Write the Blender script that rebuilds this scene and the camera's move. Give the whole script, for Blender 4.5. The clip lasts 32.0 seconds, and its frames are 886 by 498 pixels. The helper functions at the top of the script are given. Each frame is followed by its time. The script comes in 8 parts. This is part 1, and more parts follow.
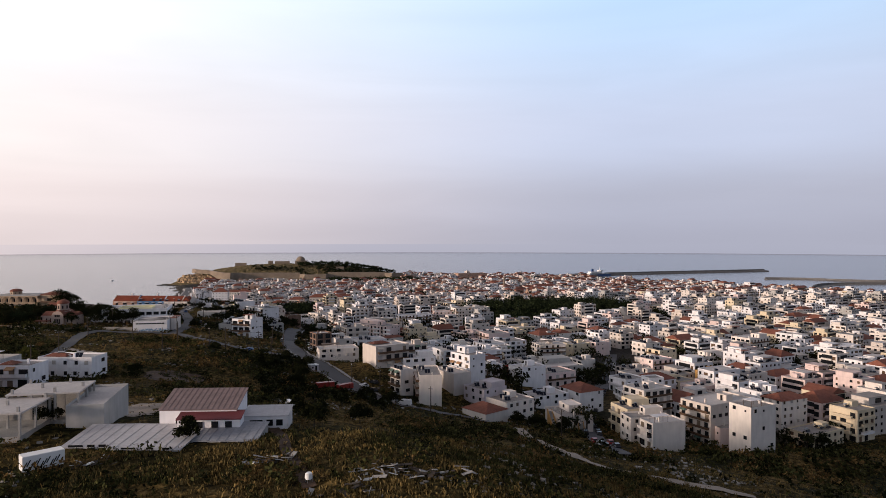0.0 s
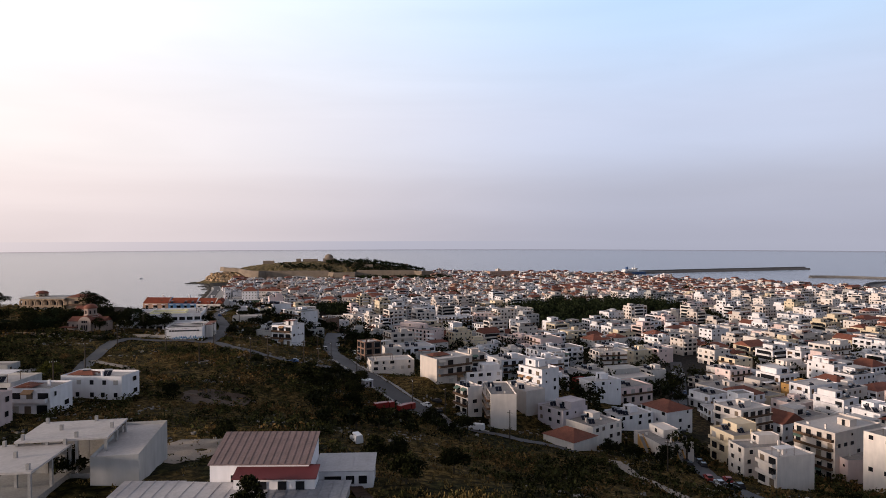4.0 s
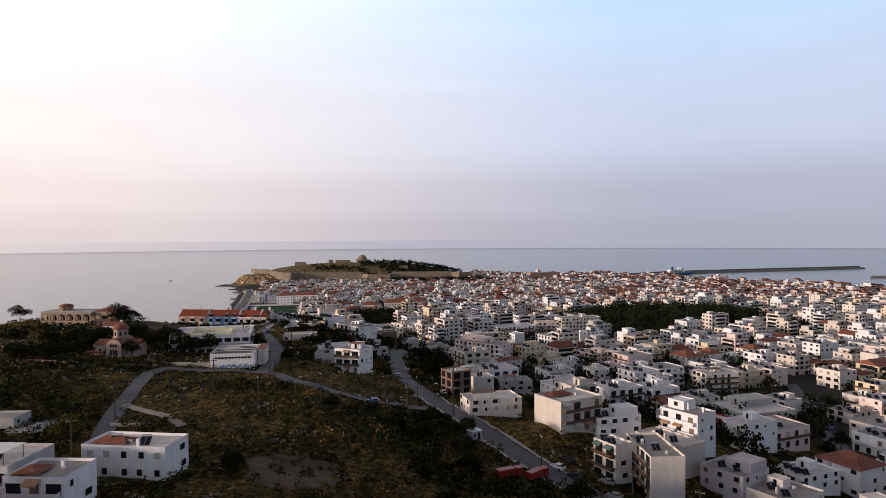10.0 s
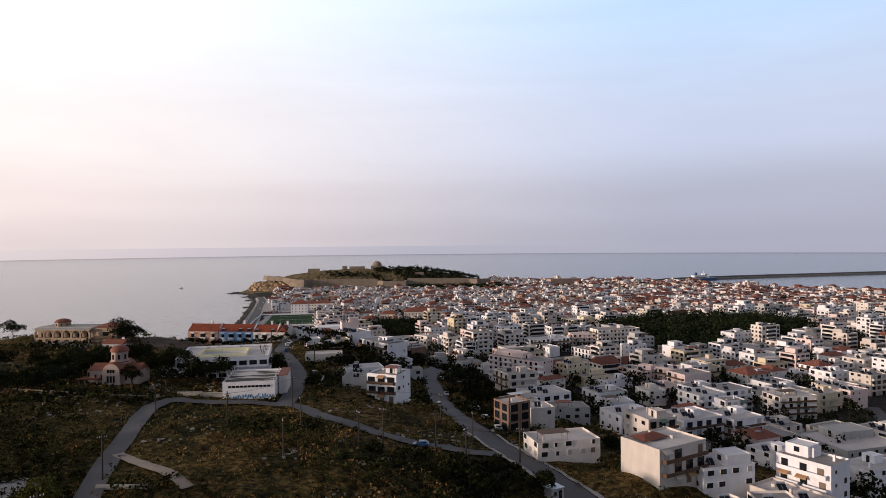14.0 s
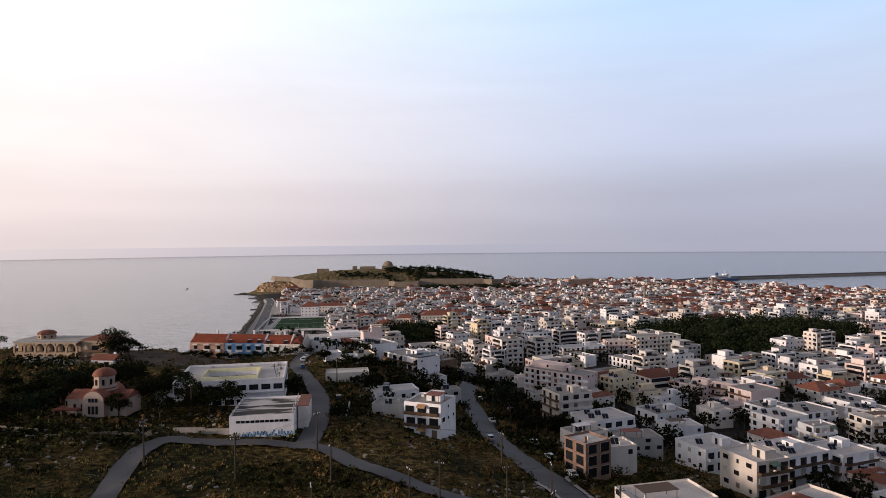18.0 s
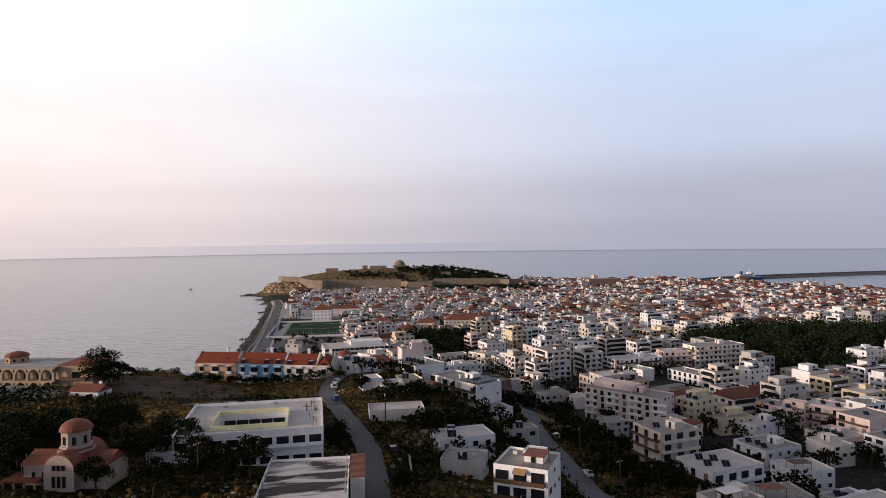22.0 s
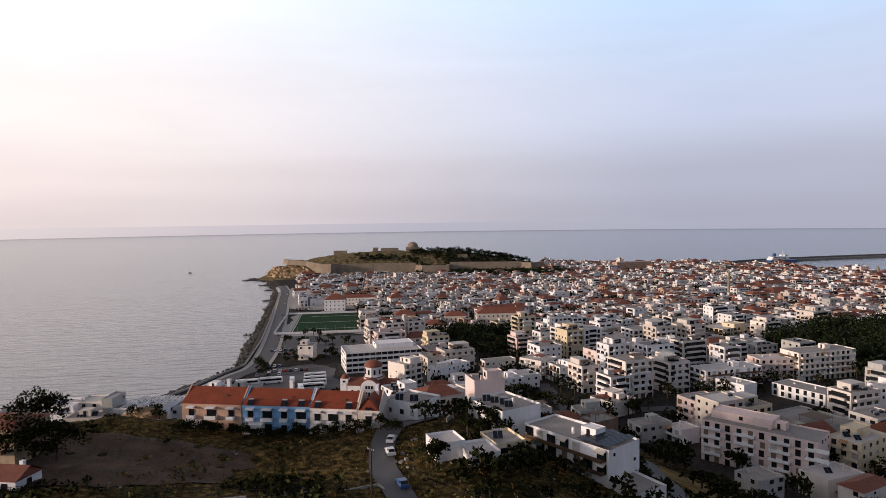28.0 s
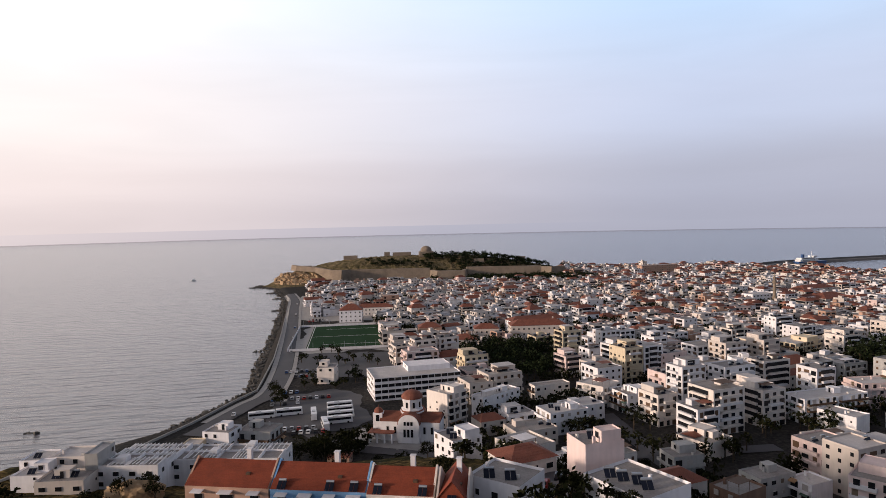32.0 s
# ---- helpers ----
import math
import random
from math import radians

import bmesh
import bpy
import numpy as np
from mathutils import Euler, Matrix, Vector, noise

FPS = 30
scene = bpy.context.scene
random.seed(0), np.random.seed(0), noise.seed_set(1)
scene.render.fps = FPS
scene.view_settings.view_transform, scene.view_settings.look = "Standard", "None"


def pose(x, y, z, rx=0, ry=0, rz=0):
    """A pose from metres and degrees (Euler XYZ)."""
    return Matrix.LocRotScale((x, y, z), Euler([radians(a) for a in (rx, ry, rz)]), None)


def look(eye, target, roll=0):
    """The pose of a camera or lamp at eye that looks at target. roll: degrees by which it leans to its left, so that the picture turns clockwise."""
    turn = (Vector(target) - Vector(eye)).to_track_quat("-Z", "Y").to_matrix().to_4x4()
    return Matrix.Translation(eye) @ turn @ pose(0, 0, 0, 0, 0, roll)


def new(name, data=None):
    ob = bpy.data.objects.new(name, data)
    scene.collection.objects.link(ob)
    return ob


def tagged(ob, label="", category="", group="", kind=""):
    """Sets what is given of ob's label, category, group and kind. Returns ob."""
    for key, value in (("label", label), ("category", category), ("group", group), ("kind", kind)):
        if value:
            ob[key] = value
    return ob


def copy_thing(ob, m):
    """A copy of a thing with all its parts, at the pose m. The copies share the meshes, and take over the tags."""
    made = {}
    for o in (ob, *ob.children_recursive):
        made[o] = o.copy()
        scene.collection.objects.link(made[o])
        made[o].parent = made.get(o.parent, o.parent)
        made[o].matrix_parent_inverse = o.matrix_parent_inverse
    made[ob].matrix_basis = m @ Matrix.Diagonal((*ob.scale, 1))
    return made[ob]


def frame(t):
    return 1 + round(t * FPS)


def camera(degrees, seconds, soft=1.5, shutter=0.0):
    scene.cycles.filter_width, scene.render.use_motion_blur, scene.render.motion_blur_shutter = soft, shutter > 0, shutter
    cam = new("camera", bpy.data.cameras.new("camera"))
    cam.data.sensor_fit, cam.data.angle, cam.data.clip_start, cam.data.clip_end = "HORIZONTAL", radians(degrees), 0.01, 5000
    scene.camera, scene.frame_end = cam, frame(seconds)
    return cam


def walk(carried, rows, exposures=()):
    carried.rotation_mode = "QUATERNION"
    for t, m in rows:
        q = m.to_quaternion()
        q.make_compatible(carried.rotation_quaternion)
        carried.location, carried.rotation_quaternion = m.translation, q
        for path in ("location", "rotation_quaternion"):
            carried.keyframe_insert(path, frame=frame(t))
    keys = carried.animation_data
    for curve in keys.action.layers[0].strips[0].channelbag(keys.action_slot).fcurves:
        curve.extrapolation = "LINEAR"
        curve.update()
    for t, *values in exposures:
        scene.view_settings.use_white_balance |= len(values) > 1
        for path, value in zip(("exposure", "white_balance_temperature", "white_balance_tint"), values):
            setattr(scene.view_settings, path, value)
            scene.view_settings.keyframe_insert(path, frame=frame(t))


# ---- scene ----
cam = camera(69.4, 32.0, 0.6)
PATH = [
    (0, (5.28, 23.54, 83.27), (34.29, 119.23, 82.08), 0.01),
    (0.5, (5.23, 27.52, 83.37), (33.64, 123.39, 82.04), -0.02),
    (1, (4.91, 31.57, 83.45), (32.57, 127.65, 82.11), -0.02),
    (2, (3.48, 39.86, 83.58), (30.08, 136.26, 82.21), -0.04),
    (3, (1.09, 48.65, 83.70), (26.94, 145.24, 82.31), -0.06),
    (3.5, (-0.51, 53.32, 83.86), (25.25, 149.94, 82.33), -0.08),
    (5.5, (-7.85, 73.25, 85.21), (17.35, 170.01, 83.10), -0.08),
    (6, (-9.45, 78.14, 85.38), (15.59, 174.93, 83.15), -0.10),
    (7, (-11.99, 87.92, 85.73), (12.31, 184.89, 83.53), -0.18),
    (8, (-14.09, 97.78, 86.14), (9.21, 195.00, 84.09), -0.28),
    (9, (-15.80, 107.48, 86.54), (6.77, 204.87, 84.60), -0.34),
    (10, (-17.11, 116.70, 86.81), (5.10, 214.18, 84.91), -0.35),
    (11, (-18.61, 125.54, 87.08), (3.34, 223.08, 85.31), -0.37),
    (12, (-20.39, 134.43, 87.27), (1.23, 232.05, 85.75), -0.45),
    (13, (-21.43, 144.26, 87.33), (-0.21, 241.97, 86.10), -0.51),
    (14, (-22.23, 154.19, 87.26), (-1.54, 252.02, 86.20), -0.53),
    (14.5, (-22.71, 159.09, 87.26), (-2.13, 256.95, 86.29), -0.52),
    (16.5, (-25.06, 178.31, 87.45), (-5.01, 276.26, 86.41), -0.52),
    (17, (-25.70, 183.38, 87.51), (-5.66, 281.34, 86.42), -0.54),
    (18, (-27.12, 194.37, 87.61), (-7.37, 292.39, 86.42), -0.57),
    (19, (-29.03, 206.51, 87.68), (-9.59, 304.60, 86.38), -0.62),
    (20, (-31.13, 219.56, 87.76), (-12.01, 317.71, 86.45), -0.66),
    (21, (-33.62, 233.27, 87.86), (-14.71, 331.47, 86.45), -0.67),
    (22, (-37.00, 247.39, 88.15), (-17.69, 345.50, 86.64), -0.72),
    (23, (-40.22, 261.26, 88.52), (-20.31, 359.25, 86.75), -0.77),
    (24, (-42.35, 274.81, 88.93), (-22.39, 372.77, 86.75), -0.75),
    (25, (-43.47, 287.84, 89.15), (-24.03, 385.88, 86.25), -0.67),
    (25.5, (-43.99, 294.12, 89.24), (-24.83, 392.19, 85.37), -0.66),
    (27.5, (-45.74, 318.47, 90.20), (-26.70, 416.52, 85.44), -0.71),
    (28, (-46.48, 324.81, 90.43), (-27.47, 422.87, 85.68), -0.74),
    (29, (-48.56, 337.32, 90.75), (-29.37, 435.35, 85.91), -0.81),
    (30, (-51.03, 349.82, 90.94), (-31.77, 447.82, 86.09), -0.90),
    (31, (-53.54, 362.60, 91.10), (-34.48, 460.65, 86.33), -1.05),
    (32, (-56.14, 375.67, 91.24), (-37.56, 473.83, 86.86), -1.25),
]
walk(cam, [(t, look(eye, target, roll)) for t, eye, target, roll in PATH])

# ---- world, sun, exposure ----
SUN_AZ = radians(-97)         # from +y towards -x: the low sun stands to the west
GLOW_AZ = radians(-62)         # the haze is brightest over the open sea
SUN_EL = radians(9)
scene.view_settings.exposure = 0.0


def make_world():
    w = bpy.data.worlds.new("sky")
    scene.world = w
    w.use_nodes = True
    nt = w.node_tree
    nt.nodes.clear()
    N, L = nt.nodes.new, nt.links.new
    out = N("ShaderNodeOutputWorld")
    sky = N("ShaderNodeTexSky")
    sky.sky_type = "NISHITA"
    sky.sun_disc = False
    sky.sun_elevation, sky.sun_rotation = SUN_EL, SUN_AZ
    sky.dust_density, sky.air_density = 4.0, 1.5
    b1 = N("ShaderNodeBackground")
    b1.inputs[1].default_value = 0.1
    L(sky.outputs[0], b1.inputs[0])
    tc = N("ShaderNodeTexCoord")
    sep = N("ShaderNodeSeparateXYZ")
    L(tc.outputs["Generated"], sep.inputs[0])

    def ramp(stops):
        r = N("ShaderNodeValToRGB")
        r.color_ramp.interpolation = "EASE"
        el = r.color_ramp.elements
        while len(el) < len(stops):
            el.new(0.5)
        for e, (p, c) in zip(el, stops):
            e.position, e.color = p, (*c, 1)
        L(sep.outputs[2], r.inputs[0])
        return r
    east = ramp([(0.0, (0.46, 0.47, 0.58)), (0.06, (0.51, 0.53, 0.66)), (0.16, (0.64, 0.71, 0.92)), (0.36, (0.60, 0.82, 1.12)), (0.60, (0.22, 0.195, 0.225))])
    west = ramp([(0.0, (0.90, 0.77, 0.76)), (0.06, (1.02, 0.88, 0.86)), (0.14, (1.14, 1.03, 1.0)), (0.36, (1.25, 1.25, 1.28)), (0.64, (0.31, 0.265, 0.275))])
    d = N("ShaderNodeVectorMath")
    d.operation = "DOT_PRODUCT"
    d.inputs[1].default_value = (math.sin(GLOW_AZ), math.cos(GLOW_AZ), 0.12)
    L(tc.outputs["Generated"], d.inputs[0])
    mr = N("ShaderNodeMapRange")
    mr.interpolation_type = "SMOOTHSTEP"
    mr.inputs[1].default_value, mr.inputs[2].default_value = -0.1, 0.92
    L(d.outputs["Value"], mr.inputs[0])
    mix = N("ShaderNodeMix")
    mix.data_type = "RGBA"
    L(mr.outputs[0], mix.inputs[0])
    L(east.outputs[0], mix.inputs[6])
    L(west.outputs[0], mix.inputs[7])
    # faint streaks of high haze, and the sky dimming away from the sun
    mp, streak = N("ShaderNodeMapping"), N("ShaderNodeTexNoise")
    mp.inputs["Scale"].default_value = (2.2, 2.2, 17.0)
    streak.inputs["Scale"].default_value, streak.inputs["Detail"].default_value, streak.inputs["Distortion"].default_value = 1.0, 5, 0.6
    L(tc.outputs["Generated"], mp.inputs[0])
    L(mp.outputs[0], streak.inputs["Vector"])
    sr = N("ShaderNodeMapRange")
    sr.inputs[1].default_value, sr.inputs[2].default_value = 0.3, 0.7
    sr.inputs[3].default_value, sr.inputs[4].default_value = 0.965, 1.035
    L(streak.outputs[0], sr.inputs[0])
    away = N("ShaderNodeVectorMath")
    away.operation = "DOT_PRODUCT"
    away.inputs[1].default_value = (0.55, -0.83, 0.0)
    L(tc.outputs["Generated"], away.inputs[0])
    dim = N("ShaderNodeMapRange")
    dim.interpolation_type = "SMOOTHSTEP"
    dim.inputs[1].default_value, dim.inputs[2].default_value = -0.25, 1.0
    dim.inputs[3].default_value, dim.inputs[4].default_value = 1.0, 0.5
    L(away.outputs["Value"], dim.inputs[0])
    both = N("ShaderNodeMath")
    both.operation = "MULTIPLY"
    L(sr.outputs[0], both.inputs[0])
    L(dim.outputs[0], both.inputs[1])
    toned = N("ShaderNodeVectorMath")
    toned.operation = "SCALE"
    L(mix.outputs[2], toned.inputs[0])
    L(both.outputs[0], toned.inputs["Scale"])
    b2 = N("ShaderNodeBackground")
    L(toned.outputs[0], b2.inputs[0])
    ms = N("ShaderNodeMixShader")
    ms.inputs[0].default_value = 0.93
    L(b1.outputs[0], ms.inputs[1])
    L(b2.outputs[0], ms.inputs[2])
    L(ms.outputs[0], out.inputs[0])


make_world()
sun = new("sun", bpy.data.lights.new("sun", "SUN"))
sun.data.energy, sun.data.angle, sun.data.color = 3.3, radians(5), (1.0, 0.79, 0.64)
sun.matrix_world = look((0, 0, 0), (-math.sin(SUN_AZ) * math.cos(SUN_EL), -math.cos(SUN_AZ) * math.cos(SUN_EL), -math.sin(SUN_EL)))


# ---- the lie of the land ----
def lerp(v, xs, ys):
    return np.interp(v, xs, ys)


def smooth01(a, b, v):
    t = np.clip((v - a) / (b - a), 0, 1)
    return t * t * (3 - 2 * t)


def shore_west(y):
    """x of the western shore at y."""
    return lerp(y, [0, 300, 400, 500, 560, 640, 669, 732, 1022, 1180, 1300, 1345, 1420, 1500], [-330, -245, -212, -186, -176, -160, -128, -97, -97, -103, -120, -152, -114, 76])


def shore_north(x):
    """y of the northern shore at x."""
    return lerp(x, [-170, -60, 120, 300, 480, 620, 680, 712, 787, 870, 930, 2500], [1360, 1450, 1490, 1440, 1410, 1360, 1250, 1130, 985, 815, 640, 200])


def ground(x, y):
    """Height of the land over the sea."""
    x, y = np.asarray(x, float), np.asarray(y, float)
    edge = lerp(y, [60, 150, 200, 257, 300, 335, 390, 450, 470, 500, 530, 575, 610], [150, 118, 80, 50, 72, 66, 38, 34, 31, 28, 5, -60, -160])
    wide = lerp(y, [100, 250, 300, 335, 390, 450, 500, 540, 600], [78, 76, 84, 80, 62, 42, 38, 44, 40])
    s = (edge - x) / wide
    z = lerp(s, [-3.5, -1.7, -1, 0, 1, 2, 4], [3.5, 5.0, 10, 25, 39, 43, 45])
    z = z + 6 * np.exp(-((y - 130) / 62) ** 2) * smooth01(0.3, 1.3, s)
    drop = lerp(y - np.where(x > -60, 0.15, -0.25) * (x + 60), [466, 474, 488, 520, 556, 612], [46, 40.5, 37.2, 31, 22, 3.6])
    drop = drop - 5 * smooth01(525, 558, y) * smooth01(612, 582, y) * smooth01(-62, -74, x)
    z = np.minimum(z, drop)
    z = z + 4.0 * np.exp(-((x + 97) / 17) ** 2 - ((y - 499) / 9) ** 2)
    z = z - 4.6 * np.exp(-((x + 58) / 30) ** 2 - ((y - 461) / 21) ** 2)
    z = z + 4.5 * np.exp(-((x - 60) / 14) ** 2 - ((y - 292) / 14) ** 2) + 4.5 * np.exp(-((x - 97) / 14) ** 2 - ((y - 284) / 13) ** 2)
    z = z + 5 * np.exp(-((x - 185) / 42) ** 2 - ((y - 190) / 13) ** 2)
    fort = 32 * np.exp(-(np.abs((x - 95) / 205) ** 3.2)) * np.exp(-(np.abs((y - 1412) / 84) ** 3.2))
    z = z + fort * smooth01(1300, 1330, y + 0.17 * (x - 97))
    w, n = shore_west(y), shore_north(x)
    bank = np.where(y < 560, 34.0, np.where(y > 1290, 26.0, 7.0))
    z = np.where(x < w + bank, z * smooth01(0, 1, (x - w) / bank) - 3 * smooth01(0, -1, (x - w) / 25), z)
    z = np.where(y > n - 12, z * smooth01(n + 2, n - 12, y) - 3 * smooth01(n - 2, n + 25, y), z)
    return z


def rough(x, y):
    """Hummocks of the hillside."""
    a = np.sin(0.31 * x + 1.7 * np.sin(0.11 * y)) * np.sin(0.27 * y + 1.3 * np.sin(0.13 * x + 1))
    b = np.sin(0.83 * x + 0.5 * y + 2 * np.sin(0.2 * y)) * np.sin(0.71 * y - 0.4 * x + 1.5 * np.sin(0.23 * x))
    return 0.26 * a + 0.16 * b


def relief(x, y):
    z = ground(x, y)
    return z + smooth01(9, 16, z) * rough(np.asarray(x, float), np.asarray(y, float)) * np.where(np.asarray(y) > 1290, 4.0, 1.0)


def gz(x, y):
    return float(relief(x, y))


# centre lines and widths of the roads
ROADS = {
    "road_slope": (7.5, [(84, 230), (59, 247), (53, 251), (46.5, 263.5), (39, 279), (34.5, 294), (31, 308), (28, 321), (26, 334), (24.5, 355), (24.6, 376), (27, 400), (29, 420), (33, 450), (42, 480), (52, 520), (60, 570), (66, 640)]),
    "road_hill": (4.6, [(-59, 262), (-62.6, 285), (-64.3, 302), (-65.2, 320), (-66, 342), (-62.5, 354), (-50, 352.5), (-36, 350), (-25, 345), (-18.5, 334.5), (-10, 326), (-1.5, 318), (9.6, 314), (19, 311), (30, 311)]),
    "road_school": (5.6, [(-29.5, 350), (-26.5, 371), (-26, 398), (-28, 412), (-31, 428), (-33, 440), (-34.5, 455), (-33, 469), (-29, 479), (-20, 486), (-15.5, 494), (-9, 508), (2, 545), (12, 585), (24, 602)]),
    "road_street": (7.0, [(108, 183), (112, 195), (118, 215), (130, 241), (140, 261), (152, 278), (166, 297), (188, 328), (212, 362), (250, 420)]),
    "road_coast": (9.0, [(-112, 655), (-104, 672), (-93, 697), (-84, 716), (-81, 760), (-81, 831), (-83, 934), (-86, 1047), (-88, 1123), (-97, 1200)]),
    "road_parking": (7.0, [(-84, 716), (-60, 640), (-25, 612), (12, 600), (60, 590), (110, 585)]),
}
TRACKS = {
    "track_branch": (2.6, [(-63.6, 306), (-55.5, 297.5), (-50, 292), (-45.5, 285)]),
    "track_dirt": (3.6, [(92, 222), (88.6, 210), (86, 190), (84.7, 170), (84.5, 155), (94, 148), (112, 138)]),
    "track_yard": (2.2, [(8, 172), (11, 150), (11.5, 142), (12.6, 133), (14, 122)]),
}


def line_points(pts, step=2.0):
    """Evenly spaced points along a smooth line through pts."""
    p = np.array(pts, float)
    q = []
    for i in range(len(p) - 1):
        a, b, c, d = p[max(i - 1, 0)], p[i], p[i + 1], p[min(i + 2, len(p) - 1)]
        n = max(2, int(np.hypot(*(c - b)) / step))
        for t in np.arange(n) / n:
            q.append(0.5 * (2 * b + (c - a) * t + (2 * a - 5 * b + 4 * c - d) * t * t + (3 * b - a - 3 * c + d) * t ** 3))
    q.append(p[-1])
    return np.array(q)


ROAD_LINES = [(w, line_points(p, 4.0)) for w, p in (*ROADS.values(), *TRACKS.values())]

ROAD_PTS = np.concatenate([np.column_stack([q, np.full(len(q), w)]) for w, q in ROAD_LINES])


def road_gap(x, y):
    """Distance from the edge of the nearest road; under 0 on a road."""
    x, y = np.asarray(x, float), np.asarray(y, float)
    if x.size < 50:
        return np.min(np.hypot(x[..., None] - ROAD_PTS[:, 0], y[..., None] - ROAD_PTS[:, 1]) - ROAD_PTS[:, 2] / 2, axis=-1)
    best = np.full(x.shape, 1e9)
    for px, py, w in ROAD_PTS:
        best = np.minimum(best, np.hypot(x - px, y - py) - w / 2)
    return best


# ---- materials ----
def mat(name, color, rough=0.8, metal=0.0, vary=0.12, scale=0.5, fine=8.0, bump=0.2, island=0.0, spec=0.4):
    m = bpy.data.materials.new(name)
    m.use_nodes = True
    nt = m.node_tree
    b = nt.nodes["Principled BSDF"]
    N, L = nt.nodes.new, nt.links.new
    b.inputs["Roughness"].default_value, b.inputs["Metallic"].default_value = rough, metal
    b.inputs["Specular IOR Level"].default_value = spec
    geo = N("ShaderNodeNewGeometry")
    n1, n2 = N("ShaderNodeTexNoise"), N("ShaderNodeTexNoise")
    n1.inputs["Scale"].default_value, n2.inputs["Scale"].default_value = scale, fine
    n1.inputs["Detail"].default_value = n2.inputs["Detail"].default_value = 5
    L(geo.outputs["Position"], n1.inputs["Vector"])
    L(geo.outputs["Position"], n2.inputs["Vector"])
    add = N("ShaderNodeMath")
    L(n1.outputs[0], add.inputs[0])
    L(n2.outputs[0], add.inputs[1])
    mr = N("ShaderNodeMapRange")
    mr.inputs[1].default_value, mr.inputs[2].default_value = 0.6, 1.4
    mr.inputs[3].default_value, mr.inputs[4].default_value = 1 - vary, 1 + vary
    L(add.outputs[0], mr.inputs[0])
    val = mr.outputs[0]
    oi = N("ShaderNodeObjectInfo")
    if island:
        mr2 = N("ShaderNodeMapRange")
        mr2.inputs[3].default_value, mr2.inputs[4].default_value = 1 - island, 1 + island
        L(geo.outputs["Random Per Island"], mr2.inputs[0])
        mul = N("ShaderNodeMath")
        mul.operation = "MULTIPLY"
        L(val, mul.inputs[0])
        L(mr2.outputs[0], mul.inputs[1])
        val = mul.outputs[0]
    vm = N("ShaderNodeVectorMath")
    vm.operation = "SCALE"
    vm.inputs[0].default_value = color
    L(val, vm.inputs["Scale"])
    L(vm.outputs[0], b.inputs["Base Color"])
    if bump:
        bp = N("ShaderNodeBump")
        bp.inputs["Strength"].default_value, bp.inputs["Distance"].default_value = bump, 0.05
        L(n2.outputs[0], bp.inputs["Height"])
        L(bp.outputs[0], b.inputs["Normal"])
    return m



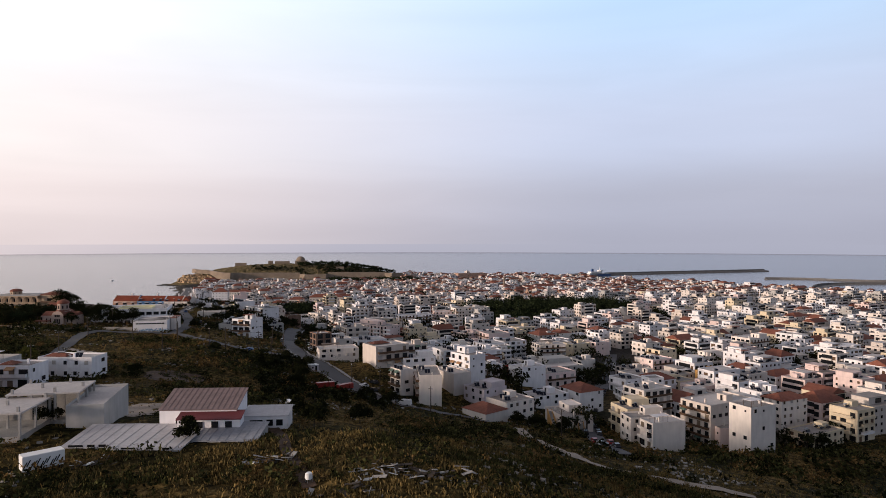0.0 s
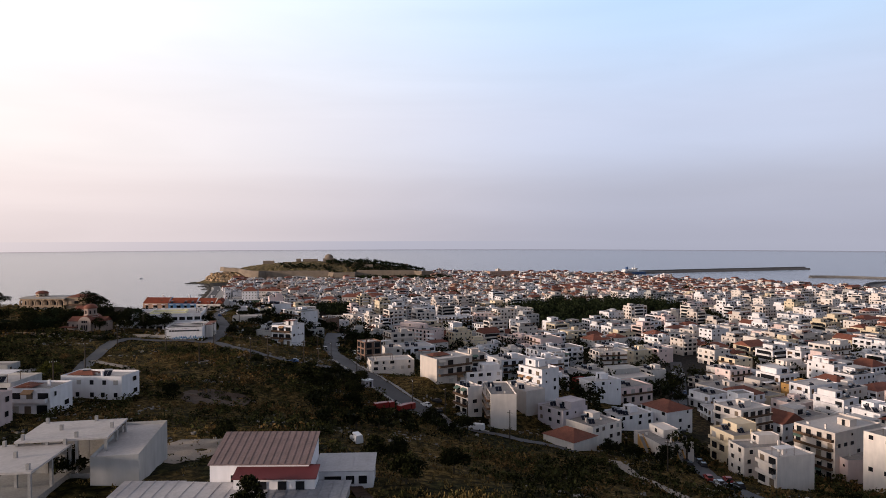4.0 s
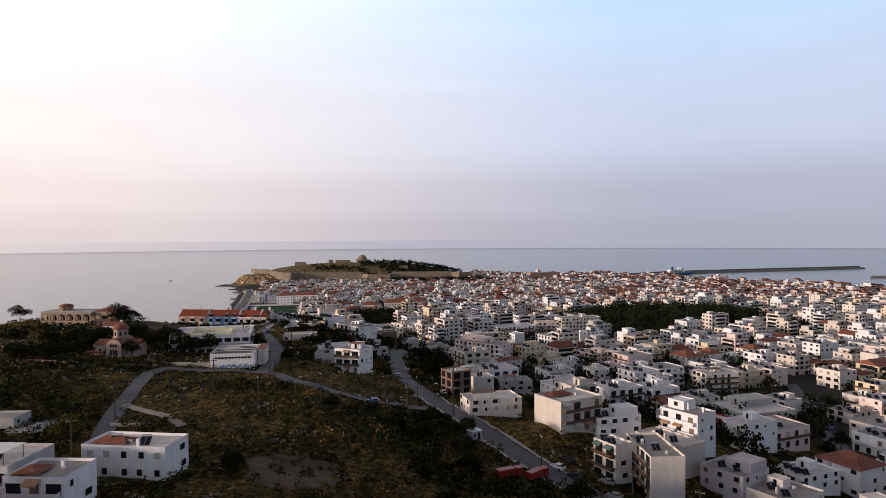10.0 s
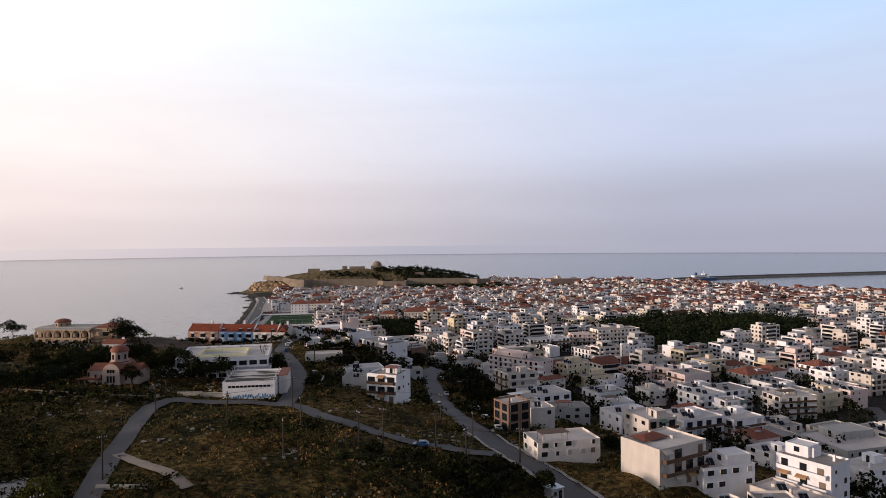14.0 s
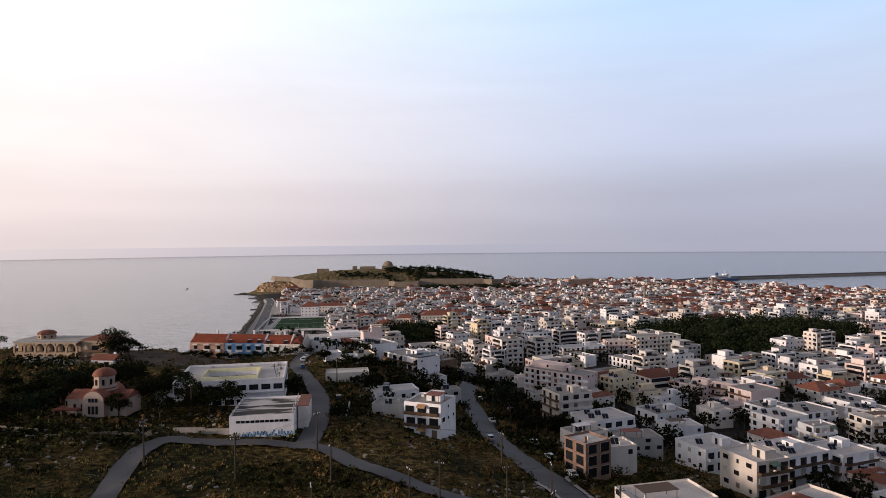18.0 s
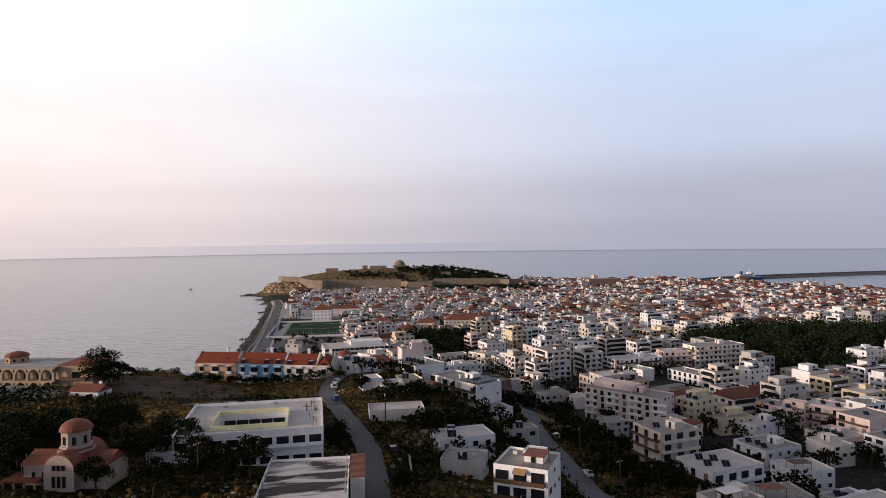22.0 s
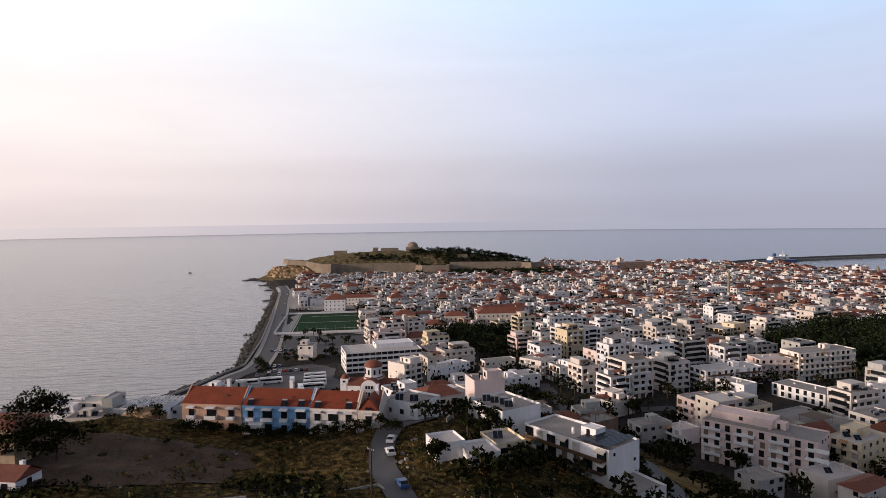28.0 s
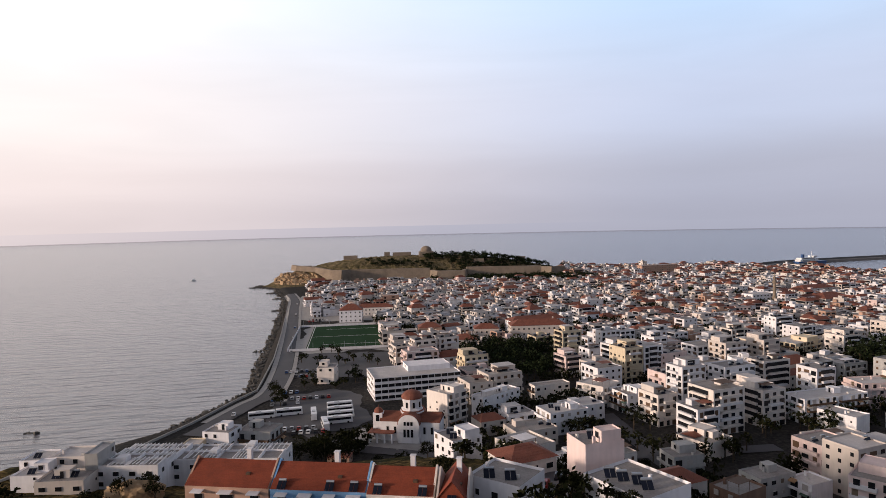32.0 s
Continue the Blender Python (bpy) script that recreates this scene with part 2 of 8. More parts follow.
def scrub_material():
    """Dry hillside: ochre grass, dark green scrub and bare pale stone in patches."""
    m = bpy.data.materials.new("dry_scrub")
    m.use_nodes = True
    nt = m.node_tree
    b = nt.nodes["Principled BSDF"]
    b.inputs["Roughness"].default_value = 0.95
    b.inputs["Specular IOR Level"].default_value = 0.03
    N, L = nt.nodes.new, nt.links.new
    geo = N("ShaderNodeNewGeometry")

    def noise_tex(scale, detail=6, distort=0.0):
        n = N("ShaderNodeTexNoise")
        n.inputs["Scale"].default_value, n.inputs["Detail"].default_value, n.inputs["Distortion"].default_value = scale, detail, distort
        n.inputs["Roughness"].default_value = 0.65
        L(geo.outputs["Position"], n.inputs["Vector"])
        return n

    def ramp(src, stops):
        r = N("ShaderNodeValToRGB")
        el = r.color_ramp.elements
        while len(el) < len(stops):
            el.new(0.5)
        for e, (p, c) in zip(el, stops):
            e.position, e.color = p, (*c, 1)
        L(src, r.inputs[0])
        return r

    def mix(f, a, c):
        x = N("ShaderNodeMix")
        x.data_type = "RGBA"
        L(f, x.inputs[0])
        L(a, x.inputs[6])
        L(c, x.inputs[7])
        return x.outputs[2]
    patch = noise_tex(0.035, 5, 0.6)
    tuft = noise_tex(0.6, 7, 0.3)
    fine = noise_tex(3.5, 5)
    grass = ramp(tuft.outputs[0], [(0.32, (0.008, 0.007, 0.003)), (0.48, (0.062, 0.044, 0.016)), (0.6, (0.19, 0.125, 0.045)), (0.78, (0.33, 0.225, 0.095))])
    green = ramp(tuft.outputs[0], [(0.38, (0.004, 0.004, 0.002)), (0.55, (0.026, 0.026, 0.009)), (0.72, (0.095, 0.082, 0.028))])
    f1 = ramp(patch.outputs[0], [(0.42, (0, 0, 0)), (0.58, (1, 1, 1))])
    base = mix(f1.outputs[0], green.outputs[0], grass.outputs[0])
    stone = ramp(fine.outputs[0], [(0.3, (0.10, 0.095, 0.085)), (0.7, (0.30, 0.28, 0.25))])
    rocks = noise_tex(0.22, 8, 1.2)
    f2 = ramp(rocks.outputs[0], [(0.66, (0, 0, 0)), (0.72, (1, 1, 1))])
    base = mix(f2.outputs[0], base, stone.outputs[0])
    sep = N("ShaderNodeSeparateXYZ")
    L(geo.outputs["Position"], sep.inputs[0])
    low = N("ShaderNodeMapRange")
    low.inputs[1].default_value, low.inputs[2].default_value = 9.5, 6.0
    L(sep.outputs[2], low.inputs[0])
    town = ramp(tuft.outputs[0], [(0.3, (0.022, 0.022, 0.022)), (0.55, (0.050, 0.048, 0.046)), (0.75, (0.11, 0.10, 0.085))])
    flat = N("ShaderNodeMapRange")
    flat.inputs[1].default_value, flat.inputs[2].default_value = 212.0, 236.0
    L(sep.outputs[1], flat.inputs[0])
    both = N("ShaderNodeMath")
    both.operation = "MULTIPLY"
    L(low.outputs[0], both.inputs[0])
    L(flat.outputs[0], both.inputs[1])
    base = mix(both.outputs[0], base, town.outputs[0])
    fort = N("ShaderNodeMapRange")
    fort.inputs[1].default_value, fort.inputs[2].default_value = 1285.0, 1300.0
    L(sep.outputs[1], fort.inputs[0])
    tan = ramp(rocks.outputs[0], [(0.34, (0.035, 0.033, 0.014)), (0.46, (0.11, 0.092, 0.045)), (0.6, (0.28, 0.21, 0.12))])
    base = mix(fort.outputs[0], base, tan.outputs[0])
    L(base, b.inputs["Base Color"])
    bp = N("ShaderNodeBump")
    bp.inputs["Strength"].default_value, bp.inputs["Distance"].default_value = 0.9, 0.5
    L(tuft.outputs[0], bp.inputs["Height"])
    L(bp.outputs[0], b.inputs["Normal"])
    return m


def wall_material(name, color, vary=0.10, rough=0.88):
    """Painted render with faint rain streaks and soiling; a slight tone of its own for each house."""
    m = bpy.data.materials.new(name)
    m.use_nodes = True
    nt = m.node_tree
    b = nt.nodes["Principled BSDF"]
    b.inputs["Roughness"].default_value = rough
    b.inputs["Specular IOR Level"].default_value = 0.25
    N, L = nt.nodes.new, nt.links.new
    geo = N("ShaderNodeNewGeometry")
    mp = N("ShaderNodeMapping")
    mp.inputs["Scale"].default_value = (0.9, 0.9, 0.16)
    L(geo.outputs["Position"], mp.inputs[0])
    n1, n2 = N("ShaderNodeTexNoise"), N("ShaderNodeTexNoise")
    n1.inputs["Scale"].default_value, n1.inputs["Detail"].default_value = 1.0, 6
    n2.inputs["Scale"].default_value, n2.inputs["Detail"].default_value = 0.35, 4
    L(mp.outputs[0], n1.inputs["Vector"])
    L(geo.outputs["Position"], n2.inputs["Vector"])
    add = N("ShaderNodeMath")
    L(n1.outputs[0], add.inputs[0])
    L(n2.outputs[0], add.inputs[1])
    mr = N("ShaderNodeMapRange")
    mr.inputs[1].default_value, mr.inputs[2].default_value = 0.6, 1.4
    mr.inputs[3].default_value, mr.inputs[4].default_value = 1 - vary * 1.6, 1 + vary * 0.6
    L(add.outputs[0], mr.inputs[0])
    oi = N("ShaderNodeObjectInfo")
    mo = N("ShaderNodeMapRange")
    mo.inputs[3].default_value, mo.inputs[4].default_value = 0.90, 1.05
    L(oi.outputs["Random"], mo.inputs[0])
    mi = N("ShaderNodeMapRange")
    mi.inputs[3].default_value, mi.inputs[4].default_value = 0.88, 1.06
    L(geo.outputs["Random Per Island"], mi.inputs[0])
    m1, m2 = N("ShaderNodeMath"), N("ShaderNodeMath")
    m1.operation = m2.operation = "MULTIPLY"
    L(mr.outputs[0], m1.inputs[0])
    L(mo.outputs[0], m1.inputs[1])
    L(m1.outputs[0], m2.inputs[0])
    L(mi.outputs[0], m2.inputs[1])
    vm = N("ShaderNodeVectorMath")
    vm.operation = "SCALE"
    vm.inputs[0].default_value = color
    L(m2.outputs[0], vm.inputs["Scale"])
    L(vm.outputs[0], b.inputs["Base Color"])
    return m


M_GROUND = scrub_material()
M_ASPHALT = mat("asphalt", (0.088, 0.088, 0.096), 0.85, vary=0.2, scale=0.12, fine=3, bump=0.1)
M_GRAVEL = mat("gravel", (0.31, 0.26, 0.215), 0.95, vary=0.3, scale=0.2, fine=3)
M_CONCRETE = mat("concrete", (0.34, 0.33, 0.32), 0.9, vary=0.22, scale=0.25, fine=3, bump=0.1)
M_ROOF = mat("roof_concrete", (0.28, 0.26, 0.25), 0.9, vary=0.28, scale=0.3, fine=2.0, bump=0.1)
M_ROOFWHITE = mat("roof_whitewash", (0.52, 0.49, 0.48), 0.85, vary=0.18, scale=0.25, fine=1.6, bump=0.05)
M_TILE = mat("roof_tile", (0.19, 0.066, 0.042), 0.8, vary=0.35, scale=0.5, fine=4, bump=0.4, island=0.2)
M_TILE_NEW = mat("new_roof_tile", (0.21, 0.042, 0.018), 0.8, vary=0.3, scale=0.5, fine=4, bump=0.4)
M_GLASS = mat("window_glass", (0.014, 0.015, 0.018), 0.15, vary=0.4, scale=0.3, fine=1, bump=0, spec=0.3)
M_FRAME = mat("painted_frame", (0.55, 0.53, 0.50), 0.6, vary=0.1)
M_BROWN = mat("brown_shutter", (0.10, 0.055, 0.03), 0.7, vary=0.2)
M_METAL = mat("galvanised_metal", (0.45, 0.46, 0.48), 0.4, 0.8, vary=0.1)
M_SOLAR = mat("solar_glass", (0.010, 0.014, 0.026), 0.3, vary=0.2, bump=0, spec=0.15)
M_WOOD = mat("weathered_wood", (0.045, 0.035, 0.028), 0.9, vary=0.3, scale=2, fine=10)
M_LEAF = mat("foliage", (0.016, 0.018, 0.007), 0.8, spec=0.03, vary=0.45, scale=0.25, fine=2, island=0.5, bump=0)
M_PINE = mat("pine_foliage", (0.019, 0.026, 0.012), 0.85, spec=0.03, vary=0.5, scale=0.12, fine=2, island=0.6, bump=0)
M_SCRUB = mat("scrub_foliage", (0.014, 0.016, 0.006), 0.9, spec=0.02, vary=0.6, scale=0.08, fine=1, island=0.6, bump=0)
M_OLIVE = mat("olive_scrub", (0.052, 0.052, 0.019), 0.9, spec=0.03, vary=0.5, scale=0.3, fine=1, island=0.5, bump=0)
M_DRYBUSH = mat("dry_scrub_twigs", (0.16, 0.10, 0.040), 0.9, spec=0.03, vary=0.5, scale=0.3, fine=1, island=0.5, bump=0)
M_STRAW = mat("dry_grass", (0.165, 0.118, 0.046), 0.95, spec=0.05, vary=0.6, scale=0.07, fine=1, island=0.5, bump=0)
M_BARK = mat("bark", (0.06, 0.045, 0.03), 0.95, vary=0.3, scale=2)
M_ROCK = mat("limestone", (0.25, 0.23, 0.21), 0.95, vary=0.35, scale=0.4, fine=2.5, bump=0.6, island=0.25)
M_SHORE = mat("wet_rock", (0.075, 0.068, 0.06), 0.8, vary=0.4, scale=0.5, fine=2, bump=0.6, island=0.3)
M_STONE = mat("fortress_stone", (0.24, 0.19, 0.145), 0.95, vary=0.35, scale=0.12, fine=1.2, bump=0.5)
M_EARTH = mat("bare_earth", (0.062, 0.036, 0.022), 0.95, vary=0.75, scale=0.22, fine=1.8, bump=0.8)
M_TURF = mat("artificial_turf", (0.020, 0.052, 0.022), 0.9, spec=0.05, vary=0.15, scale=0.05, fine=1.5, bump=0.1)
M_TRACK = mat("red_running_track", (0.20, 0.055, 0.04), 0.9, vary=0.15, scale=0.2)
M_WHITEPAINT = mat("white_paint", (0.8, 0.8, 0.8), 0.5, vary=0.05)
M_RUBBER = mat("tyre_rubber", (0.02, 0.02, 0.02), 0.8, vary=0.1)
WHITE = wall_material("white_render", (0.82, 0.80, 0.82))
CREAM = wall_material("cream_render", (0.77, 0.70, 0.65))
BEIGE = wall_material("beige_render", (0.64, 0.57, 0.52))
YELLOW = wall_material("yellow_render", (0.70, 0.59, 0.43))
PINK = wall_material("pink_render", (0.74, 0.59, 0.56))
GREY = wall_material("grey_render", (0.46, 0.45, 0.44), 0.14)
BROWN = wall_material("brown_render", (0.24, 0.15, 0.11), 0.2)
REDWALL = wall_material("dark_red_render", (0.22, 0.035, 0.03))
ORANGE = wall_material("orange_render", (0.60, 0.34, 0.12))
LILAC = wall_material("lilac_render", (0.60, 0.54, 0.57))
BLUE = wall_material("blue_render", (0.22, 0.42, 0.68))
HOTEL_WALL = wall_material("ochre_stone_render", (0.46, 0.34, 0.24), 0.2)
TERRA = wall_material("terracotta_render", (0.50, 0.32, 0.24))


def make_sea():
    m = bpy.data.materials.new("sea_water")
    m.use_nodes = True
    nt = m.node_tree
    b = nt.nodes["Principled BSDF"]
    b.inputs["Base Color"].default_value = (0.135, 0.125, 0.142, 1)
    b.inputs["Roughness"].default_value = 0.18
    N, L = nt.nodes.new, nt.links.new
    geo = N("ShaderNodeNewGeometry")

    def swell(sx, sy, rot, detail):
        mp = N("ShaderNodeMapping")
        mp.inputs["Scale"].default_value = (sx, sy, 0.1)
        mp.inputs["Rotation"].default_value = (0, 0, radians(rot))
        L(geo.outputs["Position"], mp.inputs[0])
        n = N("ShaderNodeTexNoise")
        n.inputs["Scale"].default_value, n.inputs["Detail"].default_value = 1.0, detail
        L(mp.outputs[0], n.inputs["Vector"])
        return n.outputs[0]
    bp = N("ShaderNodeBump")
    bp.inputs["Strength"].default_value, bp.inputs["Distance"].default_value = 0.95, 1.35
    L(swell(0.035, 0.17, 14, 5), bp.inputs["Height"])
    bp2 = N("ShaderNodeBump")
    bp2.inputs["Strength"].default_value, bp2.inputs["Distance"].default_value = 0.25, 6.0
    L(swell(0.004, 0.012, 8, 3), bp2.inputs["Height"])
    L(bp2.outputs[0], bp.inputs["Normal"])
    L(bp.outputs[0], b.inputs["Normal"])
    bm = bmesh.new()
    bmesh.ops.create_circle(bm, cap_ends=True, segments=96, radius=4700, matrix=Matrix.Translation((0, 200, 0)))
    me = bpy.data.meshes.new("water")
    bm.to_mesh(me)
    me.materials.append(m)
    tagged(new("water", me), "calm grey-lavender sea with fine ripples at dusk", "sea", kind="structure")
    # The far water up to the hazy horizon: a glowing strip, haze painted in.
    e = bpy.data.materials.new("painted_haze_glow")
    e.use_nodes = True
    nt = e.node_tree
    nt.nodes.clear()
    N, L = nt.nodes.new, nt.links.new
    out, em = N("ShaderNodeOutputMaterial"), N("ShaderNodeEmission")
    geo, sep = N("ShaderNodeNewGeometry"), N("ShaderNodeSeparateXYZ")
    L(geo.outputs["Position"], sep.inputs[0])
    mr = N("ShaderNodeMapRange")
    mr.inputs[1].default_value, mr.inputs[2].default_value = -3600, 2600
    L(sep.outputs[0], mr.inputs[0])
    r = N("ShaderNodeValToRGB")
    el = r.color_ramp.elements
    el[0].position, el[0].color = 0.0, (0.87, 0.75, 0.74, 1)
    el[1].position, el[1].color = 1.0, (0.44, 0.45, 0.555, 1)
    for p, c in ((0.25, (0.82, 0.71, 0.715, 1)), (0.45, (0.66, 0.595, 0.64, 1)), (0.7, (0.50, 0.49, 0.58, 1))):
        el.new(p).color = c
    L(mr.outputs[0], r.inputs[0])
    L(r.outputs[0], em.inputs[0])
    # the strip's glow rises slightly with height, to meet the sky's brightness
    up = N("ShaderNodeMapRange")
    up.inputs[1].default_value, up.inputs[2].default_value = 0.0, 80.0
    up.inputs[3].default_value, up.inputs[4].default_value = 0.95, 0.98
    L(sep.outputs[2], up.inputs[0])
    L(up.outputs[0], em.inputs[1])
    L(em.outputs[0], out.inputs[0])
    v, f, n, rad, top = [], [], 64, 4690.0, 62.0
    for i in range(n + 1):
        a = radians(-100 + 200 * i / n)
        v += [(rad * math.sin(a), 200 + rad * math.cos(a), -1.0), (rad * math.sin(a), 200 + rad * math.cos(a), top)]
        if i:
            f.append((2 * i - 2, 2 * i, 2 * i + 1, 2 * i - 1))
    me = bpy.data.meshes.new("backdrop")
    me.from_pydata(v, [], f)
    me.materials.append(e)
    tagged(new("backdrop", me), "glowing backdrop strip painted as far hazy sea up to the horizon", "horizon", kind="structure")


make_sea()


def make_ground():
    xs = np.unique(np.concatenate([np.arange(-2500, -340, 180), np.arange(-340, -120, 6), np.arange(-120, 220, 2.5), np.arange(220, 400, 8), np.arange(400, 1250, 30), np.arange(1250, 3000, 250)]))
    ys = np.unique(np.concatenate([np.arange(-2500, -100, 200), np.arange(-100, 60, 16), np.arange(60, 560, 2.5), np.arange(560, 760, 6), np.arange(760, 1290, 15), np.arange(1290, 1560, 5), np.arange(1560, 3000, 200)]))
    X, Y = np.meshgrid(xs, ys)
    Z = relief(X, Y)
    near = (np.abs(X) < 260) & (Y > 100) & (Y < 1210)
    Z[near] -= 0.3 * smooth01(2.5, 0.5, road_gap(X[near], Y[near]))
    nx, ny = len(xs), len(ys)
    v = np.stack([X.ravel(), Y.ravel(), Z.ravel()], 1)
    i = np.arange(nx * ny).reshape(ny, nx)
    f = np.stack([i[:-1, :-1].ravel(), i[:-1, 1:].ravel(), i[1:, 1:].ravel(), i[1:, :-1].ravel()], 1)
    me = bpy.data.meshes.new("ground")
    me.from_pydata(v.tolist(), [], f.tolist())
    me.shade_smooth()
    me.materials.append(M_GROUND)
    tagged(new("ground", me), "dry scrub hillside falling to a flat coastal town", "ground", kind="structure")


make_ground()


# ---- building blocks ----
def box(bm, cx, cy, z0, sx, sy, h, rz=0.0):
    m = Matrix.Translation((cx, cy, z0 + h / 2)) @ Matrix.Rotation(rz, 4, "Z") @ Matrix.Diagonal((sx, sy, h, 1))
    return bmesh.ops.create_cube(bm, size=1, matrix=m)["verts"]


def finish(bm, name, *materials):
    me = bpy.data.meshes.new(name)
    bm.to_mesh(me)
    bm.free()
    for m in materials:
        me.materials.append(m)
    return me


def part(name, bm, material, parent=None, label=""):
    ob = new(name, finish(bm, name, material))
    if parent:
        ob.parent = parent
    if label:
        ob["label"] = label
    return ob


def place(name, me, parent, m, label=""):
    """A part on shared mesh data at the pose m of its parent."""
    ob = new(name, me)
    ob.parent = parent
    ob.matrix_basis = m
    if label:
        ob["label"] = label
    return ob


def base(name, label, category, x, y, z, rot, group=""):
    ob = new(name)
    ob.empty_display_size = 0.5
    ob.matrix_basis = pose(x, y, z, 0, 0, rot)
    return tagged(ob, label, category, group)


def window_mesh(name, w, h, frame_mat, mullions=1, sill=True, pane=None):
    """A framed window facing -y, foot at the origin, its panes set back in the frame."""
    bm = bmesh.new()
    n = mullions + 1
    xs = [-w / 2 + w * i / n for i in range(n + 1)]
    front = []
    lo, hi = [bm.verts.new((x, -0.14, 0)) for x in xs], [bm.verts.new((x, -0.14, h)) for x in xs]
    for i in range(n):
        front.append(bm.faces.new((lo[i], lo[i + 1], hi[i + 1], hi[i])))
    k = 0.12 if sill else 0.0
    b0, b1, b2, b3 = (bm.verts.new(p) for p in ((-w / 2, 0.02, 0), (w / 2, 0.02, 0), (w / 2, 0.02, h), (-w / 2, 0.02, h)))
    bm.faces.new((*lo[::-1], b0, b1))
    bm.faces.new((*hi, b2, b3))
    bm.faces.new((lo[0], hi[0], b3, b0))
    bm.faces.new((lo[-1], b1, b2, hi[-1]))
    bmesh.ops.inset_individual(bm, faces=front, thickness=0.075, depth=-0.11)
    for f in front:
        f.material_index = 1
    return finish(bm, name, frame_mat, pane or M_GLASS)


WIN = [window_mesh("window", 1.3, 1.25, M_FRAME), window_mesh("window", 1.0, 1.2, M_BROWN), window_mesh("window", 1.7, 1.2, M_FRAME, 2)]
DOOR = [window_mesh("balcony_door", 1.6, 2.15, M_FRAME, 1, False), window_mesh("balcony_door", 2.3, 2.2, M_BROWN, 2, False), window_mesh("balcony_door", 2.6, 2.2, M_FRAME, 2, False)]
SMALLWIN = window_mesh("window", 0.6, 0.7, M_BROWN, 0)
M_ROLLER = mat("roller_shutter", (0.42, 0.39, 0.37), 0.6, vary=0.2, scale=0.4, fine=6, bump=0.1)
M_SLATTED = mat("slatted_shutter", (0.16, 0.12, 0.085), 0.7, vary=0.25, scale=0.5, fine=6, bump=0.2)
SHUTTERED = [window_mesh("window", 1.2, 1.25, M_FRAME, 0, True, M_ROLLER), window_mesh("window", 1.1, 1.25, M_SLATTED, 1, True, M_SLATTED), window_mesh("window", 0.8, 1.1, M_FRAME, 0)]
SHUTDOOR = [window_mesh("balcony_door", 2.0, 2.15, M_FRAME, 1, False, M_ROLLER), window_mesh("balcony_door", 1.5, 2.15, M_SLATTED, 1, False, M_SLATTED)]
M_AWNING = [mat("striped_awning", (0.40, 0.24, 0.13), 0.8, vary=0.25, scale=0.5, fine=3), mat("pale_awning", (0.55, 0.50, 0.44), 0.8, vary=0.2, scale=0.5, fine=3), mat("green_awning", (0.10, 0.16, 0.13), 0.8, vary=0.2, scale=0.5, fine=3)]


def awning_mesh(material):
    """A folded-out cloth awning that slopes from the wall at y = 0."""
    bm = bmesh.new()
    vs = box(bm, 0, -0.65, 0, 2.6, 1.3, 0.05)
    for v in vs:
        v.co.z += 0.5 * v.co.y
    lip = box(bm, 0, -1.29, -0.85, 2.6, 0.03, 0.2)
    return finish(bm, "awning", material)


AWNINGS = [awning_mesh(m) for m in M_AWNING]


def solar_heater_mesh():
    bm = bmesh.new()
    for s in (-0.55, 0.55):
        m = Matrix.Translation((s, 0, 0.75)) @ Matrix.Rotation(radians(38), 4, "X") @ Matrix.Diagonal((1.0, 1.9, 0.08, 1))
        bmesh.ops.create_cube(bm, size=1, matrix=m)
    k = len(bm.faces)
    bmesh.ops.create_cone(bm, cap_ends=True, segments=10, radius1=0.27, radius2=0.27, depth=1.9, matrix=Matrix.Translation((0, 0.8, 1.55)) @ Matrix.Rotation(radians(90), 4, "Y"))
    for sx in (-0.8, 0.8):
        box(bm, sx, 0.75, 0, 0.06, 0.06, 1.5)
        box(bm, sx, -0.65, 0, 0.06, 0.06, 0.3)
    bm.faces.ensure_lookup_table()
    for f in bm.faces[k:]:
        f.material_index = 1
    return finish(bm, "solar_heater", M_SOLAR, M_METAL)


HEATER = solar_heater_mesh()
BALCONIES = {}


def balcony_mesh(length, depth, style, material):
    """A slab with a parapet on three sides, against the wall at y = 0."""
    key = (round(length * 2) / 2, depth, style, material.name)
    if key in BALCONIES:
        return BALCONIES[key]
    bm, w = bmesh.new(), key[0]
    box(bm, 0, -depth / 2, -0.16, w, depth, 1.0 if style == "solid" else 0.9)
    top = [f for f in bm.faces if f.normal.z > 0.9]
    side = [f for f in bm.faces if abs(f.normal.z) < 0.1]
    r = bmesh.ops.inset_region(bm, faces=top, thickness=0.1)
    bmesh.ops.translate(bm, verts=top[0].verts, vec=(0, 0, -0.8 if style == "solid" else -0.7))
    if style != "solid":
        for f in side:
            f.material_index = 1
    BALCONIES[key] = finish(bm, "balcony", material, M_BROWN)
    return BALCONIES[key]


FOOTPRINTS = []
rng = random.Random(7)


def shell(w, d, h, parapet=0.55, foot=2.5):
    """Walls with a parapet round a sunken roof deck; they go down into the slope."""
    bm = bmesh.new()
    vs = box(bm, 0, 0, -foot, w, d, h + foot)
    top = [f for f in bm.faces if f.normal.z > 0.9]
    r = bmesh.ops.inset_region(bm, faces=top, thickness=0.22)
    for f in top:
        bmesh.ops.translate(bm, verts=f.verts, vec=(0, 0, -parapet))
    return bm


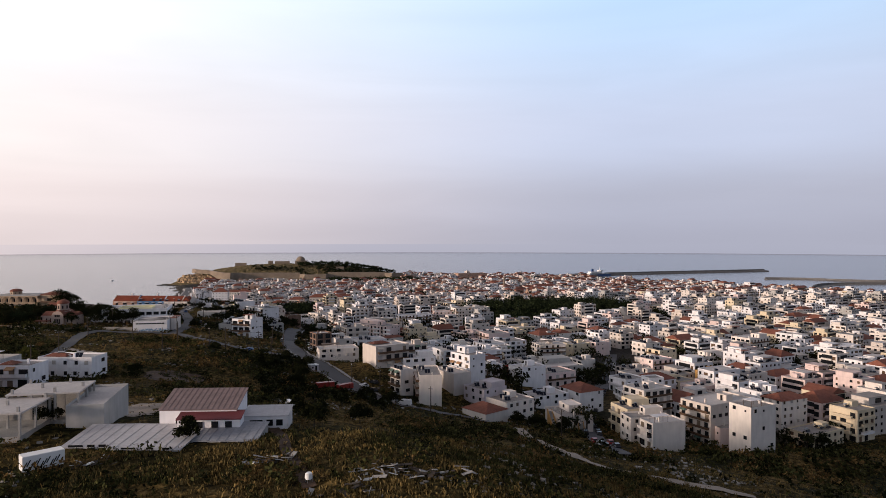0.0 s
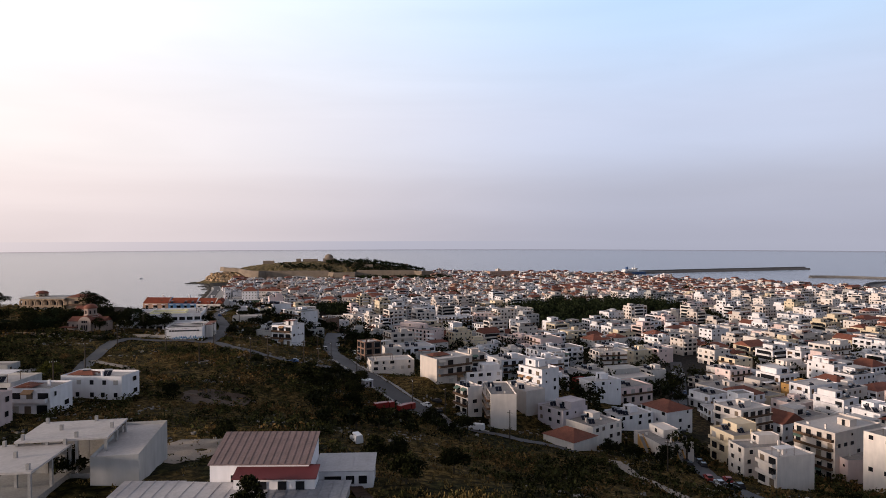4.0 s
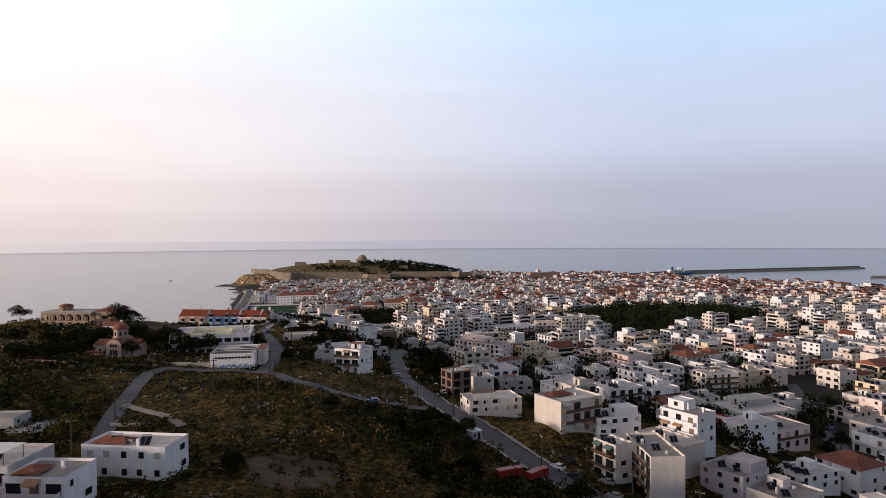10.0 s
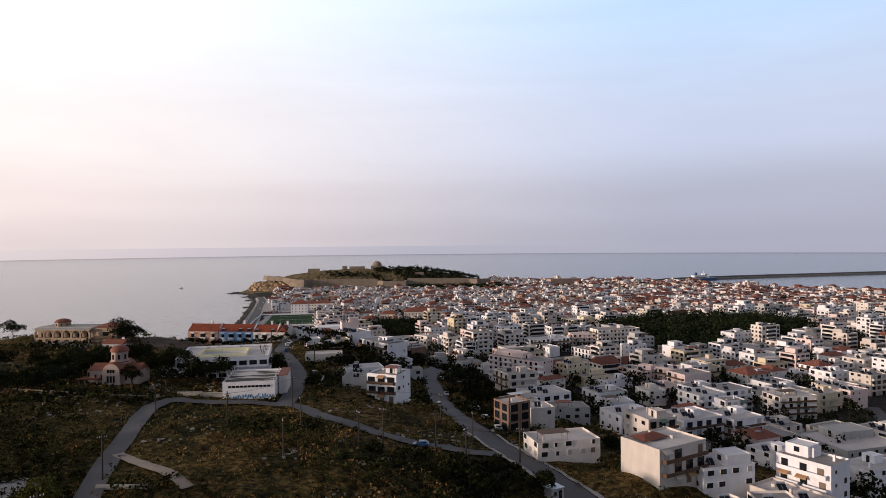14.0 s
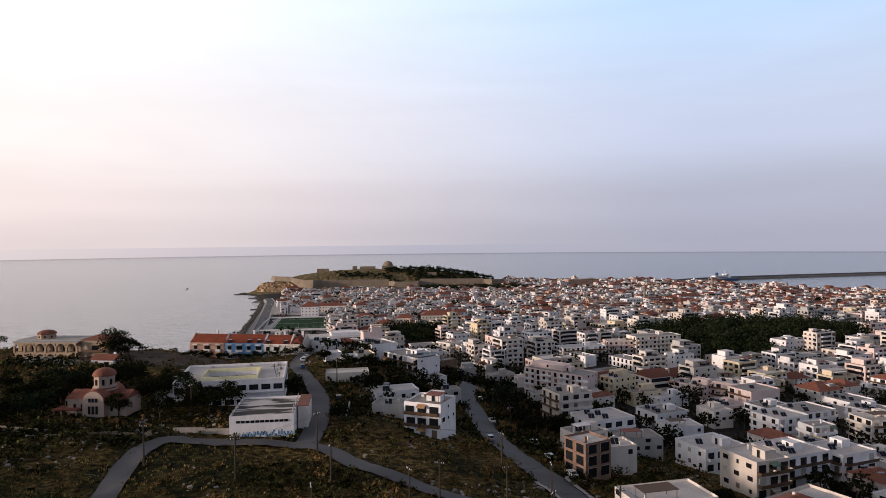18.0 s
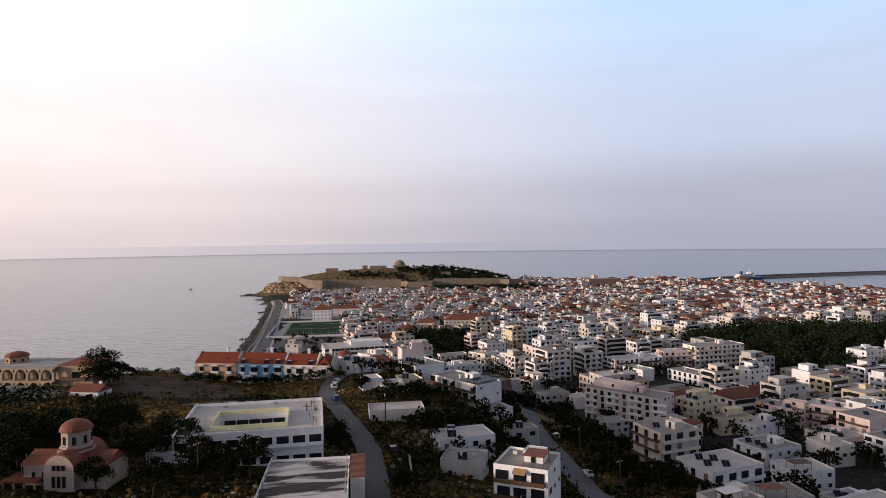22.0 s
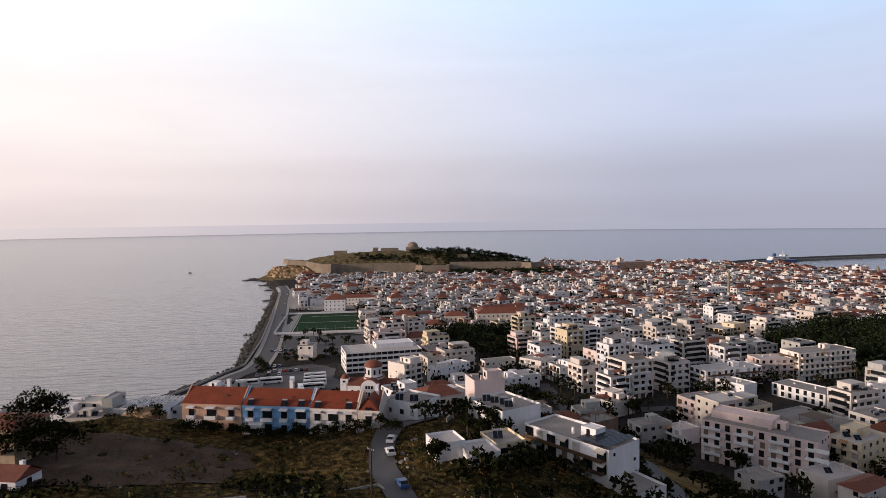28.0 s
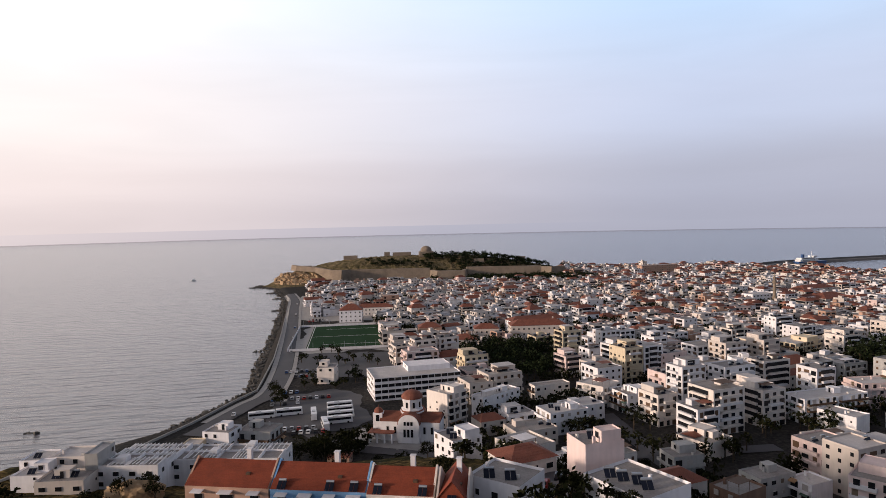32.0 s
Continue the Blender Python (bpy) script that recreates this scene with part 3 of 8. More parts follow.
def hip_roof(w, d, h, eave=0.4, gable=False):
    """Tiled roof with courses stepped down both slopes."""
    bm = bmesh.new()
    W, D = w / 2 + eave, d / 2 + eave
    along = w >= d
    a, b = (W, D) if along else (D, W)
    n = 7
    hip = 0.0 if gable else b * 0.85

    def pt(u, v, z):
        return (u, v, z) if along else (-v, u, z)
    rows = []
    for i in range(n + 1):
        t = i / n
        rows.append((a - hip * t, b * (1 - t), h * t))
    for i in range(n):
        (a0, b0, z0), (a1, b1, z1) = rows[i], rows[i + 1]
        z0 += 0.05
        for s in (-1, 1):
            q = [pt(-a0, s * b0, z0), pt(a0, s * b0, z0), pt(a1, s * b1, z1), pt(-a1, s * b1, z1)]
            bm.faces.new([bm.verts.new(p) for p in (q if s < 0 else q[::-1])])
            q = [pt(-a0, s * b0, z0 - 0.05), pt(a0, s * b0, z0 - 0.05), pt(a0, s * b0, z0), pt(-a0, s * b0, z0)]
            bm.faces.new([bm.verts.new(p) for p in (q if s < 0 else q[::-1])])
            if not gable:
                q = [pt(s * a0, -b0, z0), pt(s * a0, b0, z0), pt(s * a1, b1, z1), pt(s * a1, -b1, z1)]
                bm.faces.new([bm.verts.new(p) for p in (q if s > 0 else q[::-1])])
    if gable:
        for s in (-1, 1):
            q = [pt(s * (a - eave), -b + eave, 0), pt(s * (a - eave), b - eave, 0), pt(s * (a - eave), 0, h - 0.1)]
            bm.faces.new([bm.verts.new(p) for p in (q if s > 0 else q[::-1])])
    q = [pt(-a, -b, 0), pt(a, -b, 0), pt(a, b, 0), pt(-a, b, 0)]
    bm.faces.new([bm.verts.new(p) for p in q[::-1]])
    bmesh.ops.remove_doubles(bm, verts=bm.verts, dist=0.004)
    return bm


def facade(ob, face, w, d, h, style, material, lod=0):
    """Windows, doors and balconies on one side. face: 0 the side at -y, 1 at +x, 2 at +y, 3 at -x."""
    if style == "none":
        return
    length, off = (w, d / 2) if face % 2 == 0 else (d, w / 2)
    turn = Matrix.Rotation(radians(90 * face), 4, "Z")
    n = max(1, round(h / 3.05))
    sh = h / n if n > 1 else min(h, 3.2)
    bays = max(1, int(length / (3.3 if lod == 0 else 3.9)))
    step = length / bays
    win = WIN[rng.randrange(3)]
    door = DOOR[rng.randrange(3)]
    bal = rng.choice(("solid", "solid", "iron"))
    if style == "strip":
        for s in range(n):
            for i in range(bays):
                place("window", WIN[2], ob, turn @ Matrix.Translation((-length / 2 + step * (i + 0.5), -off, s * sh + 1.0)) @ Matrix.Diagonal((step * 0.9 / 1.7, 1, 1.25, 1)))
        return
    for s in range(n):
        z = s * sh
        for i in range(bays):
            x = -length / 2 + step * (i + 0.5)
            at = turn @ Matrix.Translation((x, -off, z))
            if style == "few" and (rng.random() < 0.55 or (s == 0 and n > 1 and rng.random() < 0.5)):
                continue
            if style == "few":
                place("window", rng.choice((SMALLWIN, win)), ob, at @ Matrix.Translation((0, 0, 1.1)))
            elif style in ("balc", "pinkrow"):
                if rng.random() < 0.1:
                    continue
                shut = rng.random() < 0.28
                place("balcony_door", rng.choice(SHUTDOOR) if shut else door, ob, at @ Matrix.Translation((rng.uniform(-0.25, 0.25), 0, 0.1)) @ Matrix.Diagonal((min(1.0, step * 0.8 / 2.3), 1, rng.choice((1.0, 1.0, 0.9)), 1)))
                if lod == 0 and style == "balc" and rng.random() < 0.16:
                    place("awning", rng.choice(AWNINGS), ob, at @ Matrix.Translation((0, 0, min(2.75, sh - 0.1))))
            elif style == "open":
                place("opening", DOOR[2], ob, at @ Matrix.Translation((0, 0, 0.2)) @ Matrix.Diagonal((min(1.0, step * 0.8 / 2.6), 1, 1, 1)))
            elif style == "pillar":
                place("window", DOOR[0], ob, at @ Matrix.Translation((0, 0, 0.6)))
            else:
                if rng.random() < 0.14:
                    continue
                place("window", rng.choice(SHUTTERED) if rng.random() < 0.35 else win, ob, at @ Matrix.Translation((rng.uniform(-0.4, 0.4), 0, 1.0)))
        if style == "balc" and s > 0:
            if length > 9 and lod == 0 and rng.random() < 0.5:
                for q in (-0.25, 0.25):
                    place("balcony", balcony_mesh(length * 0.44, 1.3, bal, material), ob, turn @ Matrix.Translation((q * length, -off, z + 0.05)))
            else:
                place("balcony", balcony_mesh(length * 0.92, 1.3, bal, material), ob, turn @ Matrix.Translation((0, -off, z + 0.05)))
        if style == "pinkrow" and s > 0:
            for i in range(0, bays, 3):
                place("balcony", balcony_mesh(step * 1.8, 1.1, "solid", WHITE), ob, turn @ Matrix.Translation((-length / 2 + step * (i + 1), -off, z + 0.05)))


def building(kind, label, x, y, w, d, rot, h, material, fa="win", fb="win", roof="flat", solar=0, room=0, array=0, lod=0, group=""):
    """A house: face a is its side at -y, face b its side at +x; h is from the ground at the corner between them to the parapet."""
    r = radians(rot)
    ea, eb = (math.cos(r), math.sin(r)), (-math.sin(r), math.cos(r))
    cx, cy = x + ea[0] * w / 2 - eb[0] * d / 2, y + ea[1] * w / 2 - eb[1] * d / 2
    top = gz(cx, cy) + h
    low = min(gz(x + ea[0] * u * w / 2 + eb[0] * v * d / 2, y + ea[1] * u * w / 2 + eb[1] * v * d / 2) for u in (-1, 1) for v in (-1, 1))
    z0 = top - h
    ob = base(kind, label, "apartment building" if kind == "apartment_block" else "house", x, y, z0, rot, group)
    FOOTPRINTS.append((x, y, 0.5 * math.hypot(w, d)))
    tile = roof == "tile"
    wall_h = h - (0.5 if tile else 0)
    part("wall", shell(w, d, wall_h, 0.05 if tile else 0.55, z0 - low + 1.2), material, ob)
    if tile:
        o = part("roof", hip_roof(w, d, min(w, d) * 0.22), M_TILE, ob, "red clay tile roof")
        o.location.z = wall_h
    else:
        bm = bmesh.new()
        box(bm, 0, 0, h - 0.55, w - 0.5, d - 0.5, 0.06)
        part("roof", bm, M_ROOFWHITE if rng.random() < 0.45 else M_ROOF, ob)
    if roof == "tile_strip":
        bm = hip_roof(w * 0.42, d * 0.5, 0.9, 0.1)
        o = part("tile_canopy", bm, M_TILE, ob, "small red tile roof")
        o.location = (-w * 0.22, -d * 0.12, h - 0.1)
    facade(ob, 0, w, d, h, fa, material, lod)
    facade(ob, 1, w, d, h, fb, material, lod)
    if lod == 0:
        facade(ob, 2, w, d, h, "few", material, 1)
        facade(ob, 3, w, d, h, "few", material, 1)
    if not tile and lod == 0 and h > 4 and min(w, d) > 7:
        # roof clutter: chimney, cooling unit, a set-back top storey or a bare pergola
        for i in range(2):
            bm = bmesh.new()
            cx_, cy_ = rng.uniform(-0.38, 0.38) * w, rng.uniform(-0.38, 0.38) * d
            if i == 0:
                box(bm, cx_, cy_, h - 0.5, 0.55, 0.55, 1.5)
                part("chimney", bm, material, ob)
            else:
                box(bm, cx_, cy_, h - 0.5, 0.9, 0.4, 0.75)
                part("cooling_unit", bm, M_FRAME, ob)
        q = rng.random()
        if q < 0.33 and not array:
            pw, pd = w * rng.uniform(0.4, 0.6), d * rng.uniform(0.4, 0.6)
            px_, py_ = (w - pw) * rng.choice((-0.42, 0.42)), (d - pd) * 0.38
            o = part("top_storey", shell(pw, pd, 2.7, 0.25, 0), material, ob)
            o.location = (px_, py_, h - 0.5)
            place("window", WIN[0], o, Matrix.Translation((0, -pd / 2, 0.9)))
        elif q < 0.55 and not array:
            bm = bmesh.new()
            box(bm, 0.22 * w, -0.2 * d, h + 1.9, w * 0.4, d * 0.45, 0.1)
            awning = part("awning", bm, rng.choice((M_BROWN, M_TILE, WHITE)), ob)
            for u, v in ((0.04, -0.4), (0.4, -0.4), (0.04, 0.0), (0.4, 0.0)):
                bm = bmesh.new()
                box(bm, u * w, v * d, h - 0.5, 0.1, 0.1, 2.4)
                part("awning_post", bm, M_BROWN, awning)
    if room:
        rw, rd = min(4.2, w * 0.4), min(3.6, d * 0.45)
        sx, sy = rng.uniform(-0.2, 0.25) * w, rng.uniform(0.05, 0.2) * d
        o = part("stair_house", shell(rw, rd, 2.3, 0.12, 0), material, ob)
        o.location = (sx, sy, h - 0.5)
        place("stair_door", DOOR[0], o, Matrix.Translation((0, -rd / 2, 0.05)) @ Matrix.Diagonal((0.6, 1, 0.9, 1)))
    for i in range(solar):
        place("solar_heater", HEATER, ob, Matrix.Translation(((i + 0.5) / solar * w * 0.7 - w * 0.35, rng.uniform(-0.32, -0.05) * d, h - 0.5)) @ Matrix.Rotation(radians(-rot - 10), 4, "Z"), "dark solar water heater panels with a tank")
    if array:
        for i in range(4):
            for j in range(6):
                bm = bmesh.new()
                bmesh.ops.create_cube(bm, size=1, matrix=Matrix.Diagonal((2.0, 1.6, 0.06, 1)))
                o = part("solar_panel", bm, M_SOLAR, ob)
                o.matrix_basis = Matrix.Translation((w / 2 - 1.6 - i * 2.2, -d / 2 + 1.3 + j * 1.72, h + 0.25 + 0.25 * ((3 - i) % 2))) @ Matrix.Rotation(radians(6), 4, "Y")
    return ob


# ---- the houses of the slope and the near town ----
building("apartment_block", "beige three-storey house with a blank side wall", 61.6, 294.6, 12.0, 16.0, -72, 9.4, BEIGE, "none", "balc", "tile_strip")
building("apartment_block", "white cubic three-storey house with wrap balconies", 96.2, 286.2, 12.7, 9.0, -68, 12.6, WHITE, "balc", "few", "flat", room=1)
building("apartment_block", "cream four-storey apartment block with iron balconies", 72.8, 265.7, 19.0, 8.5, -101, 10.9, CREAM, "balc", "none", "flat", solar=2)
building("house", "low white house with a flat grey roof", 74.9, 292.8, 9.2, 14.3, -87, 5.8, WHITE, "win", "win", "flat", solar=2)
building("apartment_block", "cream house with rounded balconies", 62.8, 269.1, 7.9, 5.8, -73, 9.8, CREAM, "balc", "win", "flat", solar=2)
building("apartment_block", "plain beige house with solar heaters", 86.2, 279.9, 17.0, 9.0, -71, 9.0, BEIGE, "none", "none", "flat", solar=2)
building("apartment_block", "pale lilac two-storey house with solar heaters", 96.3, 265.2, 12.2, 12.2, -69, 8.6, LILAC, "win", "few", "flat", solar=2)
building("house", "dark red house with tall narrow windows", 133.8, 322.6, 8.1, 5.2, -71, 6.9, REDWALL, "win", "win", "flat")
building("apartment_block", "white two-storey house beside a red wall", 132.9, 305.3, 9.0, 15.3, -80, 8.8, WHITE, "win", "few", "flat", room=1)
building("apartment_block", "white house with red tile roofs", 147.2, 278.4, 14.0, 13.0, -80, 8.8, WHITE, "win", "win", "tile")
building("house", "cream house with a white roof and solar heaters", 102.6, 254.6, 12.6, 14.1, -70, 6.0, CREAM, "few", "win", "flat", solar=2, room=1)
building("house", "low house under a dark red tile roof", 86.6, 239.5, 12.1, 11.0, -66, 2.8, CREAM, "none", "none", "tile")
building("house", "cream house with a stepped yellow stair wall", 122.5, 243.8, 16.0, 12.0, -90, 4.3, CREAM, "few", "few", "flat")
building("apartment_block", "tall cream house with curved balconies", 139.6, 209.4, 7.2, 13.0, -89, 8.7, CREAM, "balc", "none", "flat")
building("apartment_block", "beige apartment block with awning balconies", 177.9, 228.5, 13.7, 24.4, -78, 14.9, BEIGE, "balc", "few", "flat", room=1)
building("house", "low pinkish house at the foot of the hill", 180.7, 219.7, 10.0, 22.1, -97, 7.2, PINK, "few", "few", "flat")
building("apartment_block", "white cubic apartment house with a flat roof", 218.2, 249.3, 10.8, 12.2, -82, 14.6, WHITE, "few", "balc", "flat", room=1, solar=2)
building("apartment_block", "tall cream apartment house at the hill foot", 172.0, 204.0, 9.0, 12.0, -82, 15.5, CREAM, "few", "few", "flat")
building("apartment_block", "cream house with an orange tile roof", 219.3, 237.8, 10.0, 15.7, -82, 13.9, CREAM, "win", "win", "tile")
building("apartment_block", "yellow apartment house with solar heaters", 147.3, 238.1, 11.6, 12.9, -90, 10.5, YELLOW, "balc", "win", "flat", solar=2)
building("apartment_block", "cream house with a roof terrace", 141.8, 222.4, 8.0, 15.4, -96, 8.6, CREAM, "win", "win", "flat")
building("house", "stepped white house with a flat roof", 180.8, 287.5, 10.0, 15.3, -100, 5.3, WHITE, "balc", "win", "flat")
building("apartment_block", "tall narrow white house with a flat roof", 196.0, 295.5, 7.0, 8.0, -93, 10.2, WHITE, "few", "few", "flat")
building("house", "orange rendered house with a flat roof", 247.1, 318.6, 9.0, 8.7, -80, 7.4, ORANGE, "few", "win", "flat")
building("house", "cream apartment block with continuous balconies", 281.8, 363.2, 10.4, 30.8, -84, 7.2, CREAM, "balc", "balc", "flat", room=1)
building("apartment_block", "six-storey cream apartment block", 339.9, 388.1, 14.8, 20.0, -79, 13.7, CREAM, "balc", "balc", "flat", room=1)
building("house", "low off-white villa with a terrace", 43.5, 314.5, 10.2, 17.5, -88, 4.6, CREAM, "win", "win", "flat")
building("apartment_block", "unfinished brown concrete frame house", 39.0, 343.0, 8.0, 8.0, -73, 8.6, BROWN, "open", "open", "flat")
building("house", "cream house with a solar heater", 50.8, 371.9, 8.0, 11.3, -77, 6.0, CREAM, "few", "win", "flat", solar=1, room=1)
building("house", "cream house with a black solar panel", 51.0, 351.5, 7.5, 7.9, -88, 6.6, CREAM, "none", "few", "flat", solar=1)
building("house", "grey lilac house with a flat roof", 78.5, 392.2, 10.0, 14.3, -94, 4.9, GREY, "win", "win", "flat")
building("house", "white plain house with a flat roof", 116.4, 427.8, 11.0, 14.8, -93, 6.7, WHITE, "few", "win", "flat")
building("apartment_block", "beige grey three-storey house with a flat roof", 85.8, 342.9, 12.6, 10.8, -82, 9.6, BEIGE, "win", "balc", "flat", room=1)
building("house", "cream stepped house with orange tile roofs", 144.8, 408.4, 16.0, 11.0, -81, 7.6, CREAM, "few", "none", "tile")
building("apartment_block", "white house with deep balconies", 160.3, 405.2, 7.7, 10.0, -88, 12.2, WHITE, "balc", "balc", "flat")
building("house", "cream house with a blank wall", 147.9, 450.7, 12.0, 10.0, -85, 7.7, CREAM, "none", "few", "flat", room=1)
building("apartment_block", "pinkish apartment block with awnings", 167.5, 499.0, 19.8, 11.0, -65, 8.8, PINK, "balc", "win", "flat", solar=2)
building("apartment_block", "pink apartment block with rounded balconies", 182.9, 488.4, 17.4, 12.0, -60, 10.6, PINK, "balc", "none", "flat", solar=2)
building("apartment_block", "white apartment block with dark window strips", 192.7, 480.6, 9.0, 12.1, -81, 13.4, WHITE, "balc", "balc", "flat")
building("apartment_block", "cream apartment block with balconies", 198.0, 413.7, 12.0, 19.1, -92, 10.9, CREAM, "balc", "balc", "flat", room=1)
building("house", "large building with a grey concrete roof", 168.7, 349.7, 22.0, 26.0, -86, 6.2, GREY, "win", "win", "flat")
building("house", "cream house with a parapet", 105.2, 490.3, 10.0, 15.5, -80, 7.4, CREAM, "none", "few", "flat", solar=1)
building("house", "pale yellow house with a parapet", 135.5, 492.1, 9.8, 16.1, -86, 7.3, YELLOW, "few", "win", "flat")
building("house", "white apartment house with a roof of solar panels", 13.0, 465.0, 25.0, 11.3, -62, 8.4, WHITE, "balc", "few", "flat", room=1, array=1)
building("house", "low white cubic house with a stair and terrace", -20.5, 459.0, 7.0, 6.5, -80, 4.0, WHITE, "win", "few", "flat")
building("house", "low white outbuilding with a flat roof", -14.0, 455.0, 8.0, 6.5, -82, 2.8, WHITE, "few", "few", "flat")
building("house", "small olive yellow house behind a white terrace", -7.5, 459.5, 8.5, 7.0, -80, 3.4, YELLOW, "win", "win", "flat", solar=1)
building("house", "long low grey shed with a flat roof", -16.1, 424.0, 7.8, 15.0, -92, 2.6, GREY, "none", "none", "flat")
building("house", "white house with solar heaters", -1.5, 405.6, 9.0, 14.5, -84, 3.5, WHITE, "win", "win", "flat", solar=2)
building("house", "white flat-roofed shed beside dark garden trees", 19.4, 450.7, 10.9, 7.9, -72, 3.0, WHITE, "none", "few", "flat")
building("house", "low blue-grey house with a flat roof", 20.7, 425.5, 5.8, 8.6, -83, 3.3, GREY, "win", "few", "flat", solar=1)
building("apartment_block", "four-storey pink and white apartment hotel", 100.0, 514.0, 36.2, 14.4, -55, 14.6, PINK, "pinkrow", "few", "flat", room=1)
building("apartment_block", "yellow apartment house with brown balconies", 128.5, 505.1, 10.4, 15.7, -71, 12.2, YELLOW, "balc", "win", "flat", room=1, solar=2)
building("house", "small white cubic house with a flat roof", 146.4, 487.1, 9.9, 18.6, -74, 5.8, WHITE, "few", "few", "flat", room=1)
building("apartment_block", "cream house with a red tile roof and canopy", 104.1, 476.8, 6.9, 14.8, -73, 9.3, CREAM, "win", "few", "tile")
building("house", "low run-down grey house with a flat roof", 80.8, 490.8, 9.0, 10.0, -80, 5.0, GREY, "win", "win", "flat")
building("house", "white office building with pillar strips", 176.7, 583.9, 26.0, 13.3, -73, 6.1, WHITE, "pillar", "pillar", "flat")
building("house", "curved grey museum building", 144.1, 543.7, 22.0, 20.0, -75, 6.3, GREY, "few", "few", "flat")
building("apartment_block", "large cream apartment block with long balconies", 214.2, 619.9, 13.0, 36.6, -86, 15.0, CREAM, "balc", "balc", "flat", room=1)
building("apartment_block", "brownish apartment block with balconies", 187.5, 622.1, 12.0, 18.8, -96, 11.7, PINK, "balc", "balc", "flat")
building("house", "white house with slit windows", 149.5, 597.6, 15.5, 9.7, -71, 7.3, WHITE, "few", "few", "flat")
building("apartment_block", "stepped white apartment block", 154.0, 612.1, 12.0, 33.4, -85, 10.8, WHITE, "balc", "balc", "flat", room=1)
building("house", "beige house with brown shutters", 20.9, 479.7, 6.9, 7.3, -73, 5.5, BEIGE, "win", "few", "flat")
building("house", "grey apartment house with a flat roof", 61.9, 571.3, 9.0, 11.2, -88, 7.0, GREY, "balc", "balc", "flat")
building("apartment_block", "large white public hall with window bands", -12.0, 700.0, 24.0, 44.0, -85, 11.5, WHITE, "win", "strip", "flat")
building("apartment_block", "plain cream box building with a flat roof", -55.0, 734.0, 9.5, 12.0, -12, 9.0, CREAM, "win", "few", "flat")
building("apartment_block", "cream four-storey apartment block", -4.9, 645.7, 12.7, 11.6, -56, 14.8, CREAM, "few", "balc", "flat", room=1)
building("apartment_block", "white and grey apartment block", 19.8, 654.5, 7.7, 23.6, -60, 10.0, WHITE, "win", "win", "flat", room=1)
building("house", "cream house under an orange hip roof", -12.9, 513.3, 10.0, 12.0, -75, 3.9, CREAM, "few", "win", "tile")
building("house", "white house with solar heaters and a stair", -23.0, 491.0, 11.0, 10.0, -46, 4.4, WHITE, "win", "few", "flat", solar=2)
building("apartment_block", "tall blank pale pink house wall", -0.8, 500.5, 8.0, 9.0, -84, 8.2, PINK, "none", "none", "flat", solar=1)
building("house", "white house with a roof of solar heaters", 0.2, 484.6, 14.7, 12.5, -68, 5.9, WHITE, "win", "none", "flat", solar=4)
building("apartment_block", "cream apartment block with dark balconies", 70.6, 657.0, 14.6, 14.7, -57, 10.3, CREAM, "balc", "balc", "flat", room=1)
building("apartment_block", "white apartment block with a flat roof", 79.4, 643.6, 14.0, 11.7, -81, 9.2, WHITE, "balc", "win", "flat", room=1)
building("house", "low cream apartment house", 52.1, 673.4, 6.6, 19.2, -81, 7.0, CREAM, "balc", "win", "flat")
building("house", "cream house with a terracotta roof strip", 80.7, 587.2, 13.7, 14.2, -68, 6.6, CREAM, "balc", "none", "tile_strip", room=1)
building("house", "grey apartment house with a flat roof", 77.6, 549.3, 8.6, 14.1, -80, 6.8, GREY, "balc", "win", "flat", room=1)
building("house", "brown stone house with a flat roof", 35.8, 504.9, 7.7, 9.5, -71, 6.0, BROWN, "win", "none", "flat")
building("house", "white rounded balcony house", 88.3, 543.8, 8.0, 9.0, -78, 5.8, WHITE, "balc", "few", "flat")
building("apartment_block", "beige apartment block with solar heaters", 122.5, 572.2, 9.8, 20.7, -87, 8.6, CREAM, "balc", "win", "flat", solar=2)
building("apartment_block", "white five-storey block with a flat roof", 160.2, 675.1, 11.3, 11.4, -98, 12.5, WHITE, "none", "balc", "flat", room=1)
building("apartment_block", "yellowish apartment block with a flat roof", 226.2, 718.0, 17.8, 25.6, -71, 10.7, YELLOW, "balc", "balc", "flat", room=1)
building("apartment_block", "cream corner block with a flat roof", 184.2, 732.1, 13.0, 14.6, -80, 10.3, CREAM, "balc", "balc", "flat")
building("house", "white two-storey villa with a red tile porch", -48.9, 254.2, 17.5, 8.5, -20, 6.7, WHITE, "win", "win", "tile_strip", solar=2)
building("house", "white house with a red porch roof", -58.5, 237.5, 10.5, 9.0, -16, 6.4, WHITE, "balc", "win", "tile_strip")
building("apartment_block", "white three-storey house with balconies", 4.4, 371.3, 11.0, 11.0, -34, 9.5, WHITE, "balc", "few", "flat", room=1)
building("house", "low grey house with solar panels", -4.5, 389.9, 9.6, 8.0, -25, 4.4, GREY, "few", "few", "flat", solar=1)


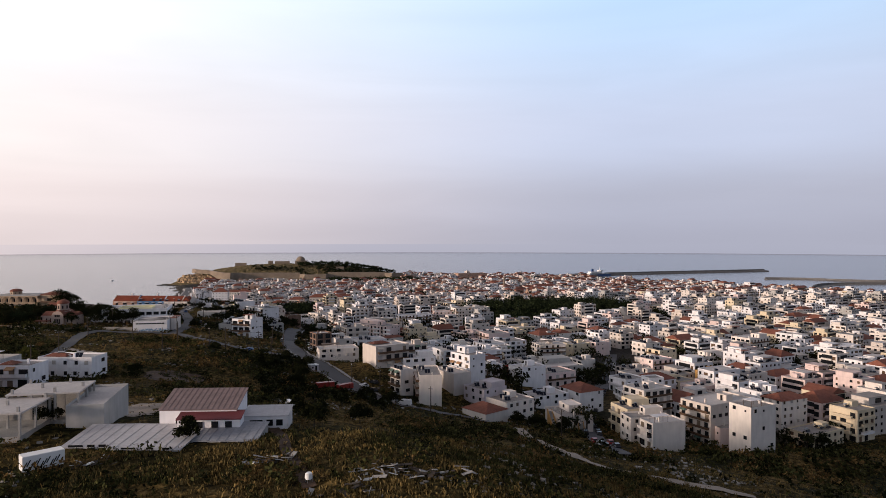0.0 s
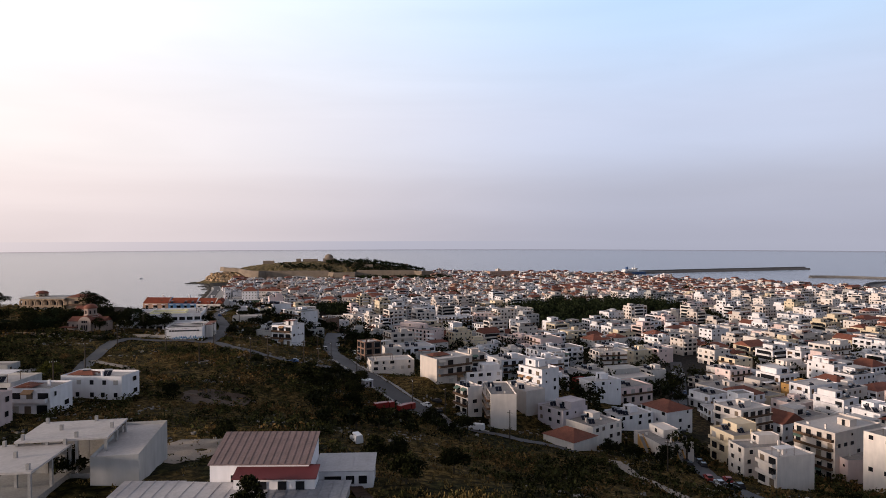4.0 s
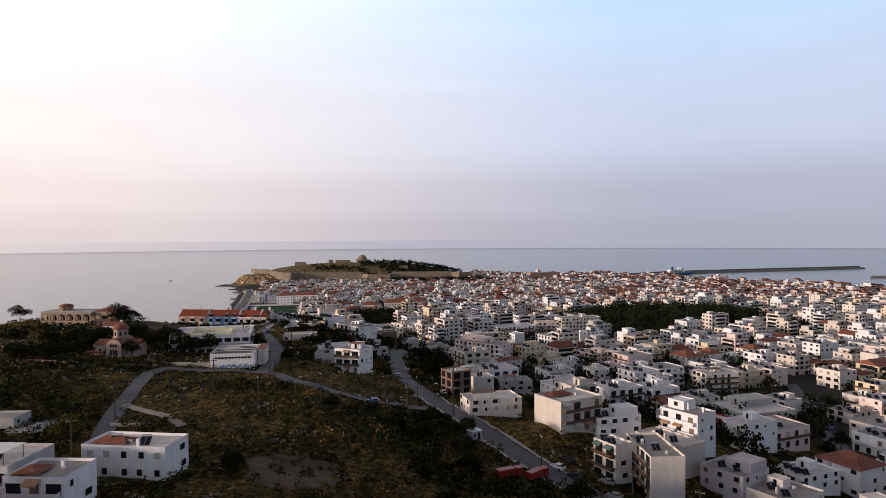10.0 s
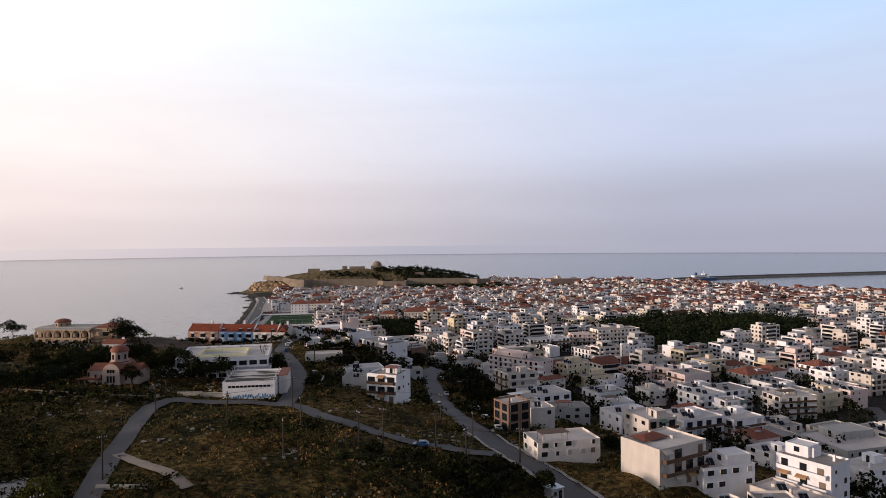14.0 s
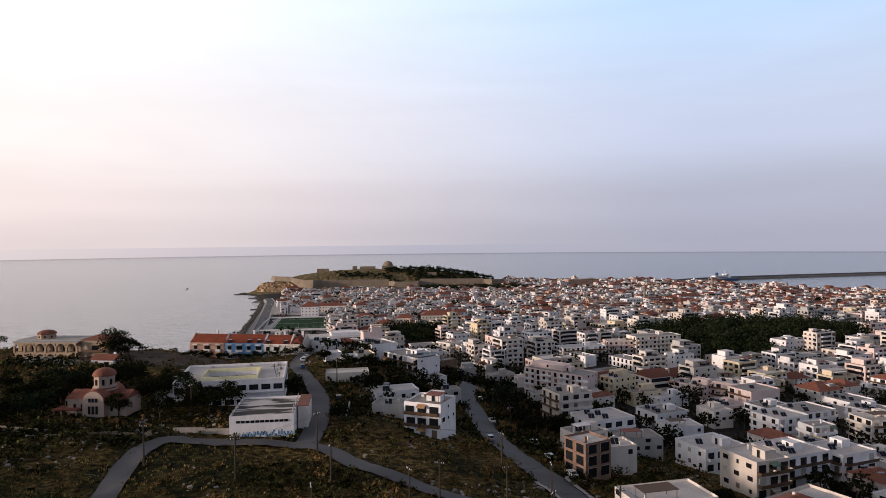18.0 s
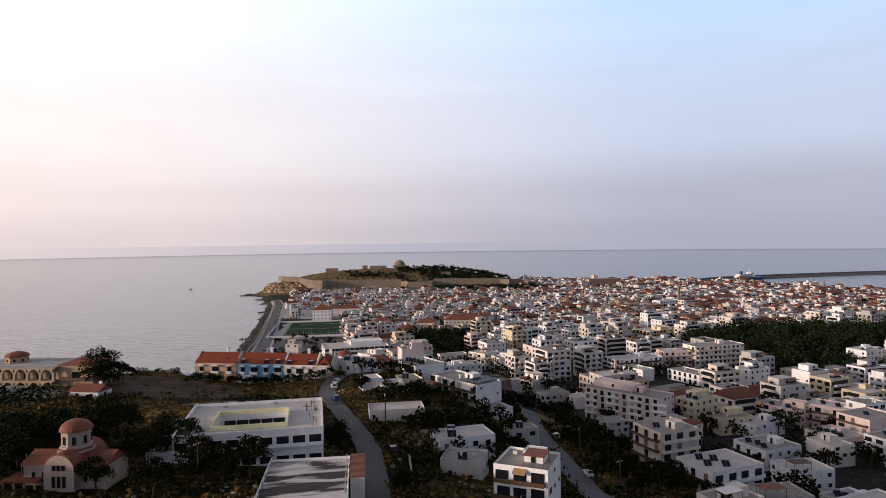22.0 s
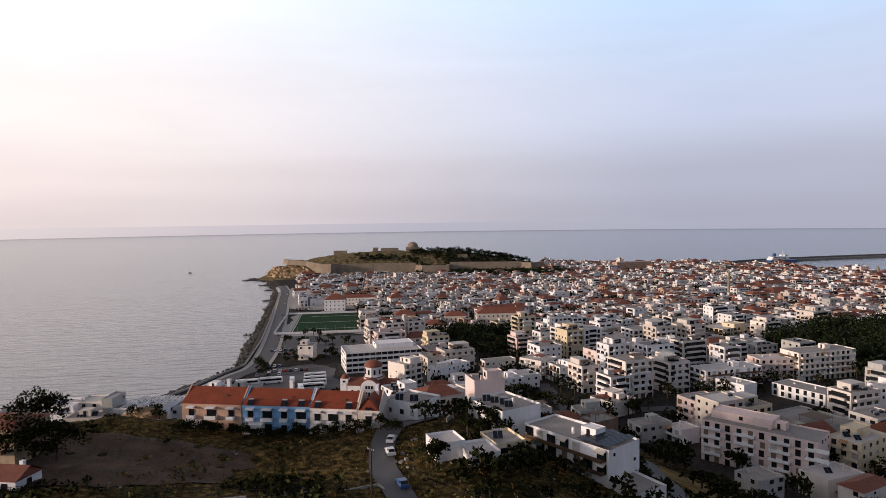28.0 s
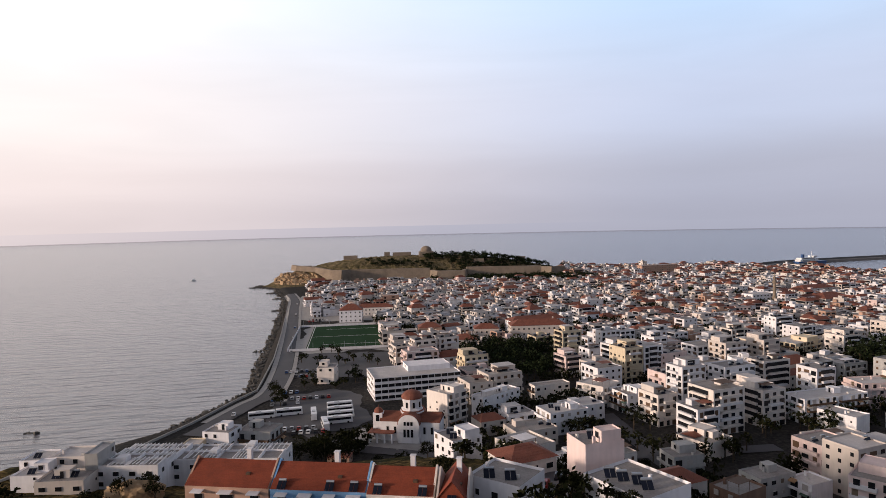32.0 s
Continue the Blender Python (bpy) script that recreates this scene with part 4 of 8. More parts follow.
# ---- roads ----
def ribbon(name, label, material, width, pts, lift=0.10, kind="structure", step=2.0):
    q = line_points(pts, step)
    d = np.gradient(q, axis=0)
    d /= np.hypot(d[:, 0], d[:, 1])[:, None]
    nrm = np.stack([-d[:, 1], d[:, 0]], 1)
    v, f, k = [], [], 5
    for p, n in zip(q, nrm):
        for j in range(k):
            e = p + n * width * (j / (k - 1) - 0.5)
            v.append((e[0], e[1], gz(*e) + lift))
    for i in range(len(q) - 1):
        for j in range(k - 1):
            a = i * k + j
            f.append((a, a + k, a + k + 1, a + 1))
    me = bpy.data.meshes.new(name)
    me.from_pydata(v, [], f)
    me.shade_smooth()
    me.materials.append(material)
    return tagged(new(name, me), label, "road", kind=kind)


for n, (w, pts) in ROADS.items():
    ribbon(n, "grey worn asphalt road without markings", M_ASPHALT, w, pts, 0.10 + 0.012 * list(ROADS).index(n))
for n, (w, pts) in TRACKS.items():
    ribbon(n, "narrow bare track across the scrub", M_EARTH if n == "track_yard" else M_GRAVEL, w, pts, 0.12)
for side in (-1, 1):
    q = [(x + side * 4.3, y + side * 1.5) for x, y in ROADS["road_slope"][1][1:9]]
    ribbon("pavement", "pale concrete pavement beside the road", M_CONCRETE, 1.2, q, 0.22)
ribbon("pavement", "pale promenade pavement along the sea wall", M_CONCRETE, 3.0, [(x - 6.2, y) for x, y in ROADS["road_coast"][1][1:]], 0.25)
ribbon("pavement", "pale pavement beside the coast road", M_CONCRETE, 2.4, [(x + 6.0, y) for x, y in ROADS["road_coast"][1][3:]], 0.25)


def patch(name, label, material, cx, cy, rx, ry, rot=0.0, lift=0.09, seed=0, square=2.0):
    """A patch of other ground with an uneven outline."""
    r = random.Random(seed)
    ph = [r.uniform(0, 6.28) for _ in range(6)]
    n, k = 64, 8
    v, f = [(cx, cy, gz(cx, cy) + lift)], []
    c, s_ = math.cos(radians(rot)), math.sin(radians(rot))
    for j in range(1, k + 1):
        for i in range(n):
            a = 2 * math.pi * i / n
            e = (abs(math.cos(a)) ** square + abs(math.sin(a)) ** square) ** (-1 / square)
            e *= 1 + 0.07 * math.sin(3 * a + ph[0]) + 0.05 * math.sin(7 * a + ph[1]) + 0.03 * math.sin(17 * a + ph[2])
            x, y = rx * e * math.cos(a) * j / k, ry * e * math.sin(a) * j / k
            x, y = cx + x * c - y * s_, cy + x * s_ + y * c
            v.append((x, y, gz(x, y) + lift))
    for i in range(n):
        f.append((0, 1 + i, 1 + (i + 1) % n))
        for j in range(k - 1):
            a, b = 1 + j * n + i, 1 + j * n + (i + 1) % n
            f.append((a, a + n, b + n, b))
    me = bpy.data.meshes.new(name)
    me.from_pydata(v, [], f)
    me.shade_smooth()
    me.materials.append(material)
    return tagged(new(name, me), label, "ground", kind="structure")


patch("field_earth", "bare brown field with dry grass on the plateau", M_EARTH, -92, 464, 28, 14, -8, 0.12, 1, 3)
patch("yard_sand", "bare sandy yard among the workshops", M_GRAVEL, -18, 192, 7, 11, -10, 0.12, 2)
patch("yard_earth", "bare brown earth clearing in the scrub", M_EARTH, -18, 252, 10, 12, 10, 0.12, 3)
patch("lot_earth", "bare levelled building plot", M_GRAVEL, -4, 408, 12, 8, 10, 0.12, 4)
patch("car_park", "asphalt car park by the sea wall", M_ASPHALT, -60, 680, 22, 32, 0, 0.18, 5, 4)
patch("car_park", "asphalt car park between apartment blocks", M_ASPHALT, 100, 632, 15, 22, 0, 0.10, 6, 4)
patch("churchyard", "pale paved yard before the church", M_CONCRETE, -30, 630, 20, 14, -20, 0.13, 7, 4)
patch("hotel_yard", "pale paved forecourt of the hotel", M_CONCRETE, -122, 455, 16, 7, -20, 0.13, 8)
patch("sports_ground", "pale sports ground apron around the pitch", M_CONCRETE, -33, 874, 42, 62, -3, 0.08, 9, 6)
patch("court_yard", "grey asphalt court between car park and pitch", M_ASPHALT, -40, 776, 34, 34, -4, 0.12, 14, 6)
patch("school_yard", "pale school yard beside the pitch house", M_CONCRETE, -32, 987, 40, 34, -4, 0.09, 10, 5)
patch("concrete_slab", "pale broken concrete slab beside the hill road", M_CONCRETE, -78, 287, 7, 5, 10, 0.14, 15, 4)
patch("promenade", "pale paved strip between coast road and old houses", M_CONCRETE, -73, 1075, 9, 92, 1, 0.07, 16, 6)
patch("lower_field", "rough grassy plot below the road", M_STRAW, 58, 470, 12, 26, 10, 0.10, 11)


# ---- the sports ground ----
def pitch():
    ob = base("football_pitch", "dark green artificial turf football pitch with a red track end", "football pitch", -36, 874, 3.75, -3)
    bm = bmesh.new()
    box(bm, 0, 0, 0, 62, 100, 0.25)
    part("turf", bm, M_TURF, ob)
    bm = bmesh.new()
    box(bm, 37, 0, 0, 11, 100, 0.22)
    part("running_track", bm, M_TRACK, ob, "faded red track strip")
    lines = []
    for sx, sy, w, d in ((0, -49, 60, 0.4), (0, 49, 60, 0.4), (-30, 0, 0.4, 98), (30, 0, 0.4, 98), (0, 0, 60, 0.4), (0, -33, 40, 0.4), (0, 33, 40, 0.4)):
        bm = bmesh.new()
        box(bm, sx, sy, 0.25, w, d, 0.02)
        part("line", bm, M_WHITEPAINT, ob)
    for sy in (-1, 1):
        bm = bmesh.new()
        box(bm, 0, sy * 52, 0, 84, 0.3, 1.6)
        part("boundary_wall", bm, WHITE, ob)
        for i in range(12):
            bm = bmesh.new()
            box(bm, -40 + i * 7.2, sy * 51.2, 0, 0.16, 0.16, 5.5)
            part("net_post", bm, M_METAL, ob)
    for sx in (-1, 1):
        bm = bmesh.new()
        box(bm, sx * 43, 0, 0, 0.3, 104, 1.6)
        part("boundary_wall", bm, WHITE, ob)


pitch()


def hipped(kind, label, category, x, y, z, w, d, rot, h, rise, material, storeys, gable=False, chimneys=1):
    """A rendered house under a clay tile roof."""
    ob = base(kind, label, category, x, y, z, rot)
    FOOTPRINTS.append((x, y, 0.5 * math.hypot(w, d)))
    bm = bmesh.new()
    box(bm, 0, 0, -3, w, d, h + 3)
    part("wall", bm, material, ob)
    o = part("roof", hip_roof(w, d, rise, 0.45, gable), M_TILE, ob, "red clay tile roof")
    o.location.z = h
    for face, length, off in ((0, w, d / 2), (1, d, w / 2), (2, w, d / 2), (3, d, w / 2)):
        turn = Matrix.Rotation(radians(90 * face), 4, "Z")
        bays = max(1, int(length / 3.4))
        for s in range(storeys):
            for i in range(bays):
                place("window", WIN[1], ob, turn @ Matrix.Translation((-length / 2 + length * (i + 0.5) / bays, -off, s * h / storeys + 0.9)))
    for i in range(chimneys):
        bm = bmesh.new()
        box(bm, w * (0.3 - 0.5 * i), d * 0.12, h + rise * 0.4, 0.8, 0.7, rise * 0.9)
        part("chimney", bm, material, ob)
    return ob


hipped("pitch_house", "white two-storey clubhouse under a red hip roof", "house", -32, 952, 3.7, 20, 18, -6, 10.5, 5.0, WHITE, 3)
hipped("school_house", "long cream school building with a red roof", "school", -8, 985, 3.6, 34, 12, -6, 7.5, 3.0, CREAM, 2)
hipped("long_house", "long two-storey pink school under a red roof", "school", 96, 818, 3.6, 40, 15, -8, 11.5, 3.6, BEIGE, 3)
hipped("villa", "old villa with a red hip roof", "house", 38, 800, 3.6, 16, 14, -10, 7.5, 3.0, CREAM, 2)
hipped("villa", "old villa with a red hip roof", "house", 62, 835, 3.6, 18, 14, -10, 8.0, 3.2, BEIGE, 2)
hipped("villa", "terracotta villa with a red hip roof", "house", 22, 850, 3.6, 17, 14, -4, 8.5, 3.2, TERRA, 2)


# ---- the terraced row by the sea ----
def row_house(label, x, y, w, rot, z, material, bays, gable_end):
    d, h, rise = 10.5, 7.2, 3.2
    ob = base("row_house", label, "house", x, y, z, rot, "terraced houses with red roofs")
    FOOTPRINTS.append((x, y, 8))
    bm = bmesh.new()
    box(bm, 0, 0, -4, w, d, h + 4)
    part("wall", bm, material, ob)
    o = part("roof", hip_roof(w - 0.7, d, rise, 0.25, True), M_TILE_NEW, ob, "long red clay tile roof")
    o.location.z = h
    for s in (-1, 1):
        bm = bmesh.new()
        vs = [(s * (w / 2 - 0.3), -d / 2 - 0.1, h - 0.2), (s * (w / 2 - 0.3), d / 2 + 0.1, h - 0.2), (s * (w / 2 - 0.3), 0, h + rise + 0.5)]
        fs = bm.faces.new([bm.verts.new(p) for p in vs])
        r = bmesh.ops.extrude_face_region(bm, geom=[fs])
        bmesh.ops.translate(bm, verts=[g for g in r["geom"] if isinstance(g, bmesh.types.BMVert)], vec=(0.35 * s, 0, 0))
        bmesh.ops.recalc_face_normals(bm, faces=bm.faces)
        part("gable_wall", bm, material, ob)
    for i in range(bays):
        x0 = -w / 2 + w * (i + 0.5) / bays
        wide = i % 2 == 1
        place("balcony_door", DOOR[2 if wide else 0], ob, Matrix.Translation((x0, -d / 2, 3.6)))
        place("balcony", balcony_mesh(3.2 if wide else 2.2, 1.1, "solid", WHITE), ob, Matrix.Translation((x0, -d / 2, 3.5)))
        place("door", DOOR[1 if wide else 0], ob, Matrix.Translation((x0, -d / 2, 0.2)))
        bm = bmesh.new()
        vs = box(bm, x0, -d / 2 - 0.7, h - 0.75, 2.6 if wide else 2.2, 1.4, 0.14)
        for v in vs:
            v.co.z += 0.12 * (v.co.y + d / 2)
        part("hood", bm, WHITE, ob, "white sloping balcony hood")
        if material is not TERRA and i != 1:
            place("solar_heater", HEATER, ob, Matrix.Translation((x0, -d / 2 + 0.1, h + 0.1)) @ Matrix.Diagonal((0.75, 0.9, 0.85, 1)))
    bm = bmesh.new()
    box(bm, w * 0.2, -d / 2 + 2.6, h + 1.45, 0.8, 1.0, 0.35)
    part("roof_window", bm, M_BROWN, ob)
    bm = bmesh.new()
    box(bm, w * 0.1, 1.6, h + rise - 1.6, 0.9, 0.9, 3.0)
    box(bm, w * 0.1, 1.6, h + rise + 1.45, 1.1, 1.1, 0.14)
    part("chimney", bm, WHITE, ob)
    bm = bmesh.new()
    box(bm, -w * 0.3, -d / 2 - 1.3, -3, w * 0.28, 2.6, 6.0)
    part("bay", bm, WHITE, ob, "white projecting bay")
    place("bay_window", WIN[2], ob, Matrix.Translation((-w * 0.3, -d / 2 - 2.6, 0.9)))
    for i in range(3):
        place("window", WIN[0], ob, Matrix.Translation((w / 2, -3 + 3 * i, 1.0)) @ Matrix.Rotation(radians(90), 4, "Z"))
        place("window", WIN[0], ob, Matrix.Translation((-3.5 + 3.5 * i, d / 2, 1.0)) @ Matrix.Rotation(radians(180), 4, "Z"))
    return ob


row_house("terracotta rendered row house with white balconies", -73.1, 502.2, 16.4, -19, 36.0, TERRA, 3, True)
row_house("sky blue row house with white balconies and solar heaters", -56.6, 496.7, 18.0, -18.5, 35.9, BLUE, 4, False)
row_house("cream row house with a long red roof", -42.2, 491.6, 12.2, -19, 35.7, CREAM, 3, True)
row_house("narrow cream end house with a tall gable wall", -33.6, 487.4, 5.6, -19, 35.9, BEIGE, 1, True)


# ---- the flat-roofed school ----
def school():
    z, w, d, h = 39.5, 30.8, 26.0, 8.2
    ob = base("school", "white flat-roofed school round a yellow courtyard", "school", -51.7, 400.8, z, 0)
    FOOTPRINTS.append((-51, 400, 24))
    cx, cy, cw, cd = -0.4, -2.6, 15.6, 12.4
    wings = (("south", 0, (-d / 2 + cy - cd / 2) / 2, w, cy - cd / 2 + d / 2), ("north", 0, (d / 2 + cy + cd / 2) / 2, w, d / 2 - cy - cd / 2),
             ("west", (-w / 2 + cx - cw / 2) / 2, cy, cx - cw / 2 + w / 2, cd), ("east", (w / 2 + cx + cw / 2) / 2, cy, w / 2 - cx - cw / 2, cd))
    for _, x, y, sx, sy in wings:
        bm = bmesh.new()
        box(bm, x, y, -2, sx, sy, h + 2 - 0.35)
        part("wing", bm, WHITE, ob)
        bm = bmesh.new()
        box(bm, x, y, h - 0.35, sx - 0.1, sy - 0.1, 0.08)
        part("roof", bm, M_ROOFWHITE, ob, "whitewashed flat roof with stains")
    for x, y, sx, sy in ((0, -d / 2 + 0.15, w, 0.3), (0, d / 2 - 0.15, w, 0.3), (-w / 2 + 0.15, 0, 0.3, d - 0.6), (w / 2 - 0.15, 0, 0.3, d - 0.6)):
        bm = bmesh.new()
        box(bm, x, y, h - 0.35, sx, sy, 0.75)
        part("parapet", bm, WHITE, ob)
    for x, y, sx, sy in ((cx, cy - cd / 2 - 0.15, cw + 0.6, 0.3), (cx, cy + cd / 2 + 0.15, cw + 0.6, 0.3), (cx - cw / 2 - 0.15, cy, 0.3, cd), (cx + cw / 2 + 0.15, cy, 0.3, cd)):
        bm = bmesh.new()
        box(bm, x, y, h - 0.3, sx, sy, 1.0)
        part("court_parapet", bm, wall_yellow, ob, "pale yellow courtyard parapet")
    bm = bmesh.new()
    box(bm, cx, cy, 0, cw, cd, 2.6)
    part("courtyard_floor", bm, M_CONCRETE, ob)
    for i in range(5):
        place("court_window", WIN[2], ob, Matrix.Translation((cx - 5.6 + i * 2.8, cy + cd / 2 - 0.05, 5.4)) @ Matrix.Diagonal((1.5, 1, 1, 1)))
    for i in range(9):
        x = -w / 2 + w * (i + 0.5) / 9
        place("window", WIN[2], ob, Matrix.Translation((x, -d / 2, 5.4)) @ Matrix.Diagonal((1.5, 1, 1.3, 1)))
        place("window", WIN[2], ob, Matrix.Translation((x, -d / 2, 1.4)) @ Matrix.Diagonal((1.5, 1, 1.2, 1)))
        place("window", WIN[2], ob, Matrix.Translation((w / 2, -d / 2 + d * (i + 0.5) / 9, 5.4)) @ Matrix.Rotation(radians(90), 4, "Z") @ Matrix.Diagonal((1.2, 1, 1.2, 1)))
        place("window", WIN[2], ob, Matrix.Translation((-x, d / 2, 5.4)) @ Matrix.Rotation(radians(180), 4, "Z"))
    bm = bmesh.new()
    box(bm, -w / 2 - 2.6, -1.0, -2, 5.2, d - 2.0, 2 + 5.6)
    part("side_wing", bm, WHITE, ob)
    bm = bmesh.new()
    box(bm, -w / 2 - 2.6, -1.0, 5.6, 5.4, d - 1.8, 0.2)
    part("side_roof", bm, M_ROOFWHITE, ob, "pale lower roof slab")
    bm = bmesh.new()
    box(bm, 0, -d / 2 - 0.35, 4.6, w, 0.7, 0.25)
    part("ledge", bm, WHITE, ob)
    for x, y in ((-8, 11), (4, 11.5), (13, 10.5), (13.8, 4), (13.5, -4), (-12, -11), (-3, -11), (3, -11.2)):
        bm = bmesh.new()
        box(bm, x, y, h - 0.3, 0.9, 0.7, 0.6)
        part("roof_vent", bm, M_METAL, ob)
    for i in range(14):
        bm = bmesh.new()
        box(bm, 13.2 + 0.8 * math.sin(i), -11 + i * 1.6, h - 0.3, 0.07, 0.07, 1.3)
        part("steel_rod", bm, M_WOOD, ob)


wall_yellow = wall_material("pale_yellow_render", (0.78, 0.74, 0.46))
school()


def hall():
    """The low stained-roof hall beside the school, with a painted wall."""
    w, d, h = 15.4, 19.0, 5.7
    ob = base("sports_hall", "low white hall with a stained roof and graffiti wall", "hall", -39.6, 366.0, 39.8, -4)
    FOOTPRINTS.append((-38, 366, 13))
    part("wall", shell(w, d, h, 0.5, 2.5), WHITE, ob)
    bm = bmesh.new()
    box(bm, 0, 0, h - 0.5, w - 0.5, d - 0.5, 0.06)
    part("roof", bm, M_STAIN, ob, "white roof with dark streaked stains")
    for i in range(11):
        place("window", SMALLWIN, ob, Matrix.Translation((-5.6 + i * 1.15, -d / 2, 3.9)) @ Matrix.Diagonal((1.5, 1, 0.8, 1)))
    r = random.Random(3)
    for i in range(34):
        bm = bmesh.new()
        m = Matrix.Translation((-4.5 + i * 0.36, -d / 2 - 0.02, 0.5 + r.uniform(0, 0.9))) @ Matrix.Rotation(r.uniform(-0.5, 0.5), 4, "Y") @ Matrix.Diagonal((r.uniform(0.14, 0.5), 0.03, r.uniform(0.5, 1.5), 1))
        bmesh.ops.create_cube(bm, size=1, matrix=m)
        part("painted_bar", bm, (M_GRAF, M_GRAF2)[i % 2], ob, "blue spray paint stroke")
    bm = bmesh.new()
    box(bm, w / 2 + 1.6, 4, -2, 2.6, 12, 7.6)
    part("side_wing", bm, CREAM, ob)
    bm = bmesh.new()
    box(bm, w / 2 + 1.6, 4, 5.6, 2.9, 12.3, 0.25)
    part("wing_roof", bm, M_TILE, ob, "narrow red roof")
    for i in range(5):
        for sx in (-1, 1):
            bm = bmesh.new()
            box(bm, sx * (w / 2 - 0.5), -d / 2 + 2 + i * 3.8, h - 0.4, 0.12, 1.4, 1.2)
            part("roof_frame", bm, M_METAL, ob)


M_GRAF = mat("blue_spray_paint", (0.05, 0.16, 0.36), 0.6, vary=0.3, scale=2)
M_GRAF2 = mat("pale_spray_paint", (0.35, 0.50, 0.60), 0.6, vary=0.3, scale=2)


def stain_material():
    """Whitewashed roof with broad dark tar streaks across it."""
    m = bpy.data.materials.new("stained_roof")
    m.use_nodes = True
    nt = m.node_tree
    b = nt.nodes["Principled BSDF"]
    b.inputs["Roughness"].default_value = 0.9
    N, L = nt.nodes.new, nt.links.new
    geo, mp, n, r = N("ShaderNodeNewGeometry"), N("ShaderNodeMapping"), N("ShaderNodeTexNoise"), N("ShaderNodeValToRGB")
    mp.inputs["Scale"].default_value = (0.09, 0.34, 1)
    n.inputs["Scale"].default_value, n.inputs["Detail"].default_value, n.inputs["Distortion"].default_value = 1.0, 6, 0.5
    L(geo.outputs["Position"], mp.inputs[0])
    L(mp.outputs[0], n.inputs["Vector"])
    for e, (p, c) in zip(r.color_ramp.elements, ((0.46, (0.035, 0.03, 0.03, 1)), (0.55, (0.55, 0.52, 0.50, 1)))):
        e.position, e.color = p, c
    L(n.outputs[0], r.inputs[0])
    L(r.outputs[0], b.inputs["Base Color"])
    return m


M_STAIN = stain_material()
hall()


# ---- churches ----
def lathe(profile, seg=20):
    bm = bmesh.new()
    rings = [[bm.verts.new((r * math.cos(2 * math.pi * i / seg), r * math.sin(2 * math.pi * i / seg), z)) for i in range(seg)] for r, z in profile]
    for a, b in zip(rings, rings[1:]):
        for i in range(seg):
            bm.faces.new((a[i], a[(i + 1) % seg], b[(i + 1) % seg], b[i]))
    bm.faces.new(rings[0][::-1])
    bm.faces.new(rings[-1])
    bmesh.ops.recalc_face_normals(bm, faces=bm.faces)
    return bm


def vault(length, r, h, seg=10):
    """A body with upright sides h high and a round top of radius r, along y."""
    pts = [(-r, 0), (r, 0)] + [(r * math.cos(a * math.pi / seg), h + r * math.sin(a * math.pi / seg)) for a in range(seg + 1)]
    bm = bmesh.new()
    a = [bm.verts.new((x, -length / 2, z)) for x, z in pts]
    b = [bm.verts.new((x, length / 2, z)) for x, z in pts]
    n = len(pts)
    bm.faces.new(a)
    bm.faces.new(b[::-1])
    for i in range(n):
        bm.faces.new((a[i], b[i], b[(i + 1) % n], a[(i + 1) % n]))
    bmesh.ops.recalc_face_normals(bm, faces=bm.faces)
    return bm


def dome_profile(r, z, h):
    return [(r, z)] + [(r * math.cos(a * math.pi / 20), z + h * math.sin(a * math.pi / 20)) for a in range(1, 10)] + [(0.06, z + h), (0.05, z + h + 1.0)]


